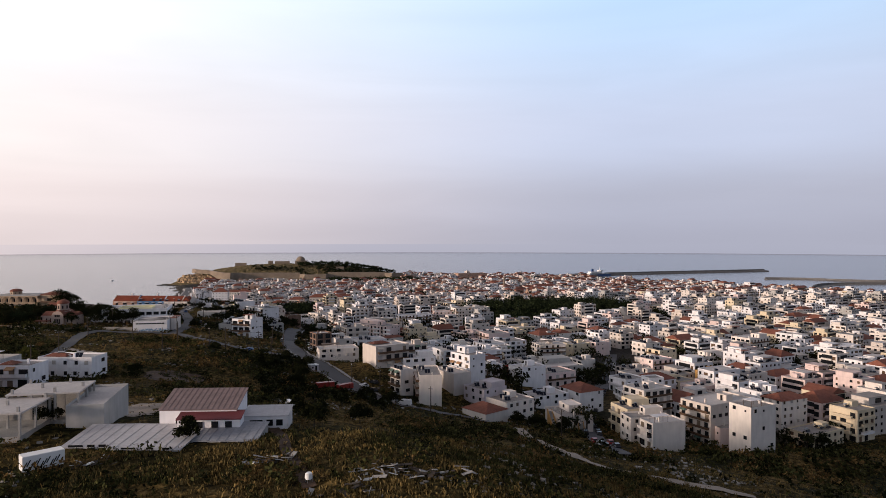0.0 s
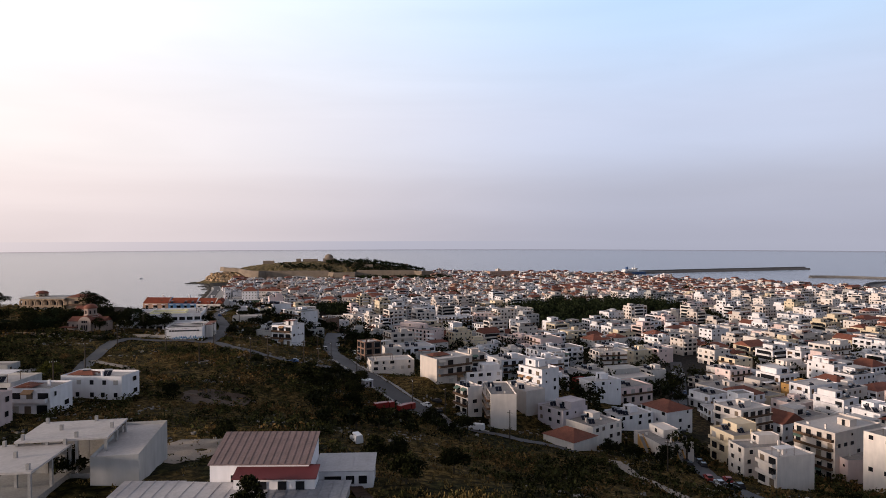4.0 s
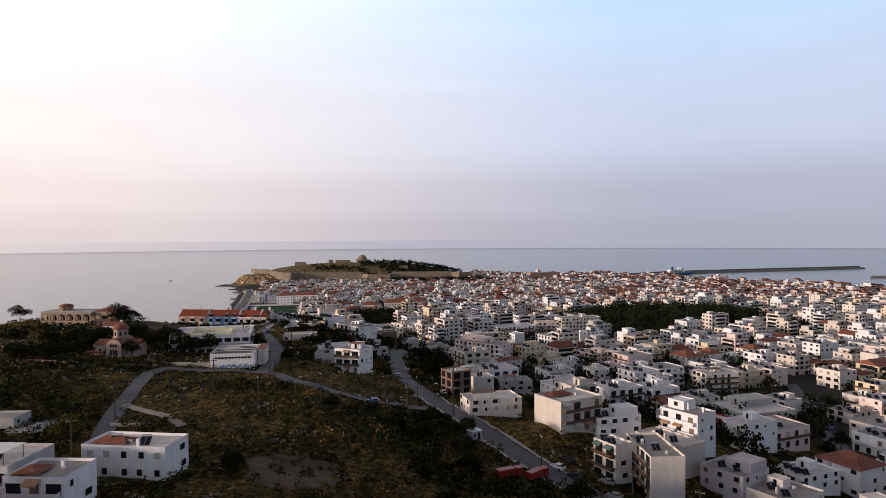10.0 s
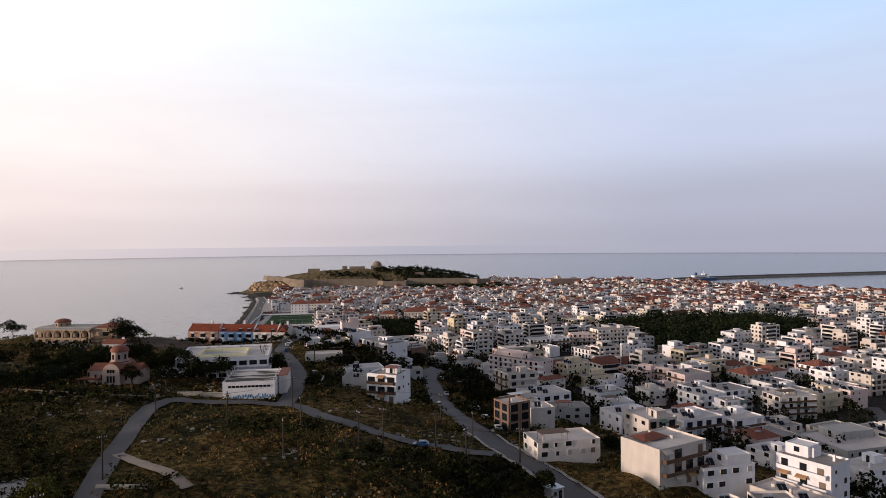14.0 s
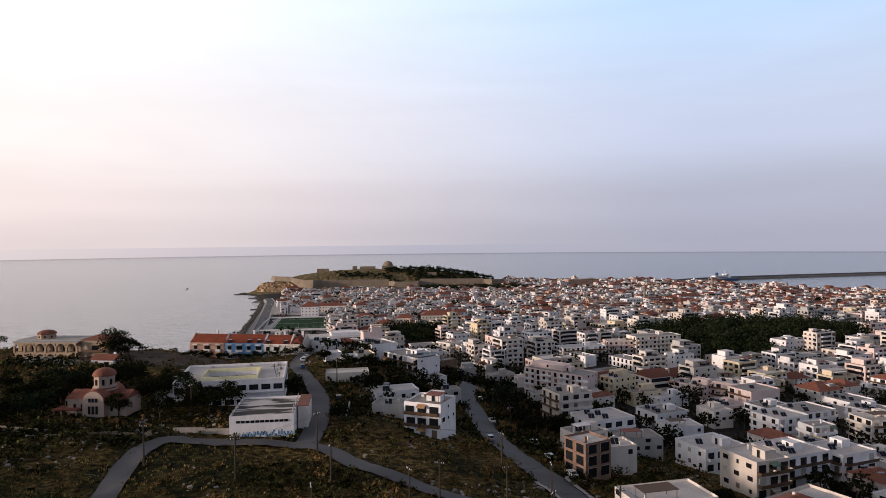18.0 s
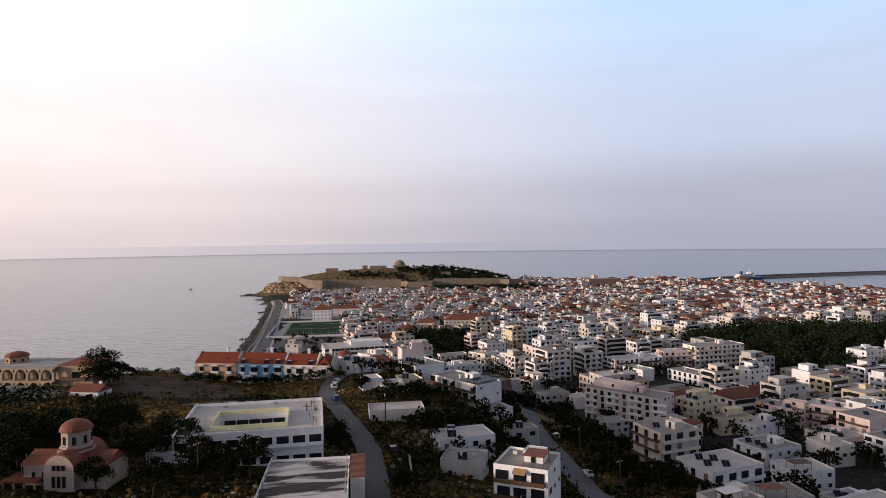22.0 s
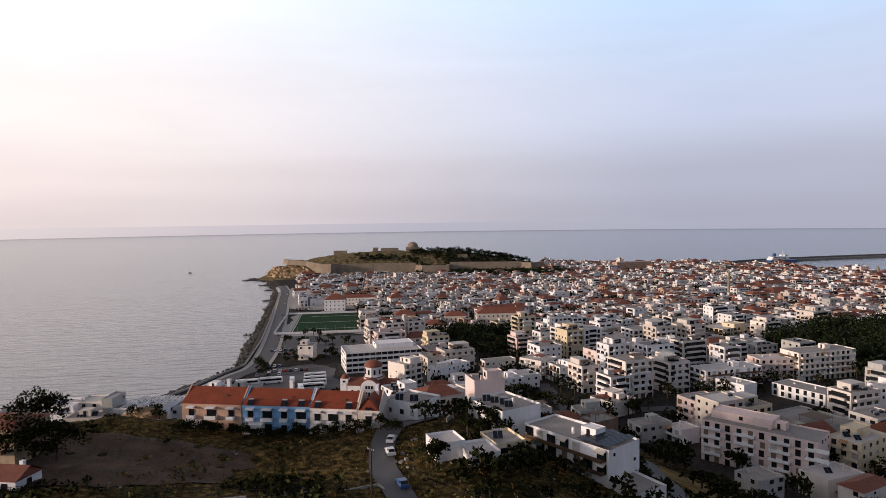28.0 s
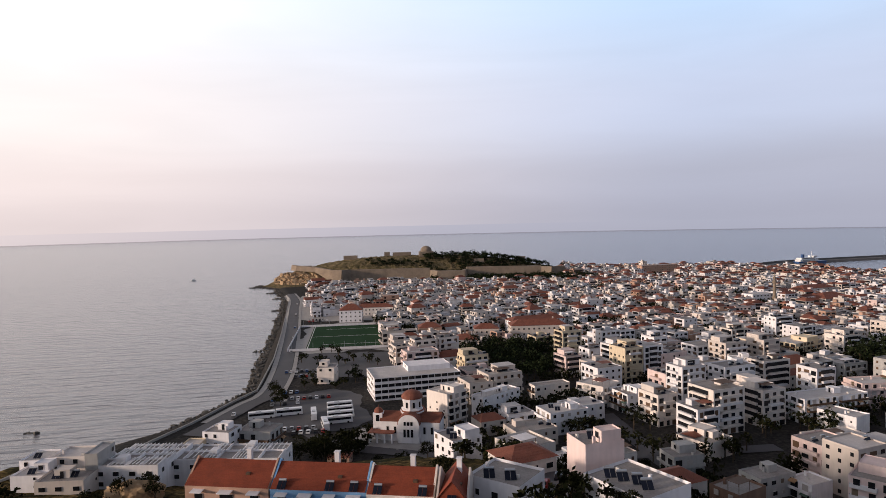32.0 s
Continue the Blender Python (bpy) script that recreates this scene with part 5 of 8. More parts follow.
def church(label, x, y, z, rot, k, wall, tiles, bell):
    ob = base("church", label, "church", x, y, z, rot)
    FOOTPRINTS.append((x, y, 12 * k))
    bm = bmesh.new()
    box(bm, 0, 0, -2, 16 * k, 7.5 * k, 2 + 5.2 * k)
    part("nave", bm, wall, ob)
    o = part("nave_roof", hip_roof(16 * k, 7.5 * k, 1.8 * k, 0.3, True), tiles, ob, "red clay tile roof")
    o.location.z = 5.2 * k
    o = part("transept", vault(11 * k, 2.9 * k, 4.6 * k), wall, ob)
    o.location = (0, 0, 0)
    o = part("transept_roof", vault(10.6 * k, 3.05 * k, 0.02), tiles, ob, "rounded red tile roof")
    o.location = (0, 0, 4.72 * k)
    for i in range(4):
        rr = (3.45 - 0.16 * i) * k
        o = part("band", lathe([(rr, 0), (rr, 0.35 * k)], 8), (tiles, wall)[i % 2], ob)
        o.location.z = (6.6 + 0.35 * i) * k
    o = part("drum", lathe([(2.65 * k, 0), (2.65 * k, 3.0 * k)], 8), wall, ob)
    o.location.z = 7.9 * k
    for i in range(8):
        t = Matrix.Rotation(radians(22.5 + 45 * i), 4, "Z")
        place("drum_window", WIN[1], ob, t @ Matrix.Translation((0, -2.46 * k, 8.4 * k)) @ Matrix.Diagonal((0.6 * k, 1, 1.25 * k, 1)))
    part("dome", lathe(dome_profile(2.95 * k, 10.8 * k, 2.0 * k)), tiles, ob, "shallow red tile dome with a cross")
    for i in (-1, 0, 1):
        place("window", WIN[1], ob, Matrix.Translation((i * 1.0 * k, -5.5 * k, 1.6 * k)) @ Matrix.Diagonal((0.6 * k, 1, 1.7 * k, 1)))
        place("window", SMALLWIN, ob, Matrix.Translation((i * 0.9 * k, -5.5 * k, 4.7 * k)) @ Matrix.Diagonal((1.0 * k, 1, 1.4 * k, 1)))
    for sx in (-6, -4, 4, 6):
        place("window", WIN[1], ob, Matrix.Translation((sx * k, -3.75 * k, 2.0 * k)) @ Matrix.Diagonal((0.6 * k, 1, 1.5 * k, 1)))
    bm = bmesh.new()
    box(bm, -7.4 * k, -3.9 * k, 2.6 * k, 7 * k, 4.6 * k, 0.3)
    part("porch_roof", bm, tiles, ob, "low red porch roof")
    for i in range(4):
        bm = bmesh.new()
        bmesh.ops.create_cone(bm, cap_ends=True, segments=10, radius1=0.25 * k, radius2=0.22 * k, depth=2.6 * k + 2, matrix=Matrix.Translation(((-10.4 + 2.0 * i) * k, -5.8 * k, 1.3 * k - 1)))
        part("porch_column", bm, wall, ob)
    bw = 1.6 * k if bell > 1 else 0.8 * k
    bh = (7.0 if bell > 1 else 4.8) * k
    bm = bmesh.new()
    box(bm, -9.0 * k, -1.5 * k, -2, bw * 1.6, bw * 1.6, bh + 2)
    part("bell_tower", bm, wall, ob)
    o = part("bell_dome", lathe(dome_profile(bw * 0.8, 0, bw * 0.8), 10), tiles if bell > 1 else wall, ob)
    o.location = (-9.0 * k, -1.5 * k, bh)
    for f in range(2):
        place("bell_opening", WIN[1], ob, Matrix.Translation((-9.0 * k + (bw * 0.8 if f else 0), -1.5 * k - (0 if f else bw * 0.8), bh - 2.2 * k)) @ Matrix.Rotation(radians(90 * f), 4, "Z") @ Matrix.Diagonal((0.9 * k, 1, 1.4 * k, 1)))


church("small stone church with terracotta dome and striped bands", -83.0, 381.5, 41.7, -14, 1.0, wall_material("church_stone", (0.44, 0.34, 0.29)), M_TILE, 1)
church("white church with red dome, gables and bell tower", -22.0, 631.0, 3.8, -20, 1.5, WHITE, M_TILE, 2)


# ---- the arcaded hotel ----
def hotel():
    ob = base("hotel", "sandstone coloured hotel with arcades and a small dome", "hotel", -126.5, 470.0, 42.6, -16)
    FOOTPRINTS.append((-129, 474, 18))
    bm = bmesh.new()
    box(bm, 0, 1.5, -3, 26, 11, 11.2)
    part("main_wing", bm, HOTEL_WALL, ob)
    bm = bmesh.new()
    box(bm, 0, 1.5, 8.2, 26.4, 11.4, 0.35)
    part("cornice", bm, M_CONCRETE, ob)
    for s in range(2):
        bm = bmesh.new()
        box(bm, 0, -5.2, s * 4 - (3 if s == 0 else 0.2), 26, 2.6, 3.2 if s == 0 else 0.3)
        part("gallery_floor", bm, HOTEL_WALL, ob)
        for i in range(7):
            bm = bmesh.new()
            box(bm, -12.6 + i * 4.2, -6.3, s * 4, 0.7, 0.7, 2.6)
            part("pier", bm, HOTEL_WALL, ob)
        for i in range(6):
            seg, r0, r1 = 10, 1.55, 1.95
            bm = bmesh.new()
            ins = [(r0 * math.cos(math.pi * a / seg), r0 * math.sin(math.pi * a / seg)) for a in range(seg + 1)]
            vs = []
            for y in (-0.3, 0.3):
                lo = [bm.verts.new((px, y, pz)) for px, pz in ins]
                hi = [bm.verts.new((2.1 * (1 - 2 * a / seg), y, 1.9)) for a in range(seg + 1)]
                vs.append((lo, hi))
                for a in range(seg):
                    bm.faces.new((lo[a], lo[a + 1], hi[a + 1], hi[a]))
            for a in range(seg):
                bm.faces.new((vs[0][0][a], vs[1][0][a], vs[1][0][a + 1], vs[0][0][a + 1]))
                bm.faces.new((vs[0][1][a], vs[0][1][a + 1], vs[1][1][a + 1], vs[1][1][a]))
            bmesh.ops.recalc_face_normals(bm, faces=bm.faces)
            o = part("arch", bm, HOTEL_WALL, ob)
            o.location = (-10.5 + i * 4.2, -6.3, s * 4 + 1.9)
            place("door", DOOR[0], ob, Matrix.Translation((-10.5 + i * 4.2, -4.0, s * 4 + 0.1)))
    bm = bmesh.new()
    box(bm, 0, -5.2, 7.8, 26.4, 3.0, 0.4)
    part("gallery_roof", bm, M_CONCRETE, ob)
    bm = bmesh.new()
    box(bm, 18.5, 0.5, -3, 11, 10, 11.5)
    part("side_wing", bm, HOTEL_WALL, ob)
    o = part("side_roof", hip_roof(11, 10, 1.6), M_TILE, ob, "red clay tile roof")
    o.location = (18.5, 0.5, 8.5)
    for s in range(2):
        place("balcony_door", DOOR[1], ob, Matrix.Translation((18.5, -4.5, s * 4 + 0.3)))
        place("balcony", balcony_mesh(8.0, 1.5, "iron", HOTEL_WALL), ob, Matrix.Translation((18.5, -4.5, s * 4 + 0.2)))
        for i in range(3):
            place("window", WIN[1], ob, Matrix.Translation((24.0, -2.5 + 3 * i, s * 4 + 1)) @ Matrix.Rotation(radians(90), 4, "Z"))
    o = part("lantern", lathe([(3.2, 0), (3.2, 1.8)], 8), HOTEL_WALL, ob)
    o.location = (-4, 0, 8.5)
    o = part("lantern_dome", lathe(dome_profile(3.5, 0, 1.6), 8), M_TILE, ob, "low red tile dome")
    o.location = (-4, 0, 10.3)
    for i in range(8):
        place("lantern_window", SMALLWIN, ob, Matrix.Translation((-4, 0, 9.0)) @ Matrix.Rotation(radians(22.5 + 45 * i), 4, "Z") @ Matrix.Translation((0, -2.96, 0)))


hotel()
hipped("gate_house", "low house with a red roof beside the hotel yard", "house", -103, 452, 42.6, 9, 6, -20, 2.6, 1.8, WHITE, 1, True)


# ---- the workshops at the start ----
def frame_house(label, x, y, z, w, d, rot, h, cols):
    """An unfinished concrete frame: a slab on columns with starter bars."""
    ob = base("concrete_frame", label, "building", x, y, z, rot)
    FOOTPRINTS.append((x, y, 0.5 * math.hypot(w, d)))
    bm = bmesh.new()
    box(bm, 0, 0, h - 0.3, w, d, 0.3)
    part("slab", bm, M_ROOFWHITE, ob, "pale bare concrete slab")
    bm = bmesh.new()
    box(bm, 0, 0, -2.5, w - 0.6, d - 0.6, 2.6)
    part("floor_slab", bm, M_CONCRETE, ob)
    nx, ny = cols
    for i in range(nx):
        for j in range(ny):
            px, py = -w / 2 + 0.3 + (w - 0.6) * i / (nx - 1), -d / 2 + 0.3 + (d - 0.6) * j / (ny - 1)
            bm = bmesh.new()
            box(bm, px, py, 0.1, 0.4, 0.4, h - 0.4)
            part("column", bm, M_CONCRETE, ob)
            if (i + j) % 2 == 0:
                bm = bmesh.new()
                box(bm, px * 0.9, py * 0.9, h, 0.45, 0.45, 0.9)
                part("column_stub", bm, M_CONCRETE, ob)
    bm = bmesh.new()
    box(bm, 0, d / 2 - 0.5, 0.1, w - 1.5, 0.2, h - 0.5)
    part("back_wall", bm, M_CONCRETE, ob)


def shed(label, x, y, z, w, d, rot, h, roof_mat, slope, wall=WHITE, seams=0):
    """A shed under a single sloping sheet roof with standing seams."""
    ob = base("workshop_shed", label, "shed", x, y, z, rot)
    FOOTPRINTS.append((x, y, 0.5 * math.hypot(w, d)))
    bm = bmesh.new()
    vs = box(bm, 0, 0, -2.5, w, d, h + 2.5)
    for v in vs:
        if v.co.z > 0:
            v.co.z += slope * v.co.y / d
    part("wall", bm, wall, ob)
    bm = bmesh.new()
    vs = box(bm, 0, 0, h + 0.02, w + 0.5, d + 0.5, 0.12)
    for v in vs:
        v.co.z += slope * v.co.y / d
    part("roof", bm, roof_mat, ob)
    for i in range(seams):
        bm = bmesh.new()
        vs = box(bm, -w / 2 + w * (i + 0.5) / seams, 0, h + 0.14, 0.12, d + 0.4, 0.06)
        for v in vs:
            v.co.z += slope * v.co.y / d
        part("seam", bm, roof_mat, ob)
    place("door", DOOR[2], ob, Matrix.Translation((-w * 0.2, -d / 2, 0.0)))
    for i in range(2):
        place("window", WIN[0], ob, Matrix.Translation((w * (0.1 + 0.22 * i), -d / 2, 1.0)))
    return ob


M_SHEETRED = mat("rusty_sheet", (0.21, 0.15, 0.145), 0.6, vary=0.3, scale=0.6, fine=4)
M_SHEETDARKRED = mat("dark_red_sheet", (0.13, 0.025, 0.03), 0.6, vary=0.2)
M_SHEETGREY = mat("grey_sheet", (0.25, 0.26, 0.29), 0.6, vary=0.3, scale=0.3, fine=2)
M_SHEETWHITE = mat("white_sheet", (0.46, 0.45, 0.47), 0.6, vary=0.2, scale=0.3, fine=2)
frame_house("unfinished concrete house frame with column stubs", -39.5, 166.0, 47.0, 10.5, 13, -8, 4.6, (3, 3))
frame_house("unfinished concrete frame with a wide roof slab", -34.5, 176.5, 46.6, 13.5, 11, -4, 5.8, (4, 3))
building("workshop", "low grey block workshop with a cluttered flat roof", -25.6, 176.0, 7.0, 19.0, -4, 4.6, GREY, "none", "none", "flat")
shed("white-roofed low workshop shed among dry grass", -11.0, 153.5, 44.4, 13.0, 12.5, -18, 2.2, M_SHEETWHITE, 0.9, GREY, 6)
shed("white-roofed low workshop shed with a bare yard", -21.5, 158.0, 44.4, 9.0, 12.0, -14, 2.0, M_SHEETWHITE, 0.7, WHITE, 5)
shed("long grey sheet-roofed workshop with loose planks", 0.6, 153.0, 44.1, 14.5, 9.0, -16, 2.6, M_SHEETGREY, 0.9, GREY, 9)
shed("barn with a rusty ribbed roof", -3.5, 163.0, 46.0, 15.0, 8.5, -14, 4.9, M_SHEETRED, 2.2, WHITE, 14)
shed("low lean-to with a dark red roof", -2.0, 157.0, 46.0, 12.0, 3.0, -14, 3.0, M_SHEETDARKRED, 0.8, WHITE, 0)
shed("white lean-to beside the barn", 9.0, 162.0, 44.6, 9.0, 6.5, -12, 3.2, M_SHEETWHITE, 0.5, WHITE, 4)


def container():
    z = gz(-27, 141)
    ob = base("container", "white trailer box with dark graffiti bars", "container", -27.0, 141.5, z, 28)
    bm = bmesh.new()
    box(bm, 0, 0, 0.5, 6.0, 2.4, 2.4)
    bmesh.ops.bevel(bm, geom=bm.edges, offset=0.06, segments=2, affect="EDGES")
    part("box", bm, M_WHITEPAINT, ob)
    for i in range(12):
        bm = bmesh.new()
        bmesh.ops.create_cube(bm, size=1, matrix=Matrix.Translation((-2.6 + i * 0.46, -1.22, 1.5 + 0.3 * math.sin(i * 2.1))) @ Matrix.Rotation(0.5, 4, "Y") @ Matrix.Diagonal((0.16, 0.03, 1.1, 1)))
        part("painted_bar", bm, M_RUBBER, ob, "black paint stroke")
    for sx in (-2, 2):
        for sy in (-0.9, 0.9):
            bm = bmesh.new()
            bmesh.ops.create_cone(bm, cap_ends=True, segments=14, radius1=0.45, radius2=0.45, depth=0.3, matrix=Matrix.Translation((sx, sy, 0.42)) @ Matrix.Rotation(radians(90), 4, "X"))
            part("wheel", bm, M_RUBBER, ob)


container()

# houses of the left side below the hill road
building("house", "grey two-storey house with roof heaters", -71.0, 245.0, 16.0, 12.0, -16, 7.0, GREY, "balc", "win", "flat", solar=3)
building("house", "pinkish house with a white roof terrace", -68.0, 221.0, 13.0, 11.0, -18, 6.6, PINK, "balc", "win", "flat")
building("house", "white house with an open roof terrace", -84.0, 228.0, 13.0, 11.0, -18, 6.6, WHITE, "win", "win", "flat", solar=2, room=1)
building("house", "low pale farm shed", -88.0, 290.0, 12.0, 7.0, -10, 2.6, GREY, "none", "few", "flat")

# houses on the seaward slope behind the row
building("house", "white cubic house above the shore", -139.5, 581.0, 7.0, 9.0, -10, 8.2, WHITE, "win", "few", "flat", solar=1)
building("house", "low white annex with a roof terrace", -137.5, 572.0, 9.0, 8.0, -10, 4.6, WHITE, "few", "few", "flat", solar=1)
building("house", "low beige house in the dip above the shore", -127.0, 566.0, 13.0, 9.0, -8, 3.8, BEIGE, "win", "few", "flat", solar=2, room=1)
building("house", "cream house with arched openings above the shore", -128.8, 579.0, 9.0, 9.0, -10, 9.2, CREAM, "win", "win", "flat")
building("house", "tall narrow blank white house above the shore", -121.0, 574.0, 3.6, 10.0, -10, 10.2, GREY, "none", "few", "flat")
building("house", "cream hut with a yellow parapet", -101.0, 604.0, 6.0, 6.0, -12, 9.0, YELLOW, "few", "few", "flat")
building("house", "white house with a flat roof by the sea wall", -92.5, 609.0, 10.0, 9.0, -22, 12.2, WHITE, "win", "win", "flat", room=1)
building("house", "grey weathered house by the sea wall", -80.0, 612.0, 13.0, 10.0, -22, 13.6, GREY, "balc", "balc", "flat", room=1)
building("house", "low brick-red kiosk by the sea wall", -52.0, 608.0, 8.0, 6.0, -14, 3.2, TERRA, "few", "few", "tile")
building("house", "cream low house with a wide roof terrace", -2.0, 545.0, 12.0, 12.0, -70, 5.0, CREAM, "win", "few", "flat", solar=1)
building("house", "white house beside the lane", -18.0, 560.0, 11.0, 10.0, -70, 5.5, WHITE, "win", "win", "flat", solar=2)
building("house", "cream house with a red tile roof", 6.0, 575.0, 12.0, 10.0, -70, 5.5, CREAM, "win", "win", "tile")
building("house", "white house with balconies", 30.0, 560.0, 11.0, 10.0, -75, 7.0, WHITE, "balc", "win", "flat", room=1)
building("apartment_block", "long white apartment house", 40.0, 625.0, 12.0, 18.0, -80, 9.5, WHITE, "balc", "win", "flat", room=1, solar=2)


# ---- the terraced holiday flats: stepped roof patios between low white walls ----
def patio_block(label, x, y, w, d, rot, top, cols, rows, drop, seed):
    r = random.Random(seed)
    foot = min(gz(x + u, y + v) for u in (-w / 2, 0, w / 2) for v in (-d / 2, 0, d / 2)) - 1.5
    ob = base("holiday_flats", label, "house", x, y, foot, rot)
    FOOTPRINTS.append((x, y, 0.5 * max(w, d)))
    rd = d / rows
    cuts = [0.0]
    for i in range(cols):
        cuts.append(cuts[-1] + r.uniform(0.7, 1.3))
    cuts = [-w / 2 + w * c / cuts[-1] for c in cuts]
    for k in range(rows):
        y0 = -d / 2 + rd * (k + 0.5)
        h = top - drop * k - foot
        bm = bmesh.new()
        box(bm, 0, y0, 0, w, rd, h)
        part("wall", bm, WHITE, ob)
        for a, b in zip(cuts, cuts[1:]):
            bm = bmesh.new()
            box(bm, (a + b) / 2, y0, h + 0.005, b - a - 0.3, rd - 0.3, 0.06)
            part("patio", bm, M_ROOF if r.random() < 0.7 else M_CONCRETE, ob, "grey patio floor")
            n = r.choice((0, 2, 3, 3))
            for i in range(n):
                bm = bmesh.new()
                box(bm, a + (b - a) * (i + 1) / (n + 1), y0, h + 0.9, 0.16, rd - 0.2, 0.16)
                part("beam", bm, M_WHITEPAINT, ob, "white pergola beam")
            if r.random() < 0.3:
                bm = bmesh.new()
                box(bm, (a + b) / 2, y0 + 0.2 * rd, h, 0.62 * (b - a), 0.45 * rd, 1.9)
                part("stair_head", bm, WHITE, ob)
        for a in cuts:
            bm = bmesh.new()
            box(bm, a + (0.15 if a < 0 else -0.15), y0, h, 0.26, rd - 0.01, 0.9 + 0.01 * k)
            part("parapet", bm, WHITE, ob)
        for v in (-rd / 2 + 0.13, rd / 2 - 0.13):
            bm = bmesh.new()
            box(bm, 0, y0 + v, h, w - 0.02, 0.26, 0.62)
            part("parapet", bm, WHITE, ob)
    h = top - foot
    for q in range(int(min(2, h / 3))):
        for a, b in zip(cuts, cuts[1:]):
            place("window", WIN[2], ob, Matrix.Translation(((a + b) / 2, -d / 2, h - 2.3 - 2.9 * q)))
    for j in range(rows):
        place("window", WIN[0], ob, Matrix.Translation((w / 2, -d / 2 + rd * (j + 0.5), h - drop * j - 2.3)) @ Matrix.Rotation(radians(90), 4, "Z"))
    return ob


patio_block("white holiday flats with stepped roof patios and pergola beams", -110.0, 579.0, 18.5, 24.0, -12, 23.6, 4, 4, 0.75, 3)
patio_block("long white holiday flats with a row of grey roof patios", -85.0, 579.5, 33.0, 15.0, -12, 21.4, 7, 2, 0.7, 8)


# ---- the fortress ----
def wall_run(ob, name, pts, thick=5.0, batter=2.5):
    """A battered rampart along points of x, y, foot and top."""
    for (x0, y0, f0, t0), (x1, y1, f1, t1) in zip(pts, pts[1:]):
        d = Vector((x1 - x0, y1 - y0)).normalized()
        n = Vector((d.y, -d.x))
        bm = bmesh.new()
        q = []
        for x, y, f, t in ((x0, y0, f0, t0), (x1, y1, f1, t1)):
            q.append([bm.verts.new((x + n.x * o, y + n.y * o, z)) for o, z in ((batter, f), (0, t), (-thick, t), (-thick, f))])
        for i in range(4):
            bm.faces.new((q[0][i], q[1][i], q[1][(i + 1) % 4], q[0][(i + 1) % 4]))
        bm.faces.new(q[0][::-1])
        bm.faces.new(q[1])
        bmesh.ops.recalc_face_normals(bm, faces=bm.faces)
        part(name, bm, M_STONE, ob)


def fortress():
    ob = base("fortress", "long pale stone fortress rampart on a low headland", "fortress", 17, 0, 0, 0)
    wall_run(ob, "rampart", [(-120, 1392, 20, 28), (-112, 1372, 20, 28), (-84, 1352, 19, 26), (-60, 1322, 6, 23)], 4.0, 1.5)
    wall_run(ob, "bastion", [(-60, 1322, 4, 23), (-46, 1312, 3, 23), (-34, 1326, 4, 22.5)])
    wall_run(ob, "rampart", [(-34, 1326, 3, 22), (20, 1321, 3, 22), (84, 1312, 3, 21.5)])
    wall_run(ob, "bastion", [(84, 1312, 3, 19), (92, 1294, 3, 18.5), (132, 1288, 3, 18.5), (138, 1306, 3, 19)])
    wall_run(ob, "rampart", [(138, 1306, 3, 22), (200, 1298, 3, 21.5), (250, 1292, 3, 21)])
    wall_run(ob, "bastion", [(250, 1292, 3, 20), (262, 1280, 3, 20), (285, 1284, 3, 20), (290, 1320, 3, 18)])
    for x, y, w, d, h in ((-28, 1420, 22, 8, 7), (32, 1428, 9, 8, 7), (56, 1424, 30, 7, 5.5), (250, 1392, 14, 9, 9), (-95, 1386, 12, 7, 6), (168, 1352, 16, 8, 7)):
        bm = bmesh.new()
        box(bm, x, y, gz(x + 17, y) - 1, w, d, h + 1, -0.1)
        part("stone_house", bm, M_STONE, ob)
    bm = bmesh.new()
    box(bm, 92, 1396, gz(109, 1396) - 1, 23, 22, 8.0, -0.1)
    part("mosque_base", bm, M_STONE, ob)
    o = part("mosque_dome", lathe([(9.2, 0)] + [(9.2 * math.cos(a * math.pi / 24), 1 + 8.2 * math.sin(a * math.pi / 24)) for a in range(0, 12)] + [(0.1, 9.3)], 28), M_STONE, ob, "large round stone dome")
    o.location = (92, 1396, gz(109, 1396) + 6.8)


fortress()


def cliff():
    """Broken tan rock below the western wall."""
    r = random.Random(8)
    bm = bmesh.new()
    for i in range(520):
        t = r.random()
        x = -121 + 80 * t + r.gauss(0, 4)
        y = 1366 - 46 * t + r.uniform(-26, 14)
        if ground(x, y) < 0.5:
            continue
        q = r.uniform(2, 7)
        m = Matrix.Translation((x, y, gz(x, y) + q * 0.05)) @ Matrix.Rotation(r.uniform(0, 3), 4, "Z") @ Matrix.Rotation(r.uniform(-0.4, 0.4), 4, "X") @ Matrix.Diagonal((q, q * r.uniform(0.6, 1), q * r.uniform(0.5, 1.1), 1))
        for v in bmesh.ops.create_cube(bm, size=1, matrix=m)["verts"]:
            v.co += Vector((r.uniform(-1, 1), r.uniform(-1, 1), r.uniform(-1, 1))) * q * 0.14
    ob = new("cliff_rocks", finish(bm, "cliff_rocks", M_CLIFF))
    tagged(ob, "broken tan rock face below the fortress wall", "rocks", kind="stuff")


M_CLIFF = mat("tan_cliff_rock", (0.40, 0.28, 0.165), 0.95, vary=0.35, scale=0.15, fine=1.0, bump=0.6, island=0.3)
cliff()


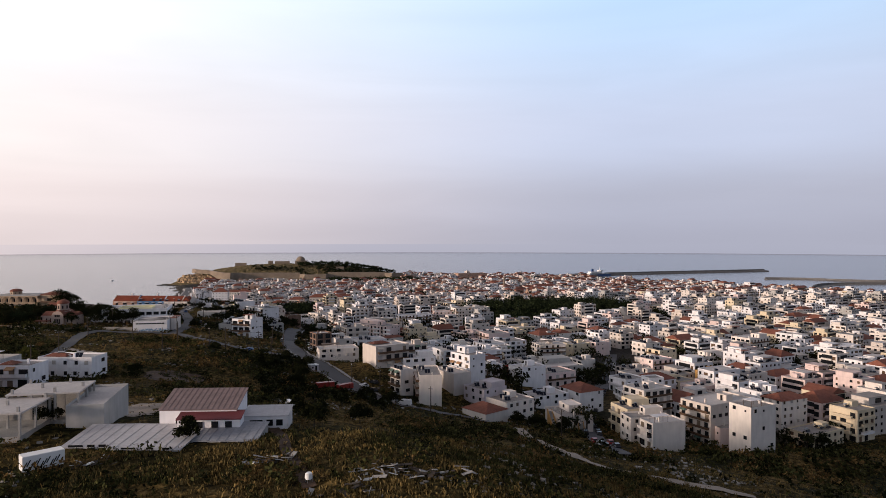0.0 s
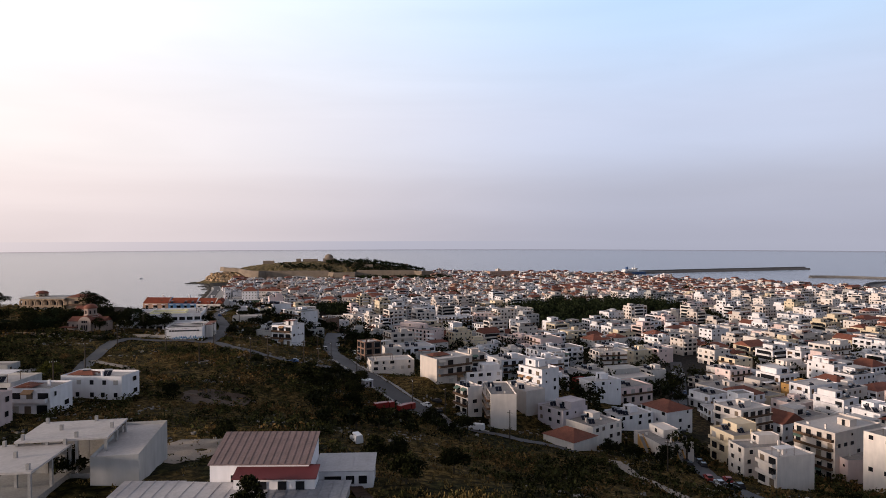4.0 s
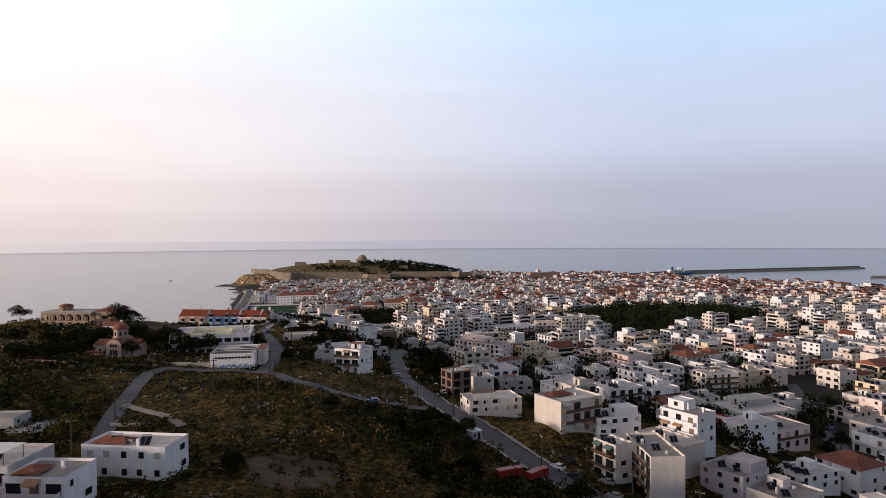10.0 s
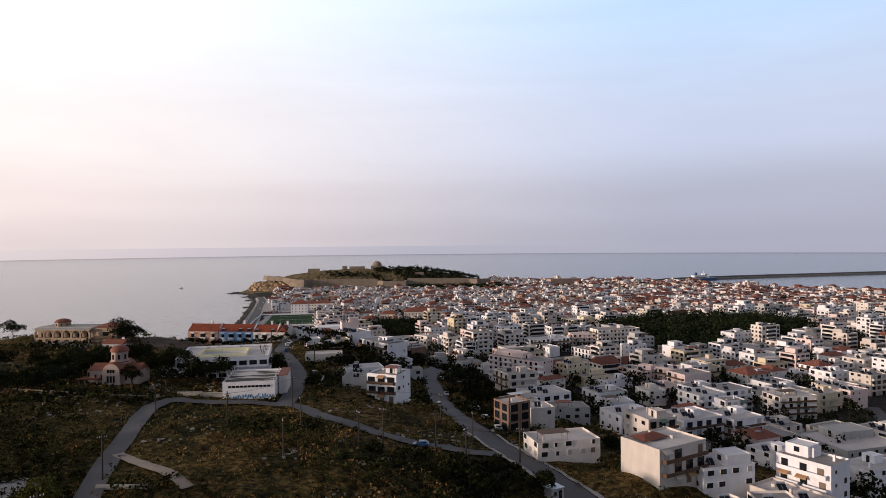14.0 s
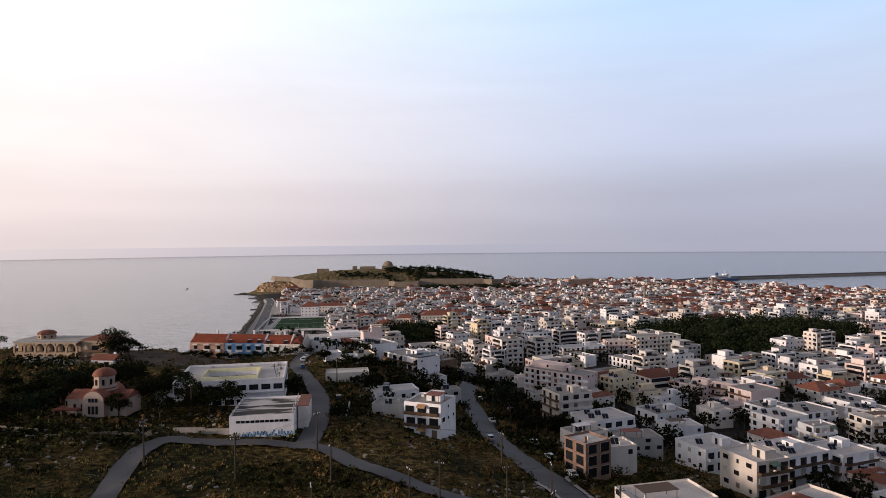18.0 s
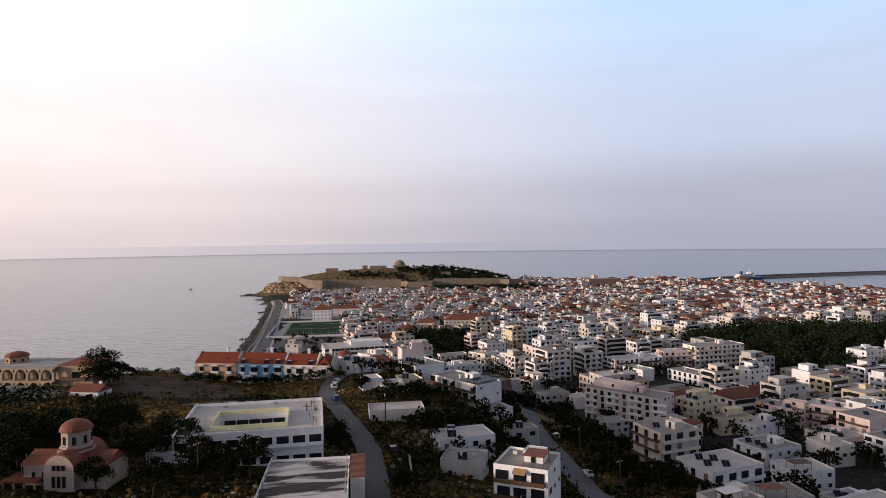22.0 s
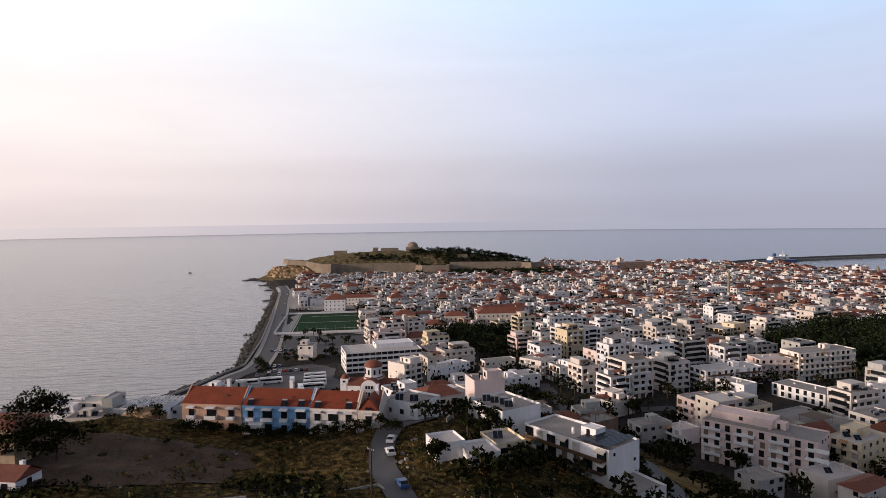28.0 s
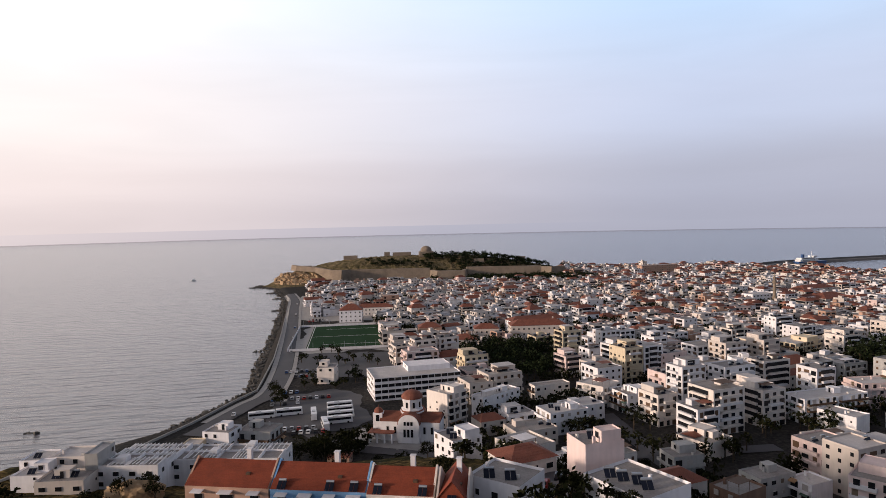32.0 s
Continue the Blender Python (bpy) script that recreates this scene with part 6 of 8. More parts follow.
# larger buildings of the old quarter
building("apartment_block", "long reddish-brown hotel block above the old town", 440, 1262, 14.0, 62.0, -84, 15.0, TERRA, "win", "win", "flat", lod=1)
building("apartment_block", "long white school with a red hipped roof", 108, 857, 14.0, 46.0, -82, 9.5, WHITE, "win", "win", "tile", lod=1)
building("apartment_block", "cream public building with tall windows and flat roof", 366, 935, 14.0, 30.0, -82, 10.0, WHITE, "win", "win", "flat", lod=1)
building("house", "broad old hall under a brown tile roof", 423, 911, 22.0, 34.0, -80, 7.0, BEIGE, "few", "few", "tile", lod=1)
building("house", "long old warehouse under a brown tile roof", 470, 985, 16.0, 46.0, -80, 7.0, BEIGE, "few", "few", "tile", lod=1)


# ---- joined masses: far houses, foliage, stones ----
npr = np.random.RandomState(11)


def quads_object(name, label, category, chunks, materials):
    """One joined object of loose pieces. chunks: (corner array n x 4 x 3, material index)."""
    V = np.concatenate([c.reshape(-1, 3) for c, _ in chunks]).astype(np.float32)
    mi = np.concatenate([np.full(len(c), k, np.int32) for c, k in chunks])
    n = len(mi)
    me = bpy.data.meshes.new(name)
    me.vertices.add(4 * n)
    me.vertices.foreach_set("co", V.ravel())
    me.loops.add(4 * n)
    me.loops.foreach_set("vertex_index", np.arange(4 * n, dtype=np.int32))
    me.polygons.add(n)
    me.polygons.foreach_set("loop_start", np.arange(0, 4 * n, 4, dtype=np.int32))
    me.polygons.foreach_set("material_index", mi)
    for m in materials:
        me.materials.append(m)
    me.update(calc_edges=True)
    return tagged(new(name, me), label, category, kind="stuff")


def boxes_object(name, label, category, boxes, materials):
    """One joined object of boxes. boxes: rows (cx, cy, z0, sx, sy, h, rot, ridge, material); ridge > 0 draws the top in to a roof ridge."""
    B = np.array(boxes, float)
    n = len(B)
    sx, sy, h, r, k = B[:, 3] / 2, B[:, 4] / 2, B[:, 5], B[:, 6], B[:, 7]
    tx, ty = np.where(k > 0, sx * (1 - 0.55 * (k > 1)), sx), np.where(k > 0, sy * 0.03, sy)
    co = np.zeros((n, 8, 3))
    for i, (u, v) in enumerate(((-1, -1), (1, -1), (1, 1), (-1, 1))):
        co[:, i, 0], co[:, i, 1] = u * sx, v * sy
        co[:, i + 4, 0], co[:, i + 4, 1], co[:, i + 4, 2] = u * tx, v * ty, h
    c, s = np.cos(r)[:, None], np.sin(r)[:, None]
    x, y = co[:, :, 0] * c - co[:, :, 1] * s + B[:, 0:1], co[:, :, 0] * s + co[:, :, 1] * c + B[:, 1:2]
    V = np.stack([x, y, co[:, :, 2] + B[:, 2:3]], 2).reshape(-1, 3).astype(np.float32)
    F = np.array([(0, 1, 5, 4), (1, 2, 6, 5), (2, 3, 7, 6), (3, 0, 4, 7), (4, 5, 6, 7), (3, 2, 1, 0)])
    L = (F[None] + 8 * np.arange(n)[:, None, None]).reshape(-1).astype(np.int32)
    me = bpy.data.meshes.new(name)
    me.vertices.add(8 * n)
    me.vertices.foreach_set("co", V.ravel())
    me.loops.add(24 * n)
    me.loops.foreach_set("vertex_index", L)
    me.polygons.add(6 * n)
    me.polygons.foreach_set("loop_start", np.arange(0, 24 * n, 4, dtype=np.int32))
    me.polygons.foreach_set("material_index", np.repeat(B[:, 8].astype(np.int32), 6))
    for m in materials:
        me.materials.append(m)
    me.update(calc_edges=True)
    me.shade_flat()
    return tagged(new(name, me), label, category, kind="stuff")


TOWN_MATS = [WHITE, CREAM, BEIGE, PINK, GREY, YELLOW, M_TILE, M_ROOF, M_ROOFWHITE, M_GLASS, M_SOLAR, M_BROWN, M_METAL, TERRA]


def far_house(out, x, y, z, w, d, rot, h, wall, tile, rich):
    """A far house as loose boxes: body, parapets, window bays, balconies with dark strips for recess shade, roof room
    and heaters.
    """
    c, s = math.cos(rot), math.sin(rot)

    def put(u, v, z0, sx, sy, hh, m, ridge=0, turn=0.0):
        out.append((x + u * c - v * s, y + u * s + v * c, z + z0, sx, sy, hh, rot + turn, ridge, m))
    put(0, 0, -1.5, w, d, h + 1.5, wall)
    n = max(1, int(round(h / 3.1)))
    sh = h / n
    if tile:
        t = 0.0 if w >= d else math.pi / 2
        a, b = (w, d) if w >= d else (d, w)
        put(0, 0, h, a + 0.6, b + 0.6, b * rng.uniform(0.2, 0.28), 6, 2 if rng.random() < 0.6 else 1, t)
    else:
        put(0, 0, h, w - 0.4, d - 0.4, 0.04, 8 if rng.random() < 0.4 else 7)
        for u, v, a, b in ((0, -d / 2 + 0.1, w, 0.2), (0, d / 2 - 0.1, w, 0.2), (-w / 2 + 0.1, 0, 0.2, d), (w / 2 - 0.1, 0, 0.2, d)):
            if not rich and rng.random() < 0.5:
                continue
            put(u, v, h, a, b, 0.5 + 0.02 * (a > b), wall)
        if rng.random() < 0.6:
            put(rng.uniform(-0.25, 0.25) * w, rng.uniform(0, 0.25) * d, h, min(4, w * 0.4), min(3.4, d * 0.4), 2.3, wall)
        for i in range(rng.randrange(1, 7) if rich else rng.randrange(2)):
            u, v = rng.uniform(-0.4, 0.4) * w, rng.uniform(-0.4, 0.1) * d
            put(u, v, h + 0.5, 2.0, 1.1, 0.7, 10, 1)
            put(u, v + 0.7, h + 1.1, 1.8, 0.5, 0.5, 12)
        if rich and rng.random() < 0.5:
            sx, tw, td = rng.choice((-0.16, 0.0, 0.16)) * w, w * rng.uniform(0.45, 0.68), d * rng.uniform(0.5, 0.66)
            put(sx, 0.12 * d, h, tw, td, 2.8, wall)
            put(sx, 0.12 * d, h + 2.8, tw + 0.3, td + 0.3, 0.15, rng.choice((8, 7, wall)))
            put(sx + rng.uniform(-0.2, 0.2) * tw, 0.12 * d - td / 2, h + 0.3, tw * rng.uniform(0.25, 0.5), 0.2, 2.0, 9)
        if rng.random() < 0.3:
            put(rng.uniform(-0.2, 0.2) * w, -0.2 * d, h + 2.2, w * 0.45, d * 0.4, 0.12, rng.choice((11, 6, 0)))
    style = [rng.choice(("win", "balc", "balc", "balc", "balc") if n > 2 else ("win", "balc", "win", "none")) for _ in range(3)]
    if style[0] == "none":
        style[0] = "win"
    for k, (length, off) in enumerate(((w, d / 2), (d, w / 2), (d, w / 2))):
        if style[k] == "none" or (k == 2 and x > 60):
            continue
        bays = max(1, int(length / 3.4))
        st = length / bays
        full = rng.uniform(0.5, 0.98)
        # some balcony sides get dark strips that stand in for recess shade
        band = rng.random() < 0.4
        for q in range(n):
            for i in range(bays):
                if rng.random() < (0.15 if rich else 0.35):
                    continue
                e = -length / 2 + st * (i + 0.5)
                bw, bh, bz = (rng.uniform(0.8, 1.3), 1.2, 1.0) if style[k] == "win" else (st * rng.uniform(0.35, 0.75), 2.1, 0.15)
                m = 9 if rng.random() < 0.75 else 11
                if k == 0:
                    put(e, -off, q * sh + bz, bw, 0.16, bh, m)
                else:
                    g = -1 if k == 1 else 1
                    put(g * off, e, q * sh + bz, 0.16, bw, bh, m)
            if style[k] == "balc" and q:
                lo = length * full * rng.uniform(0.75, 1.0)
                if k == 0:
                    put(0, -off - 0.65, q * sh - 0.1, lo, 1.3, 1.0, wall if rng.random() < 0.7 else 0)
                    if band:
                        put(0, -off - 0.1, q * sh + 0.9, lo, 0.25, sh - 1.3, 9)
                else:
                    g = -1 if k == 1 else 1
                    put(g * (off + 0.65), 0, q * sh - 0.1, 1.3, lo, 1.0, wall)
                    if band:
                        put(g * (off + 0.1), 0, q * sh + 0.9, 0.25, lo, sh - 1.3, 9)


def free_of(x, y, r, fp):
    return not len(fp) or np.min(np.hypot(fp[:, 0] - x, fp[:, 1] - y) - fp[:, 2]) > r


def in_park(x, y):
    return ((x - 325) / 98) ** 2 + ((y - 658) / 58) ** 2 < 1 or ((x - 55) / 36) ** 2 + ((y - 755) / 50) ** 2 < 1 or ((x - 258) / 34) ** 2 + ((y - 592) / 42) ** 2 < 1


def blocked(x, y):
    """Open ground that the town leaves free."""
    if in_park(x, y) or math.hypot(x - 58, y - 470) < 24 or math.hypot(x - 100, y - 632) < 17:
        return True
    if x < -10 and 560 < y < 985:
        return True
    return x < shore_west(y) + 30 or y > shore_north(x) - 25 or (y > 1262 - 0.16 * (x - 60) and x < 300)


TOWN_ROT = radians(10)
GREENS = []


def town():
    ca, sa = math.cos(TOWN_ROT), math.sin(TOWN_ROT)
    palette = ["WHITE", "WHITE", "WHITE", "WHITE", "CREAM", "CREAM", "CREAM", "BEIGE", "BEIGE", "PINK", "GREY", "YELLOW"]
    lookup = {"WHITE": (WHITE, 0, "white"), "CREAM": (CREAM, 1, "cream"), "BEIGE": (BEIGE, 2, "beige"), "PINK": (PINK, 3, "pale pink"), "GREY": (GREY, 4, "grey"), "YELLOW": (YELLOW, 5, "pale yellow"), "TERRA": (TERRA, 13, "terracotta")}
    fp = np.array(FOOTPRINTS)
    far, old, near = [], [], 0
    # blocks of flats between the hill and the old quarter
    v = -300.0
    row = 0
    while v < 900:
        u = 0.0 + rng.uniform(0, 8)
        row += 1
        col = 0
        deep = rng.uniform(11, 15)
        while u < 1100:
            col += 1
            w = rng.uniform(10, 19)
            d = deep * rng.uniform(0.85, 1.05)
            vj = v + rng.uniform(-2.0, 2.0)
            x, y = u * ca - vj * sa, u * sa + vj * ca
            u += w + (7.5 if col % 3 == 0 else rng.uniform(0.6, 3.0))
            if not (215 < y < 800) or x > 1.27 * y + 10 or x < -10 or y > 800 - 0.16 * (x - 60):
                continue
            z = gz(x, y)
            rad = 0.5 * math.hypot(w, d)
            if z > 15 or z < 1.5 or blocked(x, y) or not free_of(x, y, rad * 0.80, fp) or road_gap(np.array([x]), np.array([y]))[0] < rad * 0.75:
                if 1.5 < z < 16 and not in_park(x, y) and rng.random() < 0.55:
                    GREENS.append((x, y))
                continue
            if rng.random() < 0.23:
                GREENS.append((x, y))
                continue
            tall = 1.0 if y > 540 else 0.78
            h = rng.choice((6.4, 9.4, 9.4, 12.4, 12.4, 15.4)) * tall * rng.uniform(0.92, 1.05)
            if y > 560 and rng.random() < 0.12:
                h = 18
            if x < 60 and y < 640:
                h = min(h, 6.5)
            wall, mi, word = lookup[rng.choice(palette)]
            tile = h < 10 and rng.random() < 0.22
            if y < 500 and near < 74 and x < 0.70 * y:
                near += 1
                n = max(1, round(h / 3.05))
                number = {1: "one", 2: "two", 3: "three", 4: "four", 5: "five", 6: "six"}[min(n, 6)]
                label = "%s %s-storey town house with a %s" % (word, number, "red tile roof" if tile else "flat parapet roof")
                building("apartment_block" if n > 2 else "house", label, x, y, d, w, 10 - 90, h, wall, rng.choice(("balc", "balc", "balc", "win")), rng.choice(("balc", "balc", "few", "win")), "tile" if tile else "flat", solar=rng.randrange(1, 5), room=rng.randrange(2), lod=1, group="town houses of the flat quarter")
            else:
                far_house(far, x, y, z, w, d, TOWN_ROT + rng.uniform(-0.03, 0.03), h, mi, tile, True)
        v += deep + (7.0 if row % 2 == 0 else 2.0)
    # the old quarter: small crowded houses
    v = 300.0
    row = 0
    while v < 1500:
        u = -300 + rng.uniform(0, 6)
        row += 1
        col = 0
        deep = rng.uniform(7.0, 10.0)
        while u < 1300:
            col += 1
            w = rng.uniform(6, 13)
            d = deep * rng.uniform(0.85, 1.08)
            wob = 6 * math.sin(u * 0.021 + row * 0.4)
            x, y = u * ca - (v + wob) * sa, u * sa + (v + wob) * ca
            u += w + (3.5 if col % 5 == 0 else rng.uniform(0.1, 1.2))
            if y < 790 - 0.16 * (x - 60) or x > 1.2 * y + 60 or x < -75 or blocked(x, y):
                continue
            z = gz(x, y)
            rad = 0.5 * math.hypot(w, d)
            if z < 1.2 or z > 9 or not free_of(x, y, rad * 0.8, fp):
                continue
            if rng.random() < 0.10:
                GREENS.append((x, y))
                continue
            far_away = (x - 100) / 300
            tile = rng.random() < min(0.46, max(0.14, 0.17 + 0.15 * far_away))
            h = rng.choice((3.4, 5.2, 6.2, 6.2, 7.4, 9.0)) * rng.uniform(0.9, 1.1)
            if rng.random() < 0.03:
                h, w, d, tile = h + 4, w * 1.4, d * 1.3, rng.random() < 0.4
            mi = rng.choice((0, 0, 0, 0, 1, 1, 2, 2, 3, 4, 13))
            far_house(old, x, y, z, w, d, TOWN_ROT + rng.uniform(-0.16, 0.16), h, mi, tile, False)
        v += deep + (3.2 if row % 3 == 0 else 0.5)
    boxes_object("town_houses", "crowded cream and white blocks of flats with balconies", "houses", far, TOWN_MATS)
    boxes_object("old_town_houses", "small crowded old houses with tile and flat roofs", "houses", old, TOWN_MATS)


town()


# ---- plants ----
def lattice_noise(x, y, cell, seed):
    """Smooth value noise between 0 and 1."""
    g = np.random.RandomState(seed).rand(64, 64)
    u, v = np.asarray(x, float) / cell + 1000, np.asarray(y, float) / cell + 1000
    i, j = np.floor(u).astype(int), np.floor(v).astype(int)
    a, b = u - i, v - j
    a, b = a * a * (3 - 2 * a), b * b * (3 - 2 * b)
    i0, i1, j0, j1 = i % 64, (i + 1) % 64, j % 64, (j + 1) % 64
    return (g[i0, j0] * (1 - a) + g[i1, j0] * a) * (1 - b) + (g[i0, j1] * (1 - a) + g[i1, j1] * a) * b


def leaves(cx, cy, cz, rx, rz, count, size, lift=0.0):
    """Leaf sprays scattered through the outer part of uneven crowns: arrays of centres and radii, count sprays each."""
    n = len(cx)
    m = n * count
    d = npr.normal(size=(m, 3))
    d /= np.linalg.norm(d, axis=1)[:, None]
    d[:, 2] = np.where(d[:, 2] < -0.35, -d[:, 2], d[:, 2])
    lobe = npr.normal(size=(n, 4, 3))
    lobe /= np.linalg.norm(lobe, axis=2)[:, :, None]
    who = np.repeat(np.arange(n), count)
    bump = np.max(np.einsum("mk,mjk->mj", d, lobe[who]), axis=1)
    r = (0.55 + 0.45 * bump) * npr.uniform(0.55, 1.08, m)
    p = np.stack([np.repeat(cx, count) + d[:, 0] * r * np.repeat(rx, count), np.repeat(cy, count) + d[:, 1] * r * np.repeat(rx, count), np.repeat(cz, count) + d[:, 2] * r * np.repeat(rz, count)], 1)
    s = (np.repeat(size, count) if np.ndim(size) else np.full(m, size)) * npr.uniform(0.6, 1.3, m)
    a = npr.normal(size=(m, 3)) + 0.4 * d
    a /= np.linalg.norm(a, axis=1)[:, None]
    b = np.cross(a, npr.normal(size=(m, 3)))
    b /= np.linalg.norm(b, axis=1)[:, None]
    a, b = a * s[:, None], b * (0.62 * s)[:, None]
    return np.stack([p - a, p - b * 0.9, p + a, p + b], 1)


def spots(n, x0, x1, y0, y1, cover, margin, seed):
    """Random free places on open ground, thinned by cover(x, y), away from roads and houses."""
    r = np.random.RandomState(seed)
    x, y = r.uniform(x0, x1, n), r.uniform(y0, y1, n)
    keep = r.rand(n) < cover(x, y)
    x, y = x[keep], y[keep]
    keep = road_gap(x, y) > margin
    for fx, fy, fr in FOOTPRINTS:
        keep &= np.hypot(x - fx, y - fy) > fr * 0.82 + margin
    keep &= x > shore_west(y) + 14
    return x[keep], y[keep]


CLEARINGS = [(0, 172, 16), (-18, 252, 11), (-45, 275, 6), (-28, 425, 12), (-60, 497, 26), (-92, 464, 13), (-110, 466, 12), (-18, 192, 10)]


def hill(x, y):
    z = ground(x, y)
    on = smooth01(np.where(y < 222, 0, np.where(y < 260, 6, 10)), np.where(y < 222, 1, np.where(y < 260, 9, 15)), z) * (y < 560)
    on = on * ~((y > 468) & (x > -25))
    for cx, cy, r in CLEARINGS:
        on = on * np.where(np.hypot(x - cx, y - cy) < r, 0.2, 1.0)
    return on


def bush_cover(x, y):
    return hill(x, y) * np.where(y < 170, 0.5, 1.0) * (0.06 + 0.94 * smooth01(0.44, 0.60, 0.6 * lattice_noise(x, y, 26, 3) + 0.4 * lattice_noise(x, y, 9, 4)))


def straw_cover(x, y):
    return hill(x, y) * smooth01(0.66, 0.42, 0.6 * lattice_noise(x, y, 26, 3) + 0.4 * lattice_noise(x, y, 9, 4))


def plant_hill():
    x, y = spots(70000, -210, 230, 85, 490, bush_cover, 0.8, 21)
    z = relief(x, y)
    size = npr.uniform(0.5, 1.35, len(x)) * (1 + 1.2 * (npr.rand(len(x)) < 0.16))
    near = (np.abs(x) < 100) & (y < 350)
    tone = np.clip(np.floor(2.2 * lattice_noise(x, y, 12, 17) + 1.6 * npr.rand(len(x)) - 0.42), 0, 2).astype(int)
    out = []
    for k in range(3):
        for sel, count, leaf in ((near & (tone == k), 24, 0.245), (~near & (tone == k), 11, 0.42)):
            out.append((leaves(x[sel], y[sel], z[sel] + 0.25 * size[sel], size[sel], 0.85 * size[sel], count, leaf * np.sqrt(size[sel])), k))
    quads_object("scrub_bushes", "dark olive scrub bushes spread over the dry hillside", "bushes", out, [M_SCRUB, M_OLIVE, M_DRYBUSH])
    x, y = spots(60000, -160, 330, 85, 500, straw_cover, 0.3, 22)
    z = relief(x, y)
    m, k = len(x), 4
    px, py, pz = np.repeat(x, k) + npr.normal(0, 0.22, m * k), np.repeat(y, k) + npr.normal(0, 0.22, m * k), np.repeat(z, k)
    a, hh = npr.uniform(0, 6.3, m * k), npr.uniform(0.15, 0.5, m * k)
    wx, wy = 0.12 * np.cos(a), 0.12 * np.sin(a)
    lx, ly = npr.normal(0, 0.18, m * k), npr.normal(0, 0.18, m * k)
    q = np.stack([np.stack([px - wx, py - wy, pz - 0.1], 1), np.stack([px + wx, py + wy, pz - 0.1], 1), np.stack([px + lx + 0.5 * wx, py + ly + 0.5 * wy, pz + hh], 1), np.stack([px + lx - 0.7 * wx, py + ly - 0.7 * wy, pz + hh], 1)], 1)
    x, y = spots(28000, -75, 100, 96, 152, lambda a, b: 0.25 + 0.75 * smooth01(0.35, 0.6, lattice_noise(a, b, 7, 41)), 0.3, 42)
    m, k = len(x), 3
    ax, ay = np.repeat(x, k) + npr.normal(0, 0.2, m * k), np.repeat(y, k) + npr.normal(0, 0.2, m * k)
    az = np.repeat(relief(x, y), k)
    a, hh = npr.uniform(0, 6.3, m * k), npr.uniform(0.25, 0.75, m * k)
    wx, wy = 0.10 * np.cos(a), 0.10 * np.sin(a)
    lx, ly = npr.normal(0, 0.2, m * k), npr.normal(0, 0.2, m * k)
    meadow = np.stack([np.stack([ax - wx, ay - wy, az - 0.1], 1), np.stack([ax + wx, ay + wy, az - 0.1], 1), np.stack([ax + lx + 0.5 * wx, ay + ly + 0.5 * wy, az + hh], 1), np.stack([ax + lx - 0.7 * wx, ay + ly - 0.7 * wy, az + hh], 1)], 1)
    green = np.repeat(lattice_noise(x, y, 11, 43) + 0.3 * npr.rand(m) > 0.68, k)
    quads_object("dry_grass", "tufts of dry straw-coloured and green grass on the hillside", "grass", [(q, 0), (meadow[~green], 0), (meadow[green], 1)], [M_STRAW, M_OLIVE])

    def stone_cover(x, y):
        return hill(x, y) * smooth01(0.58, 0.72, 0.6 * lattice_noise(x, y, 17, 8) + 0.4 * lattice_noise(x, y, 5, 9))
    x, y = spots(20000, -160, 130, 90, 470, stone_cover, 0.6, 23)
    rows = [(a, b, gz(a, b) - 0.25, s, s * rng.uniform(0.5, 1.0), 0.25 + s * rng.uniform(0.2, 0.5), rng.uniform(0, 3), 0, 0) for a, b, s in ((a, b, rng.uniform(0.2, 0.9)) for a, b in zip(x, y))]
    o = boxes_object("pale_stones", "pale weathered limestone outcrops and loose stones", "stones", rows, [M_ROCK])
    co = np.zeros(len(o.data.vertices) * 3, np.float32)
    o.data.vertices.foreach_get("co", co)
    o.data.vertices.foreach_set("co", co + npr.uniform(-0.14, 0.14, len(co)).astype(np.float32))


plant_hill()


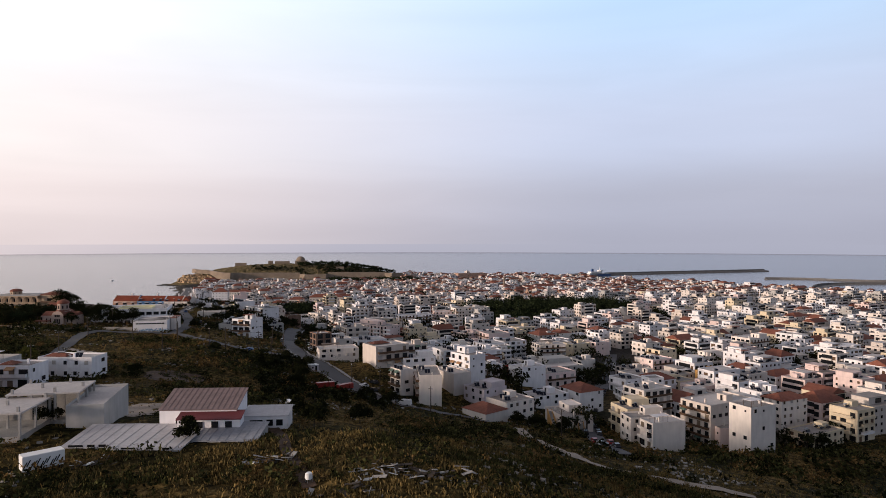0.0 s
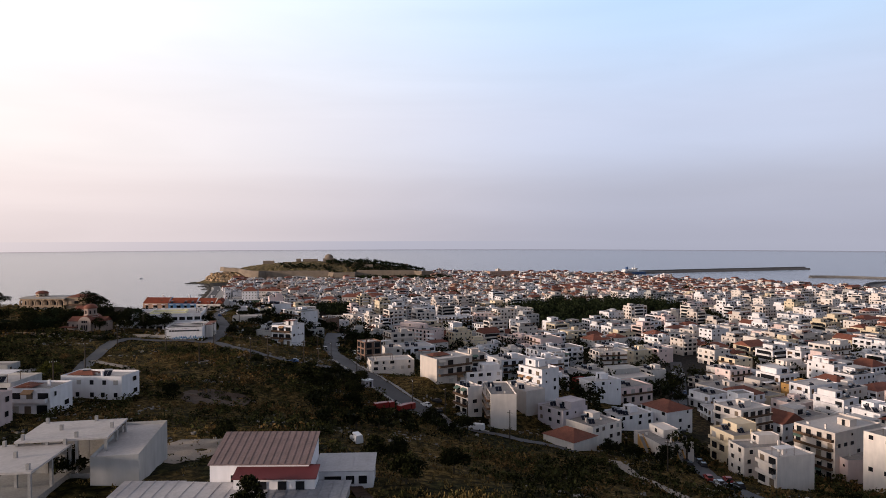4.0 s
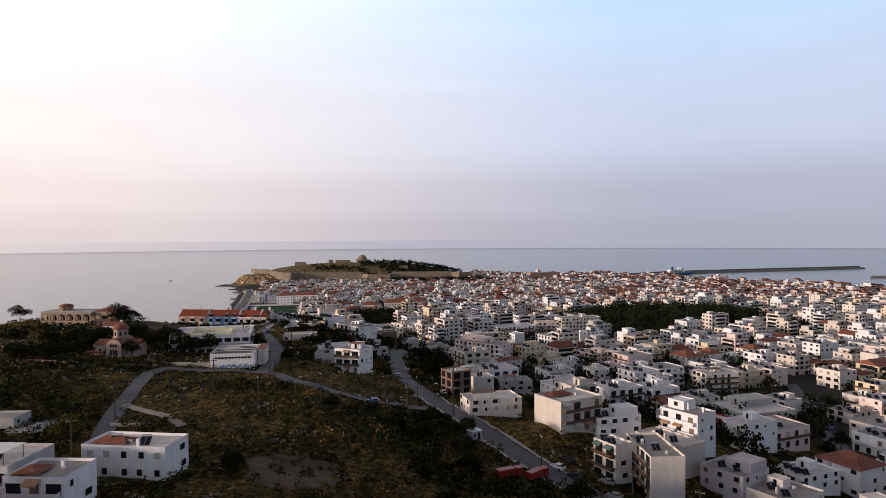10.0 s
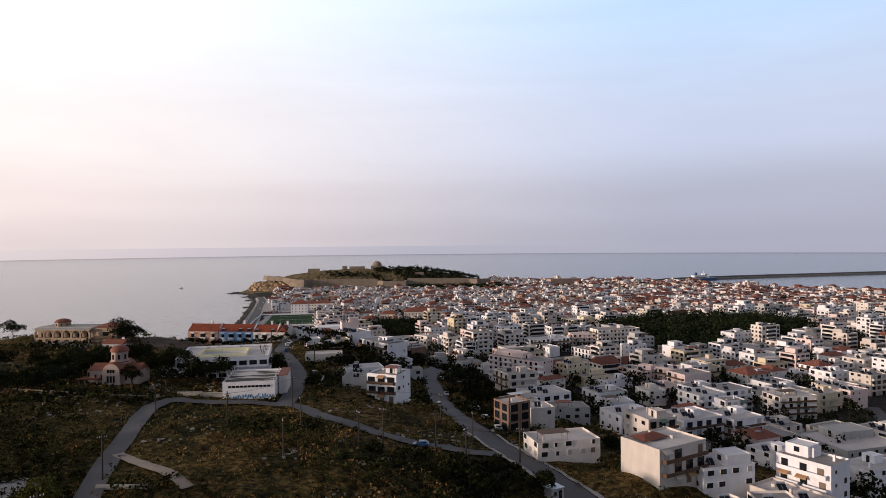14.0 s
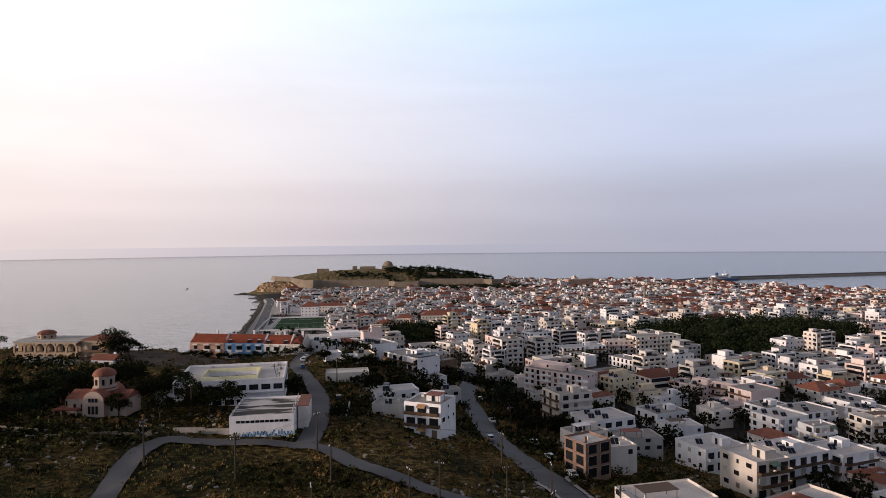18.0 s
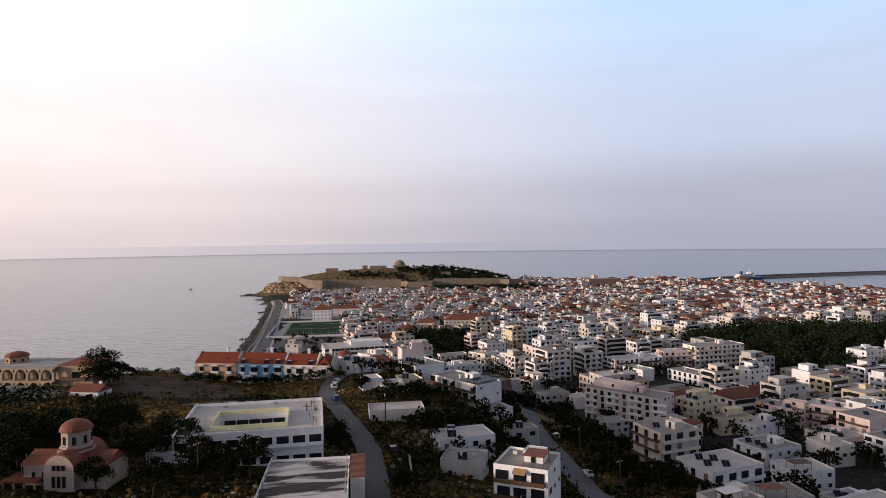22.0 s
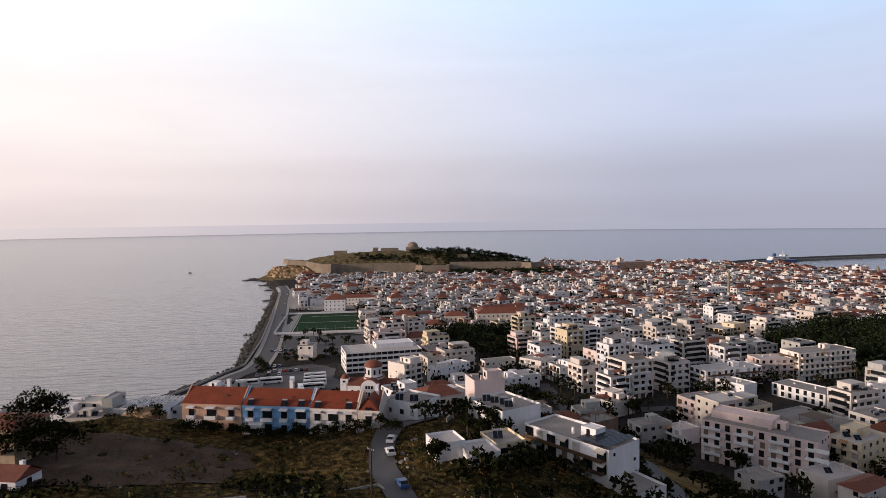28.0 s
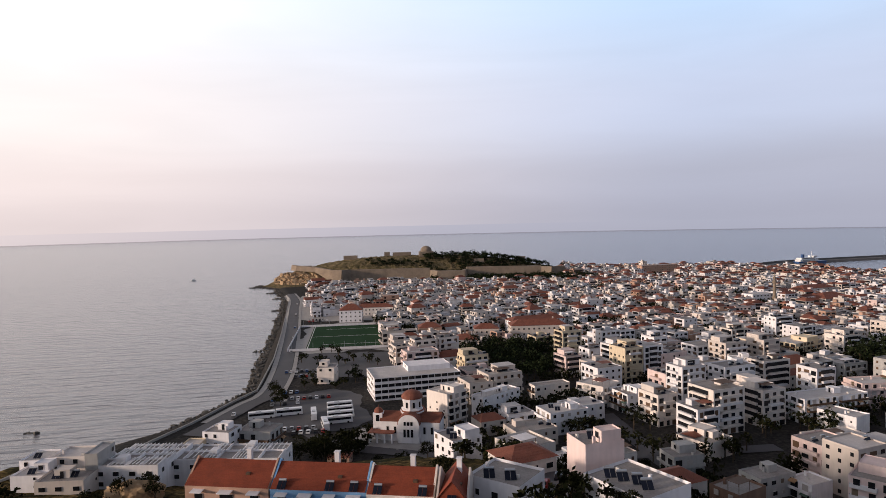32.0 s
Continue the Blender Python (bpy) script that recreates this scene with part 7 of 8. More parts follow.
def limb_tree(x, y, h, r, pine=False, label="", group="trees", lean=0.0, count=420, trunk_h=None):
    """A tree: a tapered forked trunk, and a crown of leaf sprays in uneven clumps."""
    kind = "pine_tree" if pine else "tree"
    z = gz(x, y)
    ob = base(kind, label or ("dark green pine tree on the dry hillside" if pine else "broad dark green tree beside the houses"), "tree", x, y, z, rng.uniform(0, 360), group)
    th = trunk_h or h * 0.3
    bm = bmesh.new()
    tops = []
    ring = [(0, 0, -0.4, 0.028 * h + 0.06), (0.02 * h, 0.01 * h, th * 0.55, 0.022 * h + 0.03), (0.03 * h, 0.03 * h, th, 0.017 * h + 0.02)]

    def tube(path, seg=7):
        prev = None
        for px, py, pz, pr in path:
            cur = [bm.verts.new((px + pr * math.cos(6.2832 * i / seg), py + pr * math.sin(6.2832 * i / seg), pz)) for i in range(seg)]
            if prev:
                for i in range(seg):
                    bm.faces.new((prev[i], prev[(i + 1) % seg], cur[(i + 1) % seg], cur[i]))
            prev = cur
        bm.faces.new(prev)
    tube(ring)
    part("trunk", bm, M_BARK, ob)
    k = 3
    for i in range(k):
        a = 6.2832 * (i + rng.random() * 0.6) / k
        ex, ey, ez = 0.6 * r * math.cos(a), 0.6 * r * math.sin(a), h * rng.uniform(0.4, 0.75)
        tops.append((ex, ey, ez, r * rng.uniform(0.5, 0.66)))
        bm = bmesh.new()
        tube([(0.03 * h, 0.03 * h, th * 0.9, 0.012 * h + 0.02), (ex * 0.5, ey * 0.5, (th + ez) / 2, 0.009 * h + 0.01), (ex, ey, ez, 0.004 * h + 0.01)], 5)
        part("limb", bm, M_BARK, ob)
    tops += [(0.03 * h, 0.03 * h, h * 0.78, r * 0.66), (-0.3 * r, 0.3 * r, h * 0.52, r * 0.66), (0.3 * r, -0.35 * r, h * 0.42, r * 0.66)]
    t = np.array(tops)
    c = leaves(t[:, 0], t[:, 1], t[:, 2], t[:, 3], t[:, 3] * (0.6 if pine else 0.8), count // len(tops), 0.034 * r + 0.14)
    me = bpy.data.meshes.new("crown")
    n = len(c)
    me.vertices.add(4 * n)
    me.vertices.foreach_set("co", c.reshape(-1).astype(np.float32))
    me.loops.add(4 * n)
    me.loops.foreach_set("vertex_index", np.arange(4 * n, dtype=np.int32))
    me.polygons.add(n)
    me.polygons.foreach_set("loop_start", np.arange(0, 4 * n, 4, dtype=np.int32))
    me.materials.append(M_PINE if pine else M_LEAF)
    me.update(calc_edges=True)
    me.validate()
    o = new("crown", me)
    o.parent = ob
    o["kind"] = "stuff"
    return ob


for x, y, h, r, pine in [(-66, 391, 10, 5.0, 1), (-84, 406, 10, 5.5, 0), (-60, 380, 9, 4.6, 0), (-33, 393, 8, 4.0, 0), (-56, 378, 8, 4.4, 0), (-51, 380, 9, 4.6, 0), (-67, 372, 7, 4, 0), (-70, 395, 9, 5, 0), (-21, 369, 5, 2.8, 0), (6, 379, 5, 3, 0), (-114, 400, 8, 4, 0), (-111, 484, 9.5, 6.5, 0), (-158, 490, 9, 5, 0), (-105, 461, 8.5, 6.2, 0), (-98.5, 462, 7.5, 5.4, 0),
                         (-24, 452, 6, 3, 0), (-4, 478, 6, 3.2, 0), (-72, 386, 8, 4.5, 0), (-96, 388, 8, 4.5, 0), (-104, 393, 7, 4.2, 0), (-60, 378, 6, 3.4, 0), (-78, 376, 6, 3.6, 0), (-128, 405, 7, 4, 0), 
                         (-8, 300, 3.5, 2.6, 0), (20, 296, 4.5, 3.4, 0), (27, 286, 5, 3.6, 0), (24, 274, 4.5, 3.6, 0), (45, 250, 5, 3.4, 0), (22, 262, 4.2, 3.4, 0), (14, 283, 3.8, 3, 0), (52, 240, 4.6, 3.4, 0), 
                         (60, 318, 6, 3.6, 0), (56, 330, 5.5, 3.4, 0), (92, 330, 6, 3.6, 0), (98, 292, 5, 3, 0), (58, 290, 4.6, 2.8, 0), (54, 398, 7, 4, 0), (60, 410, 7, 4, 0), (44, 408, 6, 3.6, 0), (40, 392, 5.5, 3.4, 0), (15, 410, 5, 3, 0), (10, 420, 5, 3.2, 0), (-6, 420, 4.6, 3, 0), (44, 436, 9, 3.2, 1), (70, 448, 8, 4, 0), (92, 440, 6, 3.6, 0),
                         (160, 300, 6, 3.6, 0), (166, 318, 6, 3.6, 0), (175, 310, 7, 4, 0), (100, 225, 5, 3.2, 0), (112, 228, 5, 3.4, 0), (96, 232, 4.4, 3, 0), (160, 226, 6, 3.4, 0), (196, 222, 7, 4, 0), (230, 224, 6, 3.6, 0), (212, 212, 6, 3.8, 0), (-60, 250, 4, 2.4, 0), (-70, 244, 4.4, 2.6, 0), (-30, 250, 4, 2.4, 0), (-34, 172, 4.5, 2.8, 0), (-6, 152, 4, 2.6, 0), (18, 158, 4.6, 3, 0), (16, 176, 4.6, 3, 0), (22, 186, 4.2, 3, 0), (-12, 196, 5, 3, 0), (-30, 200, 4.6, 2.8, 0), (30, 172, 4, 3, 0),
                         (-12, 520, 6, 3.4, 0), (2, 520, 6, 3.4, 0), (12, 500, 6, 3.4, 0), (30, 520, 7, 4, 0), (40, 540, 7, 4, 0), (26, 556, 8, 4, 0), (-2, 560, 6, 3.6, 0), (-30, 520, 5, 3, 0), (-40, 590, 6, 3.6, 0), (-30, 596, 6, 3.6, 0), (-66, 594, 12, 4.6, 0), (-60, 597, 13, 5.2, 0), (-54, 595, 13, 5, 0), (-50, 600, 12, 4.8, 0), (-57, 589, 12, 4.6, 0), (-20, 606, 6, 3.6, 0), (-80, 700, 8, 4.6, 0), (-82, 712, 7, 4, 0), (-78, 690, 7, 4, 0), (-40, 735, 9, 4, 1)]:
    FOOTPRINTS.append((x, y, 0.3 * r))
    limb_tree(x, y, h, r, bool(pine), count=1900 if y < 500 else 1100)

M_LIGHTLEAF = mat("light_foliage", (0.085, 0.085, 0.022), 0.8, spec=0.03, vary=0.4, scale=0.3, fine=2, island=0.4, bump=0)
pale = limb_tree(-68.5, 277.6, 4.6, 3.6, False, "round yellow-green tree beside the white villa", count=1900)
for o in pale.children:
    if o.name.startswith("crown"):
        o.data.materials[0] = M_LIGHTLEAF

# the outcrop and the gardens beside the terraced row
def outcrop(x, y, sx, sy, h):
    r = random.Random(5)
    bm = bmesh.new()
    bmesh.ops.create_icosphere(bm, subdivisions=4, radius=1.0)
    for v in bm.verts:
        n = noise.noise(v.co * 1.7) * 0.35 + noise.noise(v.co * 5.0) * 0.16 + r.uniform(-0.03, 0.03)
        v.co = Vector((v.co.x * sx, v.co.y * sy, v.co.z * h)) * (1 + n)
    ob = base("rock_outcrop", "weathered ochre rock outcrop with dry scrub on top", "rock", x, y, gz(x, y), -20)
    part("rock", bm, M_CLIFF, ob)


outcrop(-97.5, 523, 6.5, 4.5, 4.2)
patch("yard", "pale concrete yard beside the terraced row", M_CONCRETE, -88.5, 510, 4.5, 9, -19, 0.12, 9, 3)
gd = random.Random(77)
for i in range(16):
    k = i / 15
    x, y = -82 + 52 * k + gd.uniform(-1.2, 1.2), 493.5 - 17.5 * k + gd.uniform(-1.5, 1.0)
    limb_tree(x, y, gd.uniform(2.2, 4.2), gd.uniform(1.6, 2.6), False, "dark garden shrub in front of the terraced row", "shrubs before the terraced row", count=650, trunk_h=0.4)
for x, y in ((-100, 521), (-96, 525), (-93, 520), (-103, 516), (-106, 520)):
    limb_tree(x, y, 5.4 if x > -101 else 2.4, 2.4, False, "dry dark shrub on the rock outcrop", "shrubs on the outcrop", count=600, trunk_h=1.0)

# the wood round the church
gr = random.Random(31)
for i in range(27):
    x, y = gr.uniform(-106, -62), gr.uniform(390, 413)
    if i > 18:
        x, y = gr.uniform(-122, -94), gr.uniform(368, 394)
    if min(math.hypot(x - a, y - b) - c for a, b, c in ((-83, 381, 9), (-129, 474, 20), (-51, 400, 22))) < 3:
        continue
    limb_tree(x, y, gr.uniform(4.5, 7.5), gr.uniform(3.2, 5.2), gr.random() < 0.35, "dark green tree in the wood round the church", "trees round the church", count=1400)


def far_trees(name, label, pts, pine):
    P = np.array(pts)
    z = relief(P[:, 0], P[:, 1])
    h, r = P[:, 2], P[:, 3]
    out = []
    for dx, dy, dz, k in ((0, 0, 0.72, 0.8), (0.5, 0.2, 0.55, 0.62), (-0.45, 0.35, 0.58, 0.6), (0.05, -0.55, 0.5, 0.62)):
        out.append(leaves(P[:, 0] + dx * r, P[:, 1] + dy * r, z + dz * h, k * r, 0.30 * h, 17, 0.115 * r + 0.33))
    rows = [(x, y, gz(x, y) - 0.3, 0.4, 0.4, hh * 0.6 + 0.3, rng.random(), 0, 0) for x, y, hh, rr in pts]
    quads_object(name, label, "trees", [(np.concatenate(out), 0)], [M_PINE if pine else M_LEAF])
    boxes_object("trunks", "thin brown trunks under the tree crowns", "tree trunks", rows, [M_BARK])


town_pts = []
for gx, gy in GREENS:
    for i in range(rng.randrange(3, 7)):
        town_pts.append((gx + rng.uniform(-8, 8), gy + rng.uniform(-8, 8), rng.uniform(5, 10), rng.uniform(2.6, 4.4)))
for i in range(520):
    x, y = rng.uniform(-22, 70), rng.uniform(388, 640)
    if free_of(x, y, -1.5, np.array(FOOTPRINTS)) and road_gap(np.array([x]), np.array([y]))[0] > 2.2 and not (math.hypot(x - 58, y - 470) < 20 and rng.random() < 0.7):
        town_pts.append((x, y, rng.uniform(2.5, 6.5), rng.uniform(1.6, 3.6)))
for i in range(80):
    x, y = rng.uniform(8, 52), rng.uniform(225, 305)
    if free_of(x, y, 0.5, np.array(FOOTPRINTS)) and road_gap(np.array([x]), np.array([y]))[0] > 5.5 and math.hypot(x - 36, y - 263) > 8 and x < 56 - 0.45 * (y - 225):
        town_pts.append((x, y, rng.uniform(1.8, 4.2), rng.uniform(1.5, 3.2)))
for i in range(60):
    x, y = rng.uniform(-82, -14), rng.uniform(716, 815)
    if free_of(x, y, 0.5, np.array(FOOTPRINTS)) and road_gap(np.array([x]), np.array([y]))[0] > 2.5 and not 742 < y < 766:
        town_pts.append((x, y, rng.uniform(3, 6.5), rng.uniform(1.8, 3.4)))
for i in range(26):
    town_pts.append((rng.uniform(-62, -36), rng.uniform(612, 634), rng.uniform(3.5, 7), rng.uniform(2.2, 3.8)))
for i in range(40):
    y = rng.uniform(820, 1200)
    town_pts.append((rng.uniform(2, 16) - 0.02 * (y - 820), y, rng.uniform(4, 8), rng.uniform(2.2, 3.8)))
far_trees("town_trees", "dark garden trees scattered between the town houses", town_pts, False)
park_pts = []
for i in range(900):
    a, b = rng.uniform(225, 425), rng.uniform(598, 718)
    if ((a - 325) / 98) ** 2 + ((b - 658) / 58) ** 2 < 1:
        park_pts.append((a, b, rng.uniform(7, 20), rng.uniform(3.0, 6.5)))
for i in range(160):
    a, b = rng.uniform(224, 292), rng.uniform(550, 634)
    if ((a - 258) / 34) ** 2 + ((b - 592) / 42) ** 2 < 1:
        park_pts.append((a, b, rng.uniform(7, 13), rng.uniform(3.5, 5.5)))
for i in range(230):
    a, b = rng.uniform(18, 92), rng.uniform(704, 806)
    if ((a - 55) / 36) ** 2 + ((b - 755) / 50) ** 2 < 1:
        park_pts.append((a, b, rng.uniform(6, 12), rng.uniform(3, 5)))
far_trees("park_trees", "dense dark green park trees in the town", park_pts, True)
fort_pts = []
for i in range(900):
    a = rng.uniform(100, 305)
    b = rng.uniform(1268, 1430) - 0.16 * (a - 60)
    if lattice_noise(np.array([a]), np.array([b]), 30, 5)[0] > 0.22 + 0.3 * (a < 150) + 0.3 * (a < 190 and b > 1380):
        fort_pts.append((a, b, rng.uniform(5, 10), rng.uniform(3, 5)))
for i in range(330):
    a = rng.uniform(150, 325)
    fort_pts.append((a, rng.uniform(1244, 1296) - 0.16 * (a - 60), rng.uniform(6, 13), rng.uniform(3, 5.5)))
for i in range(70):
    a = rng.uniform(10, 110)
    fort_pts.append((a, rng.uniform(1345, 1365) - 0.16 * (a - 60), rng.uniform(3, 6), rng.uniform(2, 4)))
for i in range(50):
    a = rng.uniform(-30, 130)
    fort_pts.append((a, rng.uniform(1262, 1300) - 0.16 * (a - 60), rng.uniform(3, 6), rng.uniform(2, 3.5)))
far_trees("fortress_pines", "dark pines over the fortress hill and walls", fort_pts, True)


# ---- vehicles ----
CAR_PAINT = {"white": mat("white_car_paint", (0.72, 0.72, 0.74), 0.3, vary=0.03, bump=0), "silver": mat("silver_car_paint", (0.38, 0.39, 0.41), 0.3, 0.4, vary=0.03, bump=0), "dark": mat("dark_car_paint", (0.025, 0.028, 0.035), 0.25, vary=0.03, bump=0), "red": mat("red_car_paint", (0.26, 0.025, 0.02), 0.35, vary=0.05, bump=0), "blue": mat("blue_car_paint", (0.04, 0.09, 0.22), 0.3, vary=0.03, bump=0)}
WHEEL = finish((lambda b: (bmesh.ops.create_cone(b, cap_ends=True, segments=14, radius1=0.31, radius2=0.31, depth=0.2, matrix=Matrix.Rotation(radians(90), 4, "X")), b)[1])(bmesh.new()), "wheel", M_RUBBER)


def profile_mesh(name, prof, width, material, inset=0.0, belt=0.0):
    """A side outline in x and z drawn out to width; above the belt it leans in."""
    bm = bmesh.new()
    sides = []
    for s in (-1, 1):
        sides.append([bm.verts.new((x, s * (width / 2 - (inset if z > belt else 0.0)), z)) for x, z in prof])
    n = len(prof)
    bm.faces.new(sides[0][::-1])
    bm.faces.new(sides[1])
    for i in range(n):
        bm.faces.new((sides[0][i], sides[0][(i + 1) % n], sides[1][(i + 1) % n], sides[1][i]))
    bmesh.ops.recalc_face_normals(bm, faces=bm.faces)
    return finish(bm, name, material)


def slab(p, q, thick, name, material):
    bm = bmesh.new()
    box(bm, 0, 0, 0, p, q, thick)
    return finish(bm, name, material)


def make_car(color, label, van=False):
    ob = base("van" if van else "car", label, "van" if van else "car", 0, 0, 0, 0)
    L = 4.8 if van else 4.1
    if van:
        prof = [(-2.4, 0.35), (2.4, 0.35), (2.4, 1.0), (1.75, 1.2), (1.1, 2.1), (-2.35, 2.15), (-2.4, 1.2)]
    else:
        prof = [(-2.05, 0.3), (2.05, 0.3), (2.1, 0.55), (2.0, 0.78), (1.05, 0.92), (0.4, 1.42), (-1.2, 1.46), (-1.85, 0.98), (-2.1, 0.9)]
    o = new("body", profile_mesh("body", prof, 1.75, CAR_PAINT[color], 0.16, 0.95 if not van else 1.3))
    o.parent = ob
    g = M_GLASS
    if van:
        place("windscreen", slab(1.05, 1.45, 0.04, "windscreen", g), o, Matrix.Translation((1.46, 0, 1.66)) @ Matrix.Rotation(radians(54), 4, "Y"))
        for s in (-1, 1):
            place("side_window", slab(1.0, 0.04, 0.55, "side_window", g), o, Matrix.Translation((0.7, s * 0.79, 1.35)))
    else:
        place("windscreen", slab(0.72, 1.3, 0.04, "windscreen", g), o, Matrix.Translation((0.74, 0, 1.17)) @ Matrix.Rotation(radians(37), 4, "Y"))
        place("rear_window", slab(0.7, 1.3, 0.04, "rear_window", g), o, Matrix.Translation((-1.55, 0, 1.22)) @ Matrix.Rotation(radians(-36), 4, "Y"))
        for s in (-1, 1):
            place("side_window", slab(1.9, 0.04, 0.36, "side_window", g), o, Matrix.Translation((-0.35, s * 0.72, 0.99)))
    for sx in (-1.3, 1.3):
        for s in (-1, 1):
            place("wheel", WHEEL, ob, Matrix.Translation((sx, s * 0.8, 0.31)))
    return ob


CARS = {c: make_car(c, "%s small car parked on the asphalt" % w) for c, w in (("white", "white"), ("silver", "silver grey"), ("dark", "dark grey"), ("red", "red"), ("blue", "blue"))}
VAN = make_car("white", "white delivery van parked beside the road", True)
USED = set()


def park(kind, x, y, rot, lift=0.14):
    """Sets a vehicle down; rot is the way its nose points, from +x."""
    ob = VAN if kind == "van" else CARS[kind]
    m = pose(x, y, gz(x, y) + lift, 0, 0, rot)
    if kind not in USED:
        USED.add(kind)
        ob.matrix_basis = m
    else:
        copy_thing(ob, m)
    return ob


def some():
    return rng.choice(("white", "white", "silver", "silver", "dark", "dark", "red", "blue"))


for kind, x, y, r in (("van", 59, 248, 140), ("white", 48, 270.5, 118), ("dark", 50.6, 265.6, 118), ("silver", 56.6, 256.6, 135), ("dark", 52.5, 274, 118), ("silver", 58.5, 264, 125), ("dark", -20.3, 396, 90), ("dark", -37.5, 424, 100), ("blue", -32, 443, 97), ("white", -31, 470, 70), ("van", -26, 193, 70), ("blue", 5, 312.2, 165), ("van", 16, 205, 100), ("white", -32.2, 462, 95), ("red", -13, 498, 62), ("silver", 34, 356, 90), ("white", 33.5, 340, 92), ("silver", 36, 374, 90), ("white", 31, 402, 85), ("white", 37, 440, 80), ("silver", 22, 372, 90), ("dark", -8.0, 503, 66), ("white", -16.5, 488, 40)):
    park(kind, x, y, r)
# both kerbs of the street at the hill foot
q = line_points(ROADS["road_street"][1], 5.6)
for i in range(2, len(q) - 8):
    d = q[i + 1] - q[i]
    a = math.atan2(d[1], d[0])
    for s in (-1, 1):
        if rng.random() < 0.5:
            park(some(), q[i][0] - s * 2.6 * math.sin(a), q[i][1] + s * 2.6 * math.cos(a), math.degrees(a))
# rows of the sea-side car park
for y0, x0, n in ((700, -82, 10), (692, -82, 6), (652, -80, 7), (646, -76, 7), (713, -80, 6)):
    for i in range(n):
        if rng.random() < 0.8:
            park(some(), x0 + i * 3.0, y0 + rng.uniform(-0.4, 0.4), 90 + rng.uniform(-6, 6), 0.2)
for y0 in (626, 638, 645):
    for i in range(6):
        park(some(), 92 + i * 3.0, y0, 90 + rng.uniform(-5, 5), 0.2)
for y0, x0, n in ((748, -76, 9), (760, -76, 9), (955, -72, 7), (962, -72, 6)):
    for i in range(n):
        if rng.random() < 0.75:
            park(some(), x0 + i * 3.0, y0 + rng.uniform(-0.4, 0.4), 90 + rng.uniform(-6, 6), 0.22)
for t in (0.05, 0.12, 0.2, 0.31, 0.42, 0.5, 0.64, 0.8):
    q = line_points(ROADS["road_coast"][1], 4.0)
    i = int(t * (len(q) - 2))
    park(some(), q[i][0] + 2.2, q[i][1], 92, 0.2)


def make_bus():
    ob = base("bus", "long white coach with dark window bands", "bus", 0, 0, 0, 0, "parked coaches")
    prof = [(-6, 0.35), (5.9, 0.35), (6.0, 1.2), (5.75, 3.1), (5.4, 3.3), (-5.8, 3.3), (-6, 3.0)]
    o = new("body", profile_mesh("body", prof, 2.5, CAR_PAINT["white"], 0.06, 2.9))
    o.parent = ob
    for s in (-1, 1):
        place("side_window", slab(10.8, 0.05, 1.0, "side_window", M_GLASS), o, Matrix.Translation((-0.2, s * 1.25, 1.7)))
    place("windscreen", slab(0.05, 2.3, 1.5, "windscreen", M_GLASS), o, Matrix.Translation((5.93, 0, 1.4)) @ Matrix.Rotation(radians(-7), 4, "Y"))
    place("roof_unit", slab(2.4, 1.6, 0.25, "roof_unit", CAR_PAINT["silver"]), ob, Matrix.Translation((-1.5, 0, 3.28)))
    for sx in (-3.6, 3.9):
        for s in (-1, 1):
            place("wheel", WHEEL, ob, Matrix.Translation((sx, s * 1.1, 0.48)) @ Matrix.Scale(1.55, 4))
    return ob


bus = make_bus()
for i, (x, y, r) in enumerate(((-73, 674, 4), (-85, 672, 5), (-62, 668, 92), (-50, 679, 4), (-50, 671.5, 4), (-50, 664, 4), (-51, 656.5, 4), (-57, 652, 96))):
    m = pose(x, y, gz(x, y) + 0.2, 0, 0, r)
    if i == 0:
        bus.matrix_basis = m
    else:
        copy_thing(bus, m)


def make_truck(x, y, r):
    ob = base("truck", "red lorry with a boxed cargo bed", "truck", x, y, gz(x, y) + 0.2, r, "red lorries in the scrub")
    for n, bx, sx, z0, h, mm in (("cargo_bed", -1.0, 4.6, 0.8, 1.7, "red"), ("cab", 2.5, 1.7, 0.5, 1.9, "red"), ("chassis", 0, 6.2, 0.45, 0.3, "dark")):
        bm = bmesh.new()
        box(bm, bx, 0, z0, sx, 2.1 if n != "chassis" else 1.2, h)
        bmesh.ops.bevel(bm, geom=bm.edges, offset=0.08, segments=1, affect="EDGES")
        part(n, bm, CAR_PAINT[mm], ob)
    place("windscreen", slab(0.05, 1.8, 0.8, "windscreen", M_GLASS), ob, Matrix.Translation((3.36, 0, 1.4)))
    for sx in (-2.0, 2.4):
        for s in (-1, 1):
            place("wheel", WHEEL, ob, Matrix.Translation((sx, s * 0.9, 0.42)) @ Matrix.Scale(1.4, 4))


make_truck(32, 262, 12)
make_truck(39.5, 263, 30)


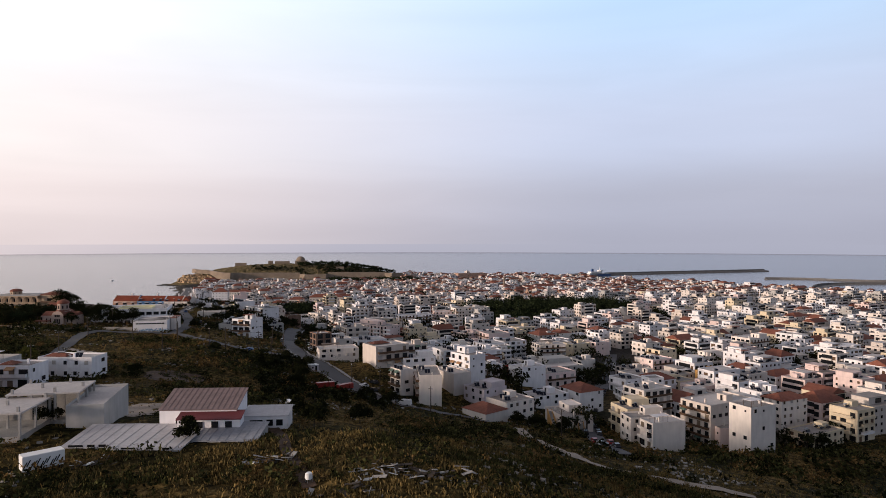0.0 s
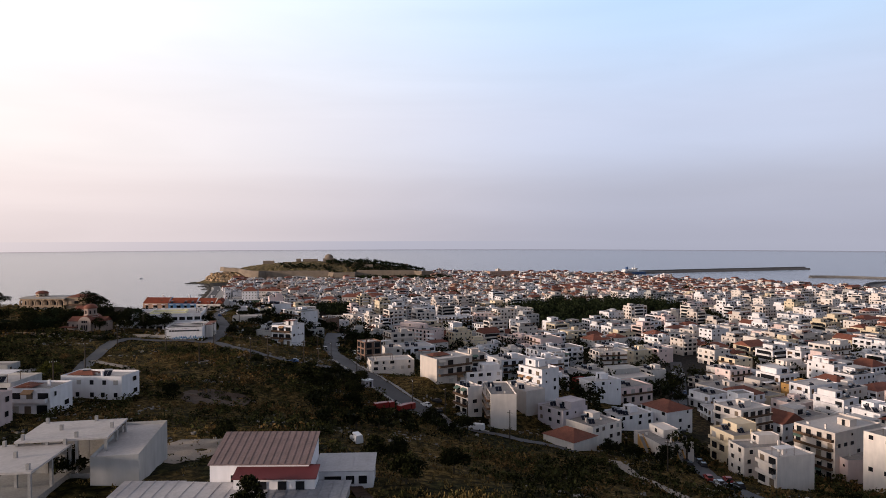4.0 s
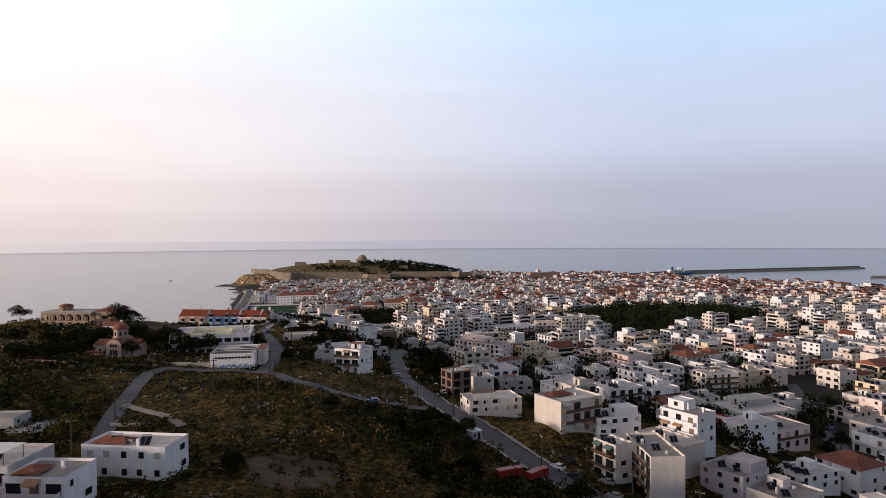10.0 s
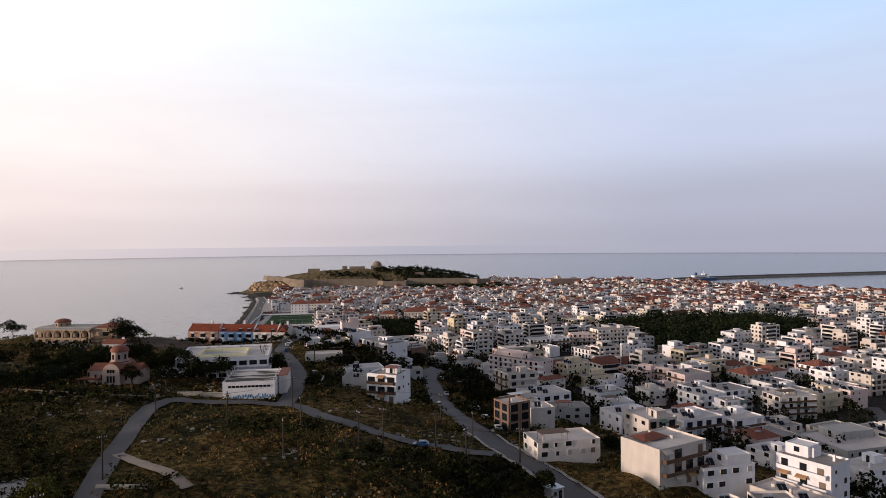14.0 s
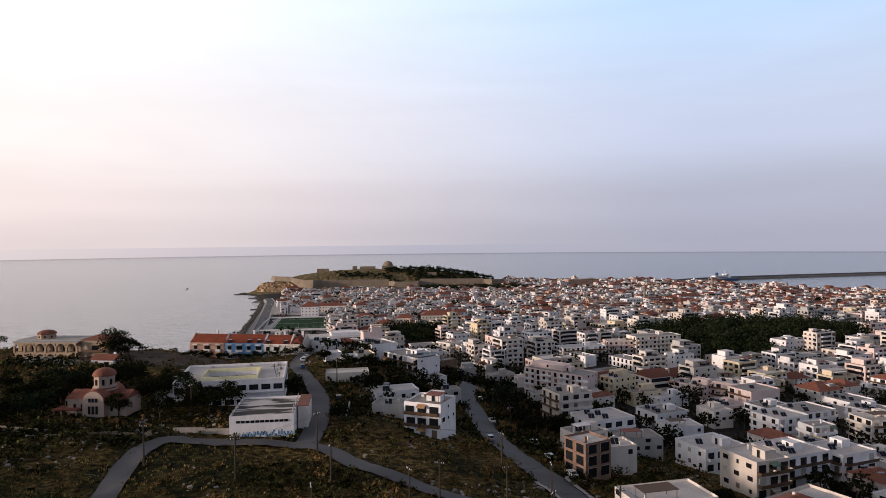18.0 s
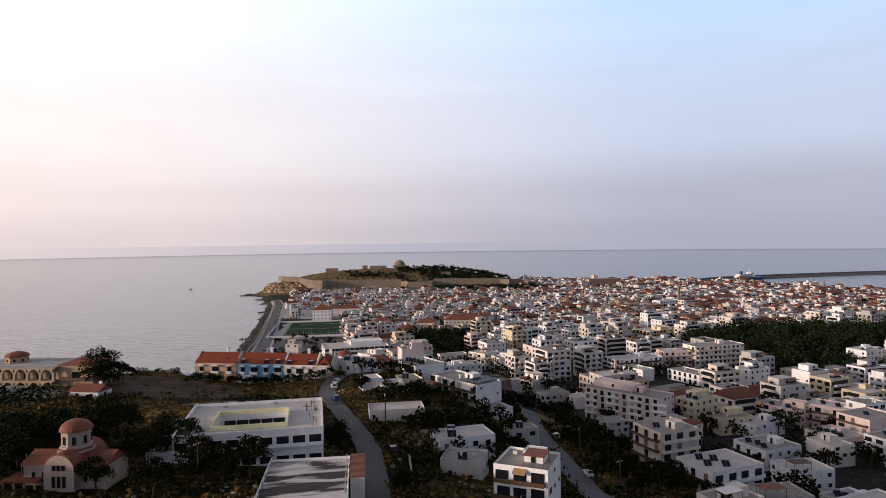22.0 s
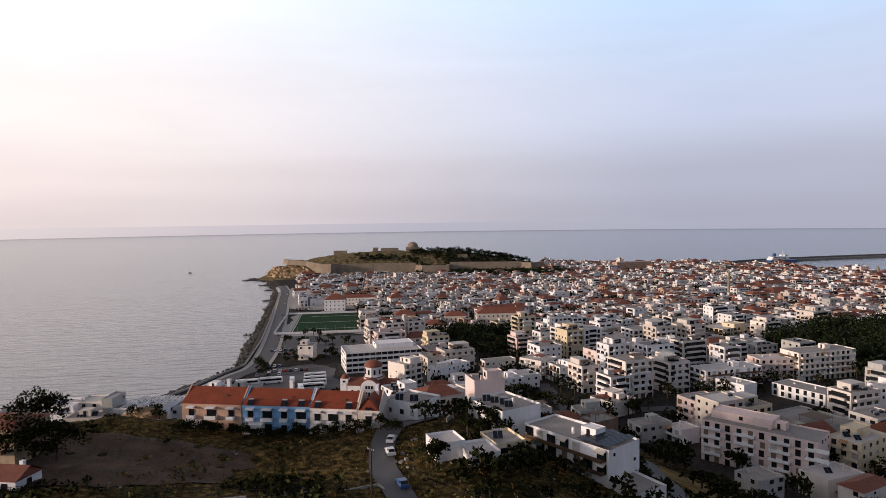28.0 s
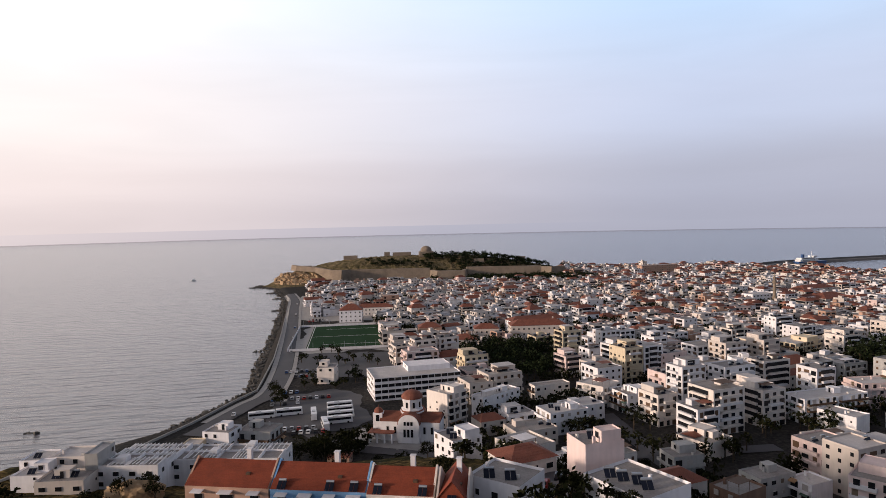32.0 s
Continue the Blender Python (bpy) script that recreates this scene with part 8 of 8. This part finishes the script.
# ---- poles and wires ----
def make_pole():
    ob = base("utility_pole", "dark wooden utility pole with a crossarm", "utility pole", 0, 0, 0, 0, "utility poles")
    bm = bmesh.new()
    bmesh.ops.create_cone(bm, cap_ends=True, segments=8, radius1=0.2, radius2=0.13, depth=10.0, matrix=Matrix.Translation((0, 0, 4.0)))
    part("pole", bm, M_WOOD, ob)
    bm = bmesh.new()
    box(bm, 0, 0.13, 8.2, 1.9, 0.12, 0.14)
    part("crossarm", bm, M_WOOD, ob)
    ins = finish((lambda b: (bmesh.ops.create_cone(b, cap_ends=True, segments=6, radius1=0.07, radius2=0.04, depth=0.25), b)[1])(bmesh.new()), "insulator", M_WHITEPAINT)
    for sx in (-0.85, -0.4, 0.4, 0.85):
        place("insulator", ins, ob, Matrix.Translation((sx, 0.13, 8.45)))
    return ob


POLES = [(-43, 327), (-27, 344), (-24.4, 321), (-10.8, 308), (-4.5, 312), (9, 313), (14, 301), (20, 318), (16, 340), (-62.7, 338), (-62, 290), (53, 264), (43, 269), (55, 245), (28.7, 305), (33, 388), (36.5, 420), (-20, 415), (-38, 440), (-40, 404), (-63, 262), (-60, 376), (-28, 300), (65, 235), (104, 214), (122, 238)]
pole = make_pole()
for i, (x, y) in enumerate(POLES):
    m = pose(x, y, gz(x, y), 0, 0, (i * 37) % 180)
    if i == 0:
        pole.matrix_basis = m
    else:
        copy_thing(pole, m)


def wire(a, b, off):
    (x0, y0), (x1, y1) = a, b
    z0, z1 = gz(x0, y0) + 8.5, gz(x1, y1) + 8.5
    bm = bmesh.new()
    prev = None
    for i in range(13):
        t = i / 12
        c = Vector((x0 + (x1 - x0) * t + off, y0 + (y1 - y0) * t, z0 + (z1 - z0) * t - 3.2 * t * (1 - t)))
        cur = [bm.verts.new(c + Vector((0.022 * math.cos(k * 2.094), 0, 0.022 * math.sin(k * 2.094)))) for k in range(3)]
        if prev:
            for k in range(3):
                bm.faces.new((prev[k], prev[(k + 1) % 3], cur[(k + 1) % 3], cur[k]))
        prev = cur
    ob = new("overhead_wire", finish(bm, "overhead_wire", M_RUBBER))
    tagged(ob, "thin black sagging wire between wooden poles", "wire", "overhead wires")


for i, j in ((0, 1), (1, 8), (2, 3), (3, 4), (4, 5), (5, 7), (6, 14), (9, 0), (10, 9), (12, 11), (11, 13), (14, 12), (15, 16), (17, 18), (19, 17)):
    for off in (-0.6, 0.6):
        wire(POLES[i], POLES[j], off)


# ---- walls and odds and ends on the hill ----
def low_wall(label, pts, h, material, thick=0.35, posts=0):
    ob = base("garden_wall", label, "wall", pts[0][0], pts[0][1], gz(*pts[0]), 0)
    x00, y00, z00 = pts[0][0], pts[0][1], gz(*pts[0])
    for (x0, y0), (x1, y1) in zip(pts, pts[1:]):
        n = max(1, int(math.hypot(x1 - x0, y1 - y0) / (4 if h > 1.05 else 20)))
        for i in range(n):
            ax, ay = x0 + (x1 - x0) * i / n, y0 + (y1 - y0) * i / n
            bx, by = x0 + (x1 - x0) * (i + 1) / n, y0 + (y1 - y0) * (i + 1) / n
            z = min(gz(ax, ay), gz(bx, by))
            bm = bmesh.new()
            box(bm, (ax + bx) / 2 - x00, (ay + by) / 2 - y00, z - z00 - 0.4, math.hypot(bx - ax, by - ay) + 0.02, thick, h + 0.4, math.atan2(by - ay, bx - ax))
            part("wall_length", bm, material, ob)
            if posts:
                bm = bmesh.new()
                box(bm, ax - x00, ay - y00, z - z00 - 0.4, 0.3, thick + 0.12, h + 0.4 + posts)
                part("post", bm, material, ob)


low_wall("low pale concrete kerb under the school fence", [(-77, 439.5), (-60, 439.8), (-48, 442), (-36.5, 444.6), (-33.8, 438)], 0.45, M_CONCRETE, 0.3)


def post_fence(label, pts, h, gap):
    """Dark metal posts with two rails along a line."""
    q = line_points(pts, gap)
    x0, y0, z0 = q[0][0], q[0][1], gz(*q[0])
    ob = base("post_fence", label, "fence", x0, y0, z0, 0)
    bm = bmesh.new()
    box(bm, 0, 0, -0.3, 0.09, 0.09, h + 0.3)
    post = finish(bm, "post", M_RUBBER)
    for a, b in zip(q, q[1:]):
        za, zb = gz(*a) - z0, gz(*b) - z0
        place("post", post, ob, Matrix.Translation((a[0] - x0, a[1] - y0, za)))
        for k in (0.55, 0.97):
            bm = bmesh.new()
            box(bm, 0, 0, 0, math.dist(a, b), 0.05, 0.06)
            rail = part("rail", bm, M_RUBBER, ob)
            m = Vector(((a[0] + b[0]) / 2 - x0, (a[1] + b[1]) / 2 - y0, (za + zb) / 2 + k * h - 0.06))
            rail.matrix_basis = Matrix.Translation(m) @ Matrix.Rotation(math.atan2(b[1] - a[1], b[0] - a[0]), 4, "Z") @ Matrix.Rotation(-math.atan2(zb - za, math.dist(a, b)), 4, "Y")


post_fence("dark metal post fence on a pale kerb beside the field", [(-77, 439.5), (-60, 439.8), (-48, 442), (-36.5, 444.6)], 1.5, 1.5)
post_fence("thin wire fence posts across the dry field", [(-104, 447), (-92, 446.5), (-77, 445.5), (-62, 446), (-50, 447)], 1.2, 2.2)
low_wall("rough stone retaining wall below the school", [(-61.5, 361), (-54, 359.5), (-48.2, 358.4)], 1.6, M_ROCK)
low_wall("rough stone wall along the church garden", [(-112, 372), (-92, 362), (-74, 360), (-66, 358)], 0.8, M_STONE)
low_wall("white rendered garden wall beside the lane", [(-16, 480), (-9, 494), (-3, 510)], 1.4, M_CONCRETE)
low_wall("pale concrete wall beside the school road", [(-19, 372), (-17, 392)], 1.5, M_CONCRETE)
low_wall("pale sea wall along the coast road", [(-162, 575), (-144, 617), (-126, 652), (-115, 672), (-102, 702), (-92, 722), (-89, 800), (-90, 900), (-93, 1040), (-95, 1120), (-104, 1198)], 1.0, M_CONCRETE, 0.6)
low_wall("low white broken wall in the scrub", [(-62, 286), (-52, 284)], 1.0, M_CONCRETE)


def debris(x, y, n, spread, label, mats, seed):
    r = random.Random(seed)
    ob = base("debris_heap", label, "debris", x, y, gz(x, y), 0)
    for i in range(n):
        a, b = r.gauss(0, spread), r.gauss(0, spread * 0.6)
        long = r.uniform(0.6, 3.0)
        bm = bmesh.new()
        bmesh.ops.create_cube(bm, size=1, matrix=Matrix.Diagonal((long, r.choice((0.15, 0.25, 0.8)), r.choice((0.06, 0.1)), 1)))
        o = part("plank", bm, r.choice(mats), ob)
        o.matrix_basis = pose(a, b, gz(x + a, y + b) - gz(x, y) + r.uniform(0.15, 0.6), r.uniform(-14, 14), r.uniform(-18, 18), r.uniform(0, 180))
    FOOTPRINTS.append((x, y, spread))


debris(9, 135, 34, 1.8, "heap of broken planks and metal sheets", (M_METAL, M_WOOD, M_WOOD, M_CONCRETE), 1)
debris(25, 125, 34, 2.6, "scattered timber and pale metal sheets", (M_METAL, M_WOOD, M_WOOD, M_CONCRETE), 2)
debris(34, 122, 30, 2.4, "scrap heap of boards and broken panels", (M_WOOD, M_WOOD, M_CONCRETE), 3)
debris(20, 119, 20, 1.8, "old boards lying in the dry grass", (M_WOOD, M_WOOD, M_CONCRETE), 4)
debris(-20, 142, 16, 1.5, "heap of pale boards beside a trailer", (M_METAL, M_WOOD), 5)


def tank(x, y):
    ob = base("water_tank", "white plastic water tank on legs", "tank", x, y, gz(x, y), 20)
    bm = bmesh.new()
    bmesh.ops.create_cone(bm, cap_ends=True, segments=18, radius1=0.6, radius2=0.55, depth=1.0, matrix=Matrix.Translation((0, 0, 1.1)))
    bmesh.ops.bevel(bm, geom=[e for e in bm.edges if abs(e.verts[0].co.z - e.verts[1].co.z) < 0.01], offset=0.12, segments=2, affect="EDGES")
    part("barrel", bm, M_WHITEPAINT, ob)
    for s in (-0.4, 0.4):
        for k in (-0.4, 0.4):
            bm = bmesh.new()
            box(bm, s, k, -0.2, 0.07, 0.07, 0.85)
            part("leg", bm, M_METAL, ob)


tank(14, 124)


def kiosk(x, y, rot):
    ob = base("kiosk", "small pale blue metal kiosk beside the road", "kiosk", x, y, gz(x, y), rot)
    bm = bmesh.new()
    box(bm, 0, 0, -0.4, 3.4, 2.6, 2.7)
    part("wall", bm, LILAC, ob)
    bm = bmesh.new()
    box(bm, 0, 0, 2.3, 3.8, 3.0, 0.15)
    part("roof", bm, M_METAL, ob)
    place("door", DOOR[0], ob, Matrix.Translation((0.6, -1.3, 0.0)) @ Matrix.Diagonal((0.55, 1, 0.92, 1)))
    place("window", SMALLWIN, ob, Matrix.Translation((-0.8, -1.3, 1.1)))


kiosk(30, 286, 20)


# ---- shore, harbour ----
def shore_rocks():
    rows = []
    r = random.Random(4)
    for i in range(2600):
        y = r.uniform(600, 1360)
        dense = 1.0 if y > 650 else 0.5
        if r.random() > dense:
            continue
        x = float(shore_west(y)) + r.gauss(0.5, 1.6 if y < 1200 else 2.6)
        s = r.uniform(0.8, 2.6)
        rows.append((x, y, -0.7, s, s * r.uniform(0.6, 1.0), r.uniform(1.0, 2.2), r.uniform(0, 3), 0, 0))
    for cx, cy, n, sp in ((-99, 1000, 24, 3), (-103, 1070, 30, 3), (-108, 1180, 40, 4), (-120, 1250, 40, 5), (-146, 1335, 90, 7), (-103, 850, 10, 3), (-185, 690, 4, 2)):
        for i in range(n):
            s = r.uniform(0.8, 3.2)
            rows.append((cx + r.gauss(0, sp), cy + r.gauss(0, sp * 0.6), -0.8, s, s * 0.8, r.uniform(0.9, 2.0), r.uniform(0, 3), 0, 0))
    o = boxes_object("shore_rocks", "dark wet boulders along the waterline", "rocks", rows, [M_SHORE])
    co = np.zeros(len(o.data.vertices) * 3, np.float32)
    o.data.vertices.foreach_get("co", co)
    o.data.vertices.foreach_set("co", co + npr.uniform(-0.35, 0.35, len(co)).astype(np.float32))


shore_rocks()


M_MOLE = mat("quay_stone", (0.15, 0.145, 0.145), 0.9, vary=0.3, scale=0.1, fine=0.6, bump=0.3)


def mole(name, label, pts, width, top):
    q = line_points(pts, 12.0)
    d = np.gradient(q, axis=0)
    d /= np.hypot(d[:, 0], d[:, 1])[:, None]
    v, f = [], []
    prof = [(-0.5 * width - 3, -2), (-0.5 * width, top), (0.5 * width - 3, top), (0.5 * width - 3, top + 3.2), (0.5 * width, top + 3.2), (0.5 * width + 5, -2)]
    for p, t in zip(q, d):
        n = (-t[1], t[0])
        v += [(p[0] + n[0] * o, p[1] + n[1] * o, z + rng.uniform(-0.15, 0.15)) for o, z in prof]
    k = len(prof)
    for i in range(len(q) - 1):
        for j in range(k - 1):
            a = i * k + j
            f.append((a, a + 1, a + k + 1, a + k))
    f += [tuple(range(k))[::-1], tuple(range(len(v) - k, len(v)))]
    me = bpy.data.meshes.new(name)
    me.from_pydata(v, [], f)
    me.materials.append(M_MOLE)
    tagged(new(name, me), label, "breakwater", kind="structure")


mole("breakwater", "long dark stone harbour breakwater in the sea", [(610, 1262), (650, 1318), (705, 1362), (810, 1398), (1000, 1425), (1200, 1441), (1372, 1455)], 16, 3.6)
mole("breakwater", "short inner harbour mole of dark stone", [(640, 1235), (715, 1300), (800, 1372)], 10, 1.8)
mole("breakwater", "low marina breakwater off the town", [(1090, 1160), (1150, 1130), (1240, 1010), (1420, 960)], 10, 1.2)
mole("breakwater", "low marina quay off the town", [(930, 880), (1060, 968), (1200, 950)], 22, 1.0)


def ferry(x, y, rot):
    ob = base("ferry", "white ferry with a dark hull at the mole", "ship", x, y, 0, rot)
    hull = profile_mesh("hull", [(-34, -1), (30, -1), (36, 5), (-34, 5)], 13, CAR_PAINT["blue"])
    o = new("hull", hull)
    o.parent = ob
    for n, cx, sx, z0, h, w in (("deck_house", -8, 44, 5, 3.5, 12), ("deck_house", -10, 34, 8.5, 3, 11), ("bridge", 6, 9, 11.5, 3, 12), ("funnel", -18, 5, 11.5, 6, 4)):
        bm = bmesh.new()
        box(bm, cx, 0, z0, sx, w, h)
        bmesh.ops.bevel(bm, geom=bm.edges, offset=0.4, segments=1, affect="EDGES")
        part(n, bm, M_WHITEPAINT if n != "funnel" else CAR_PAINT["blue"], ob)
    bm = bmesh.new()
    bmesh.ops.create_cone(bm, cap_ends=True, segments=8, radius1=0.4, radius2=0.15, depth=9, matrix=Matrix.Translation((4, 0, 18.5)))
    part("mast", bm, M_WHITEPAINT, ob)
    for s in (-6.05, 6.05):
        for z in (6.6, 9.9):
            bm = bmesh.new()
            box(bm, -9, s * (1 if z < 8 else 0.915), z, 30, 0.1, 0.9)
            part("window_band", bm, M_GLASS, ob)


ferry(806, 1382, 10)


def boat(x, y, rot):
    ob = base("motor_boat", "small white motor boat on the open sea", "boat", x, y, 0, rot)
    o = new("hull", profile_mesh("hull", [(-3.5, -0.3), (2.6, -0.3), (4.0, 1.2), (-3.5, 0.9)], 2.4, M_WHITEPAINT))
    o.parent = ob
    bm = bmesh.new()
    box(bm, 0, 0, 1.0, 2.4, 1.8, 1.4)
    part("cabin", bm, M_WHITEPAINT, ob)


boat(-270, 1510, 20)


def minaret(x, y, h):
    z = gz(x, y)
    ob = base("minaret", "slender pale stone tower of minaret shape above the old roofs", "tower", x, y, z, 0)
    part("shaft", lathe([(2.2, 0), (2.0, h * 0.25), (1.5, h * 0.27), (1.35, h * 0.68), (2.0, h * 0.71), (2.0, h * 0.75), (1.1, h * 0.755), (1.0, h * 0.9), (0.0, h)], 16), M_STONE, ob)
    part("gallery", lathe([(1.95, h * 0.755), (2.1, h * 0.755), (2.1, h * 0.78), (1.95, h * 0.78)], 16), M_STONE, ob)


# the minaret of the old quarter
minaret(376, 926, 29)
# a thin chimney-like tower by the harbour, drawn in the same minaret shape
minaret(668, 1033, 19)


def outdoor_stair(x, y, rot, n, width):
    """Concrete steps between two ochre stringer walls."""
    ob = base("outdoor_stair", "outdoor concrete stair with ochre side walls", "stair", x, y, gz(x, y), rot)
    for i in range(n):
        bm = bmesh.new()
        box(bm, i * 0.32, 0, -1.5, 0.34, width, 1.5 + 0.18 * (i + 1))
        part("step", bm, M_CONCRETE, ob)
    for k in (-1, 1):
        o = new("side_wall", profile_mesh("side_wall", [(-0.2, -1.0), (n * 0.32, -1.0), (n * 0.32, n * 0.18 + 0.9), (-0.2, 0.9)], 0.25, ORANGE))
        o.parent = ob
        o.location.y = k * (width / 2 + 0.13)


outdoor_stair(122.0, 232.5, 70, 26, 1.6)
outdoor_stair(114.5, 240.0, 78, 22, 1.4)
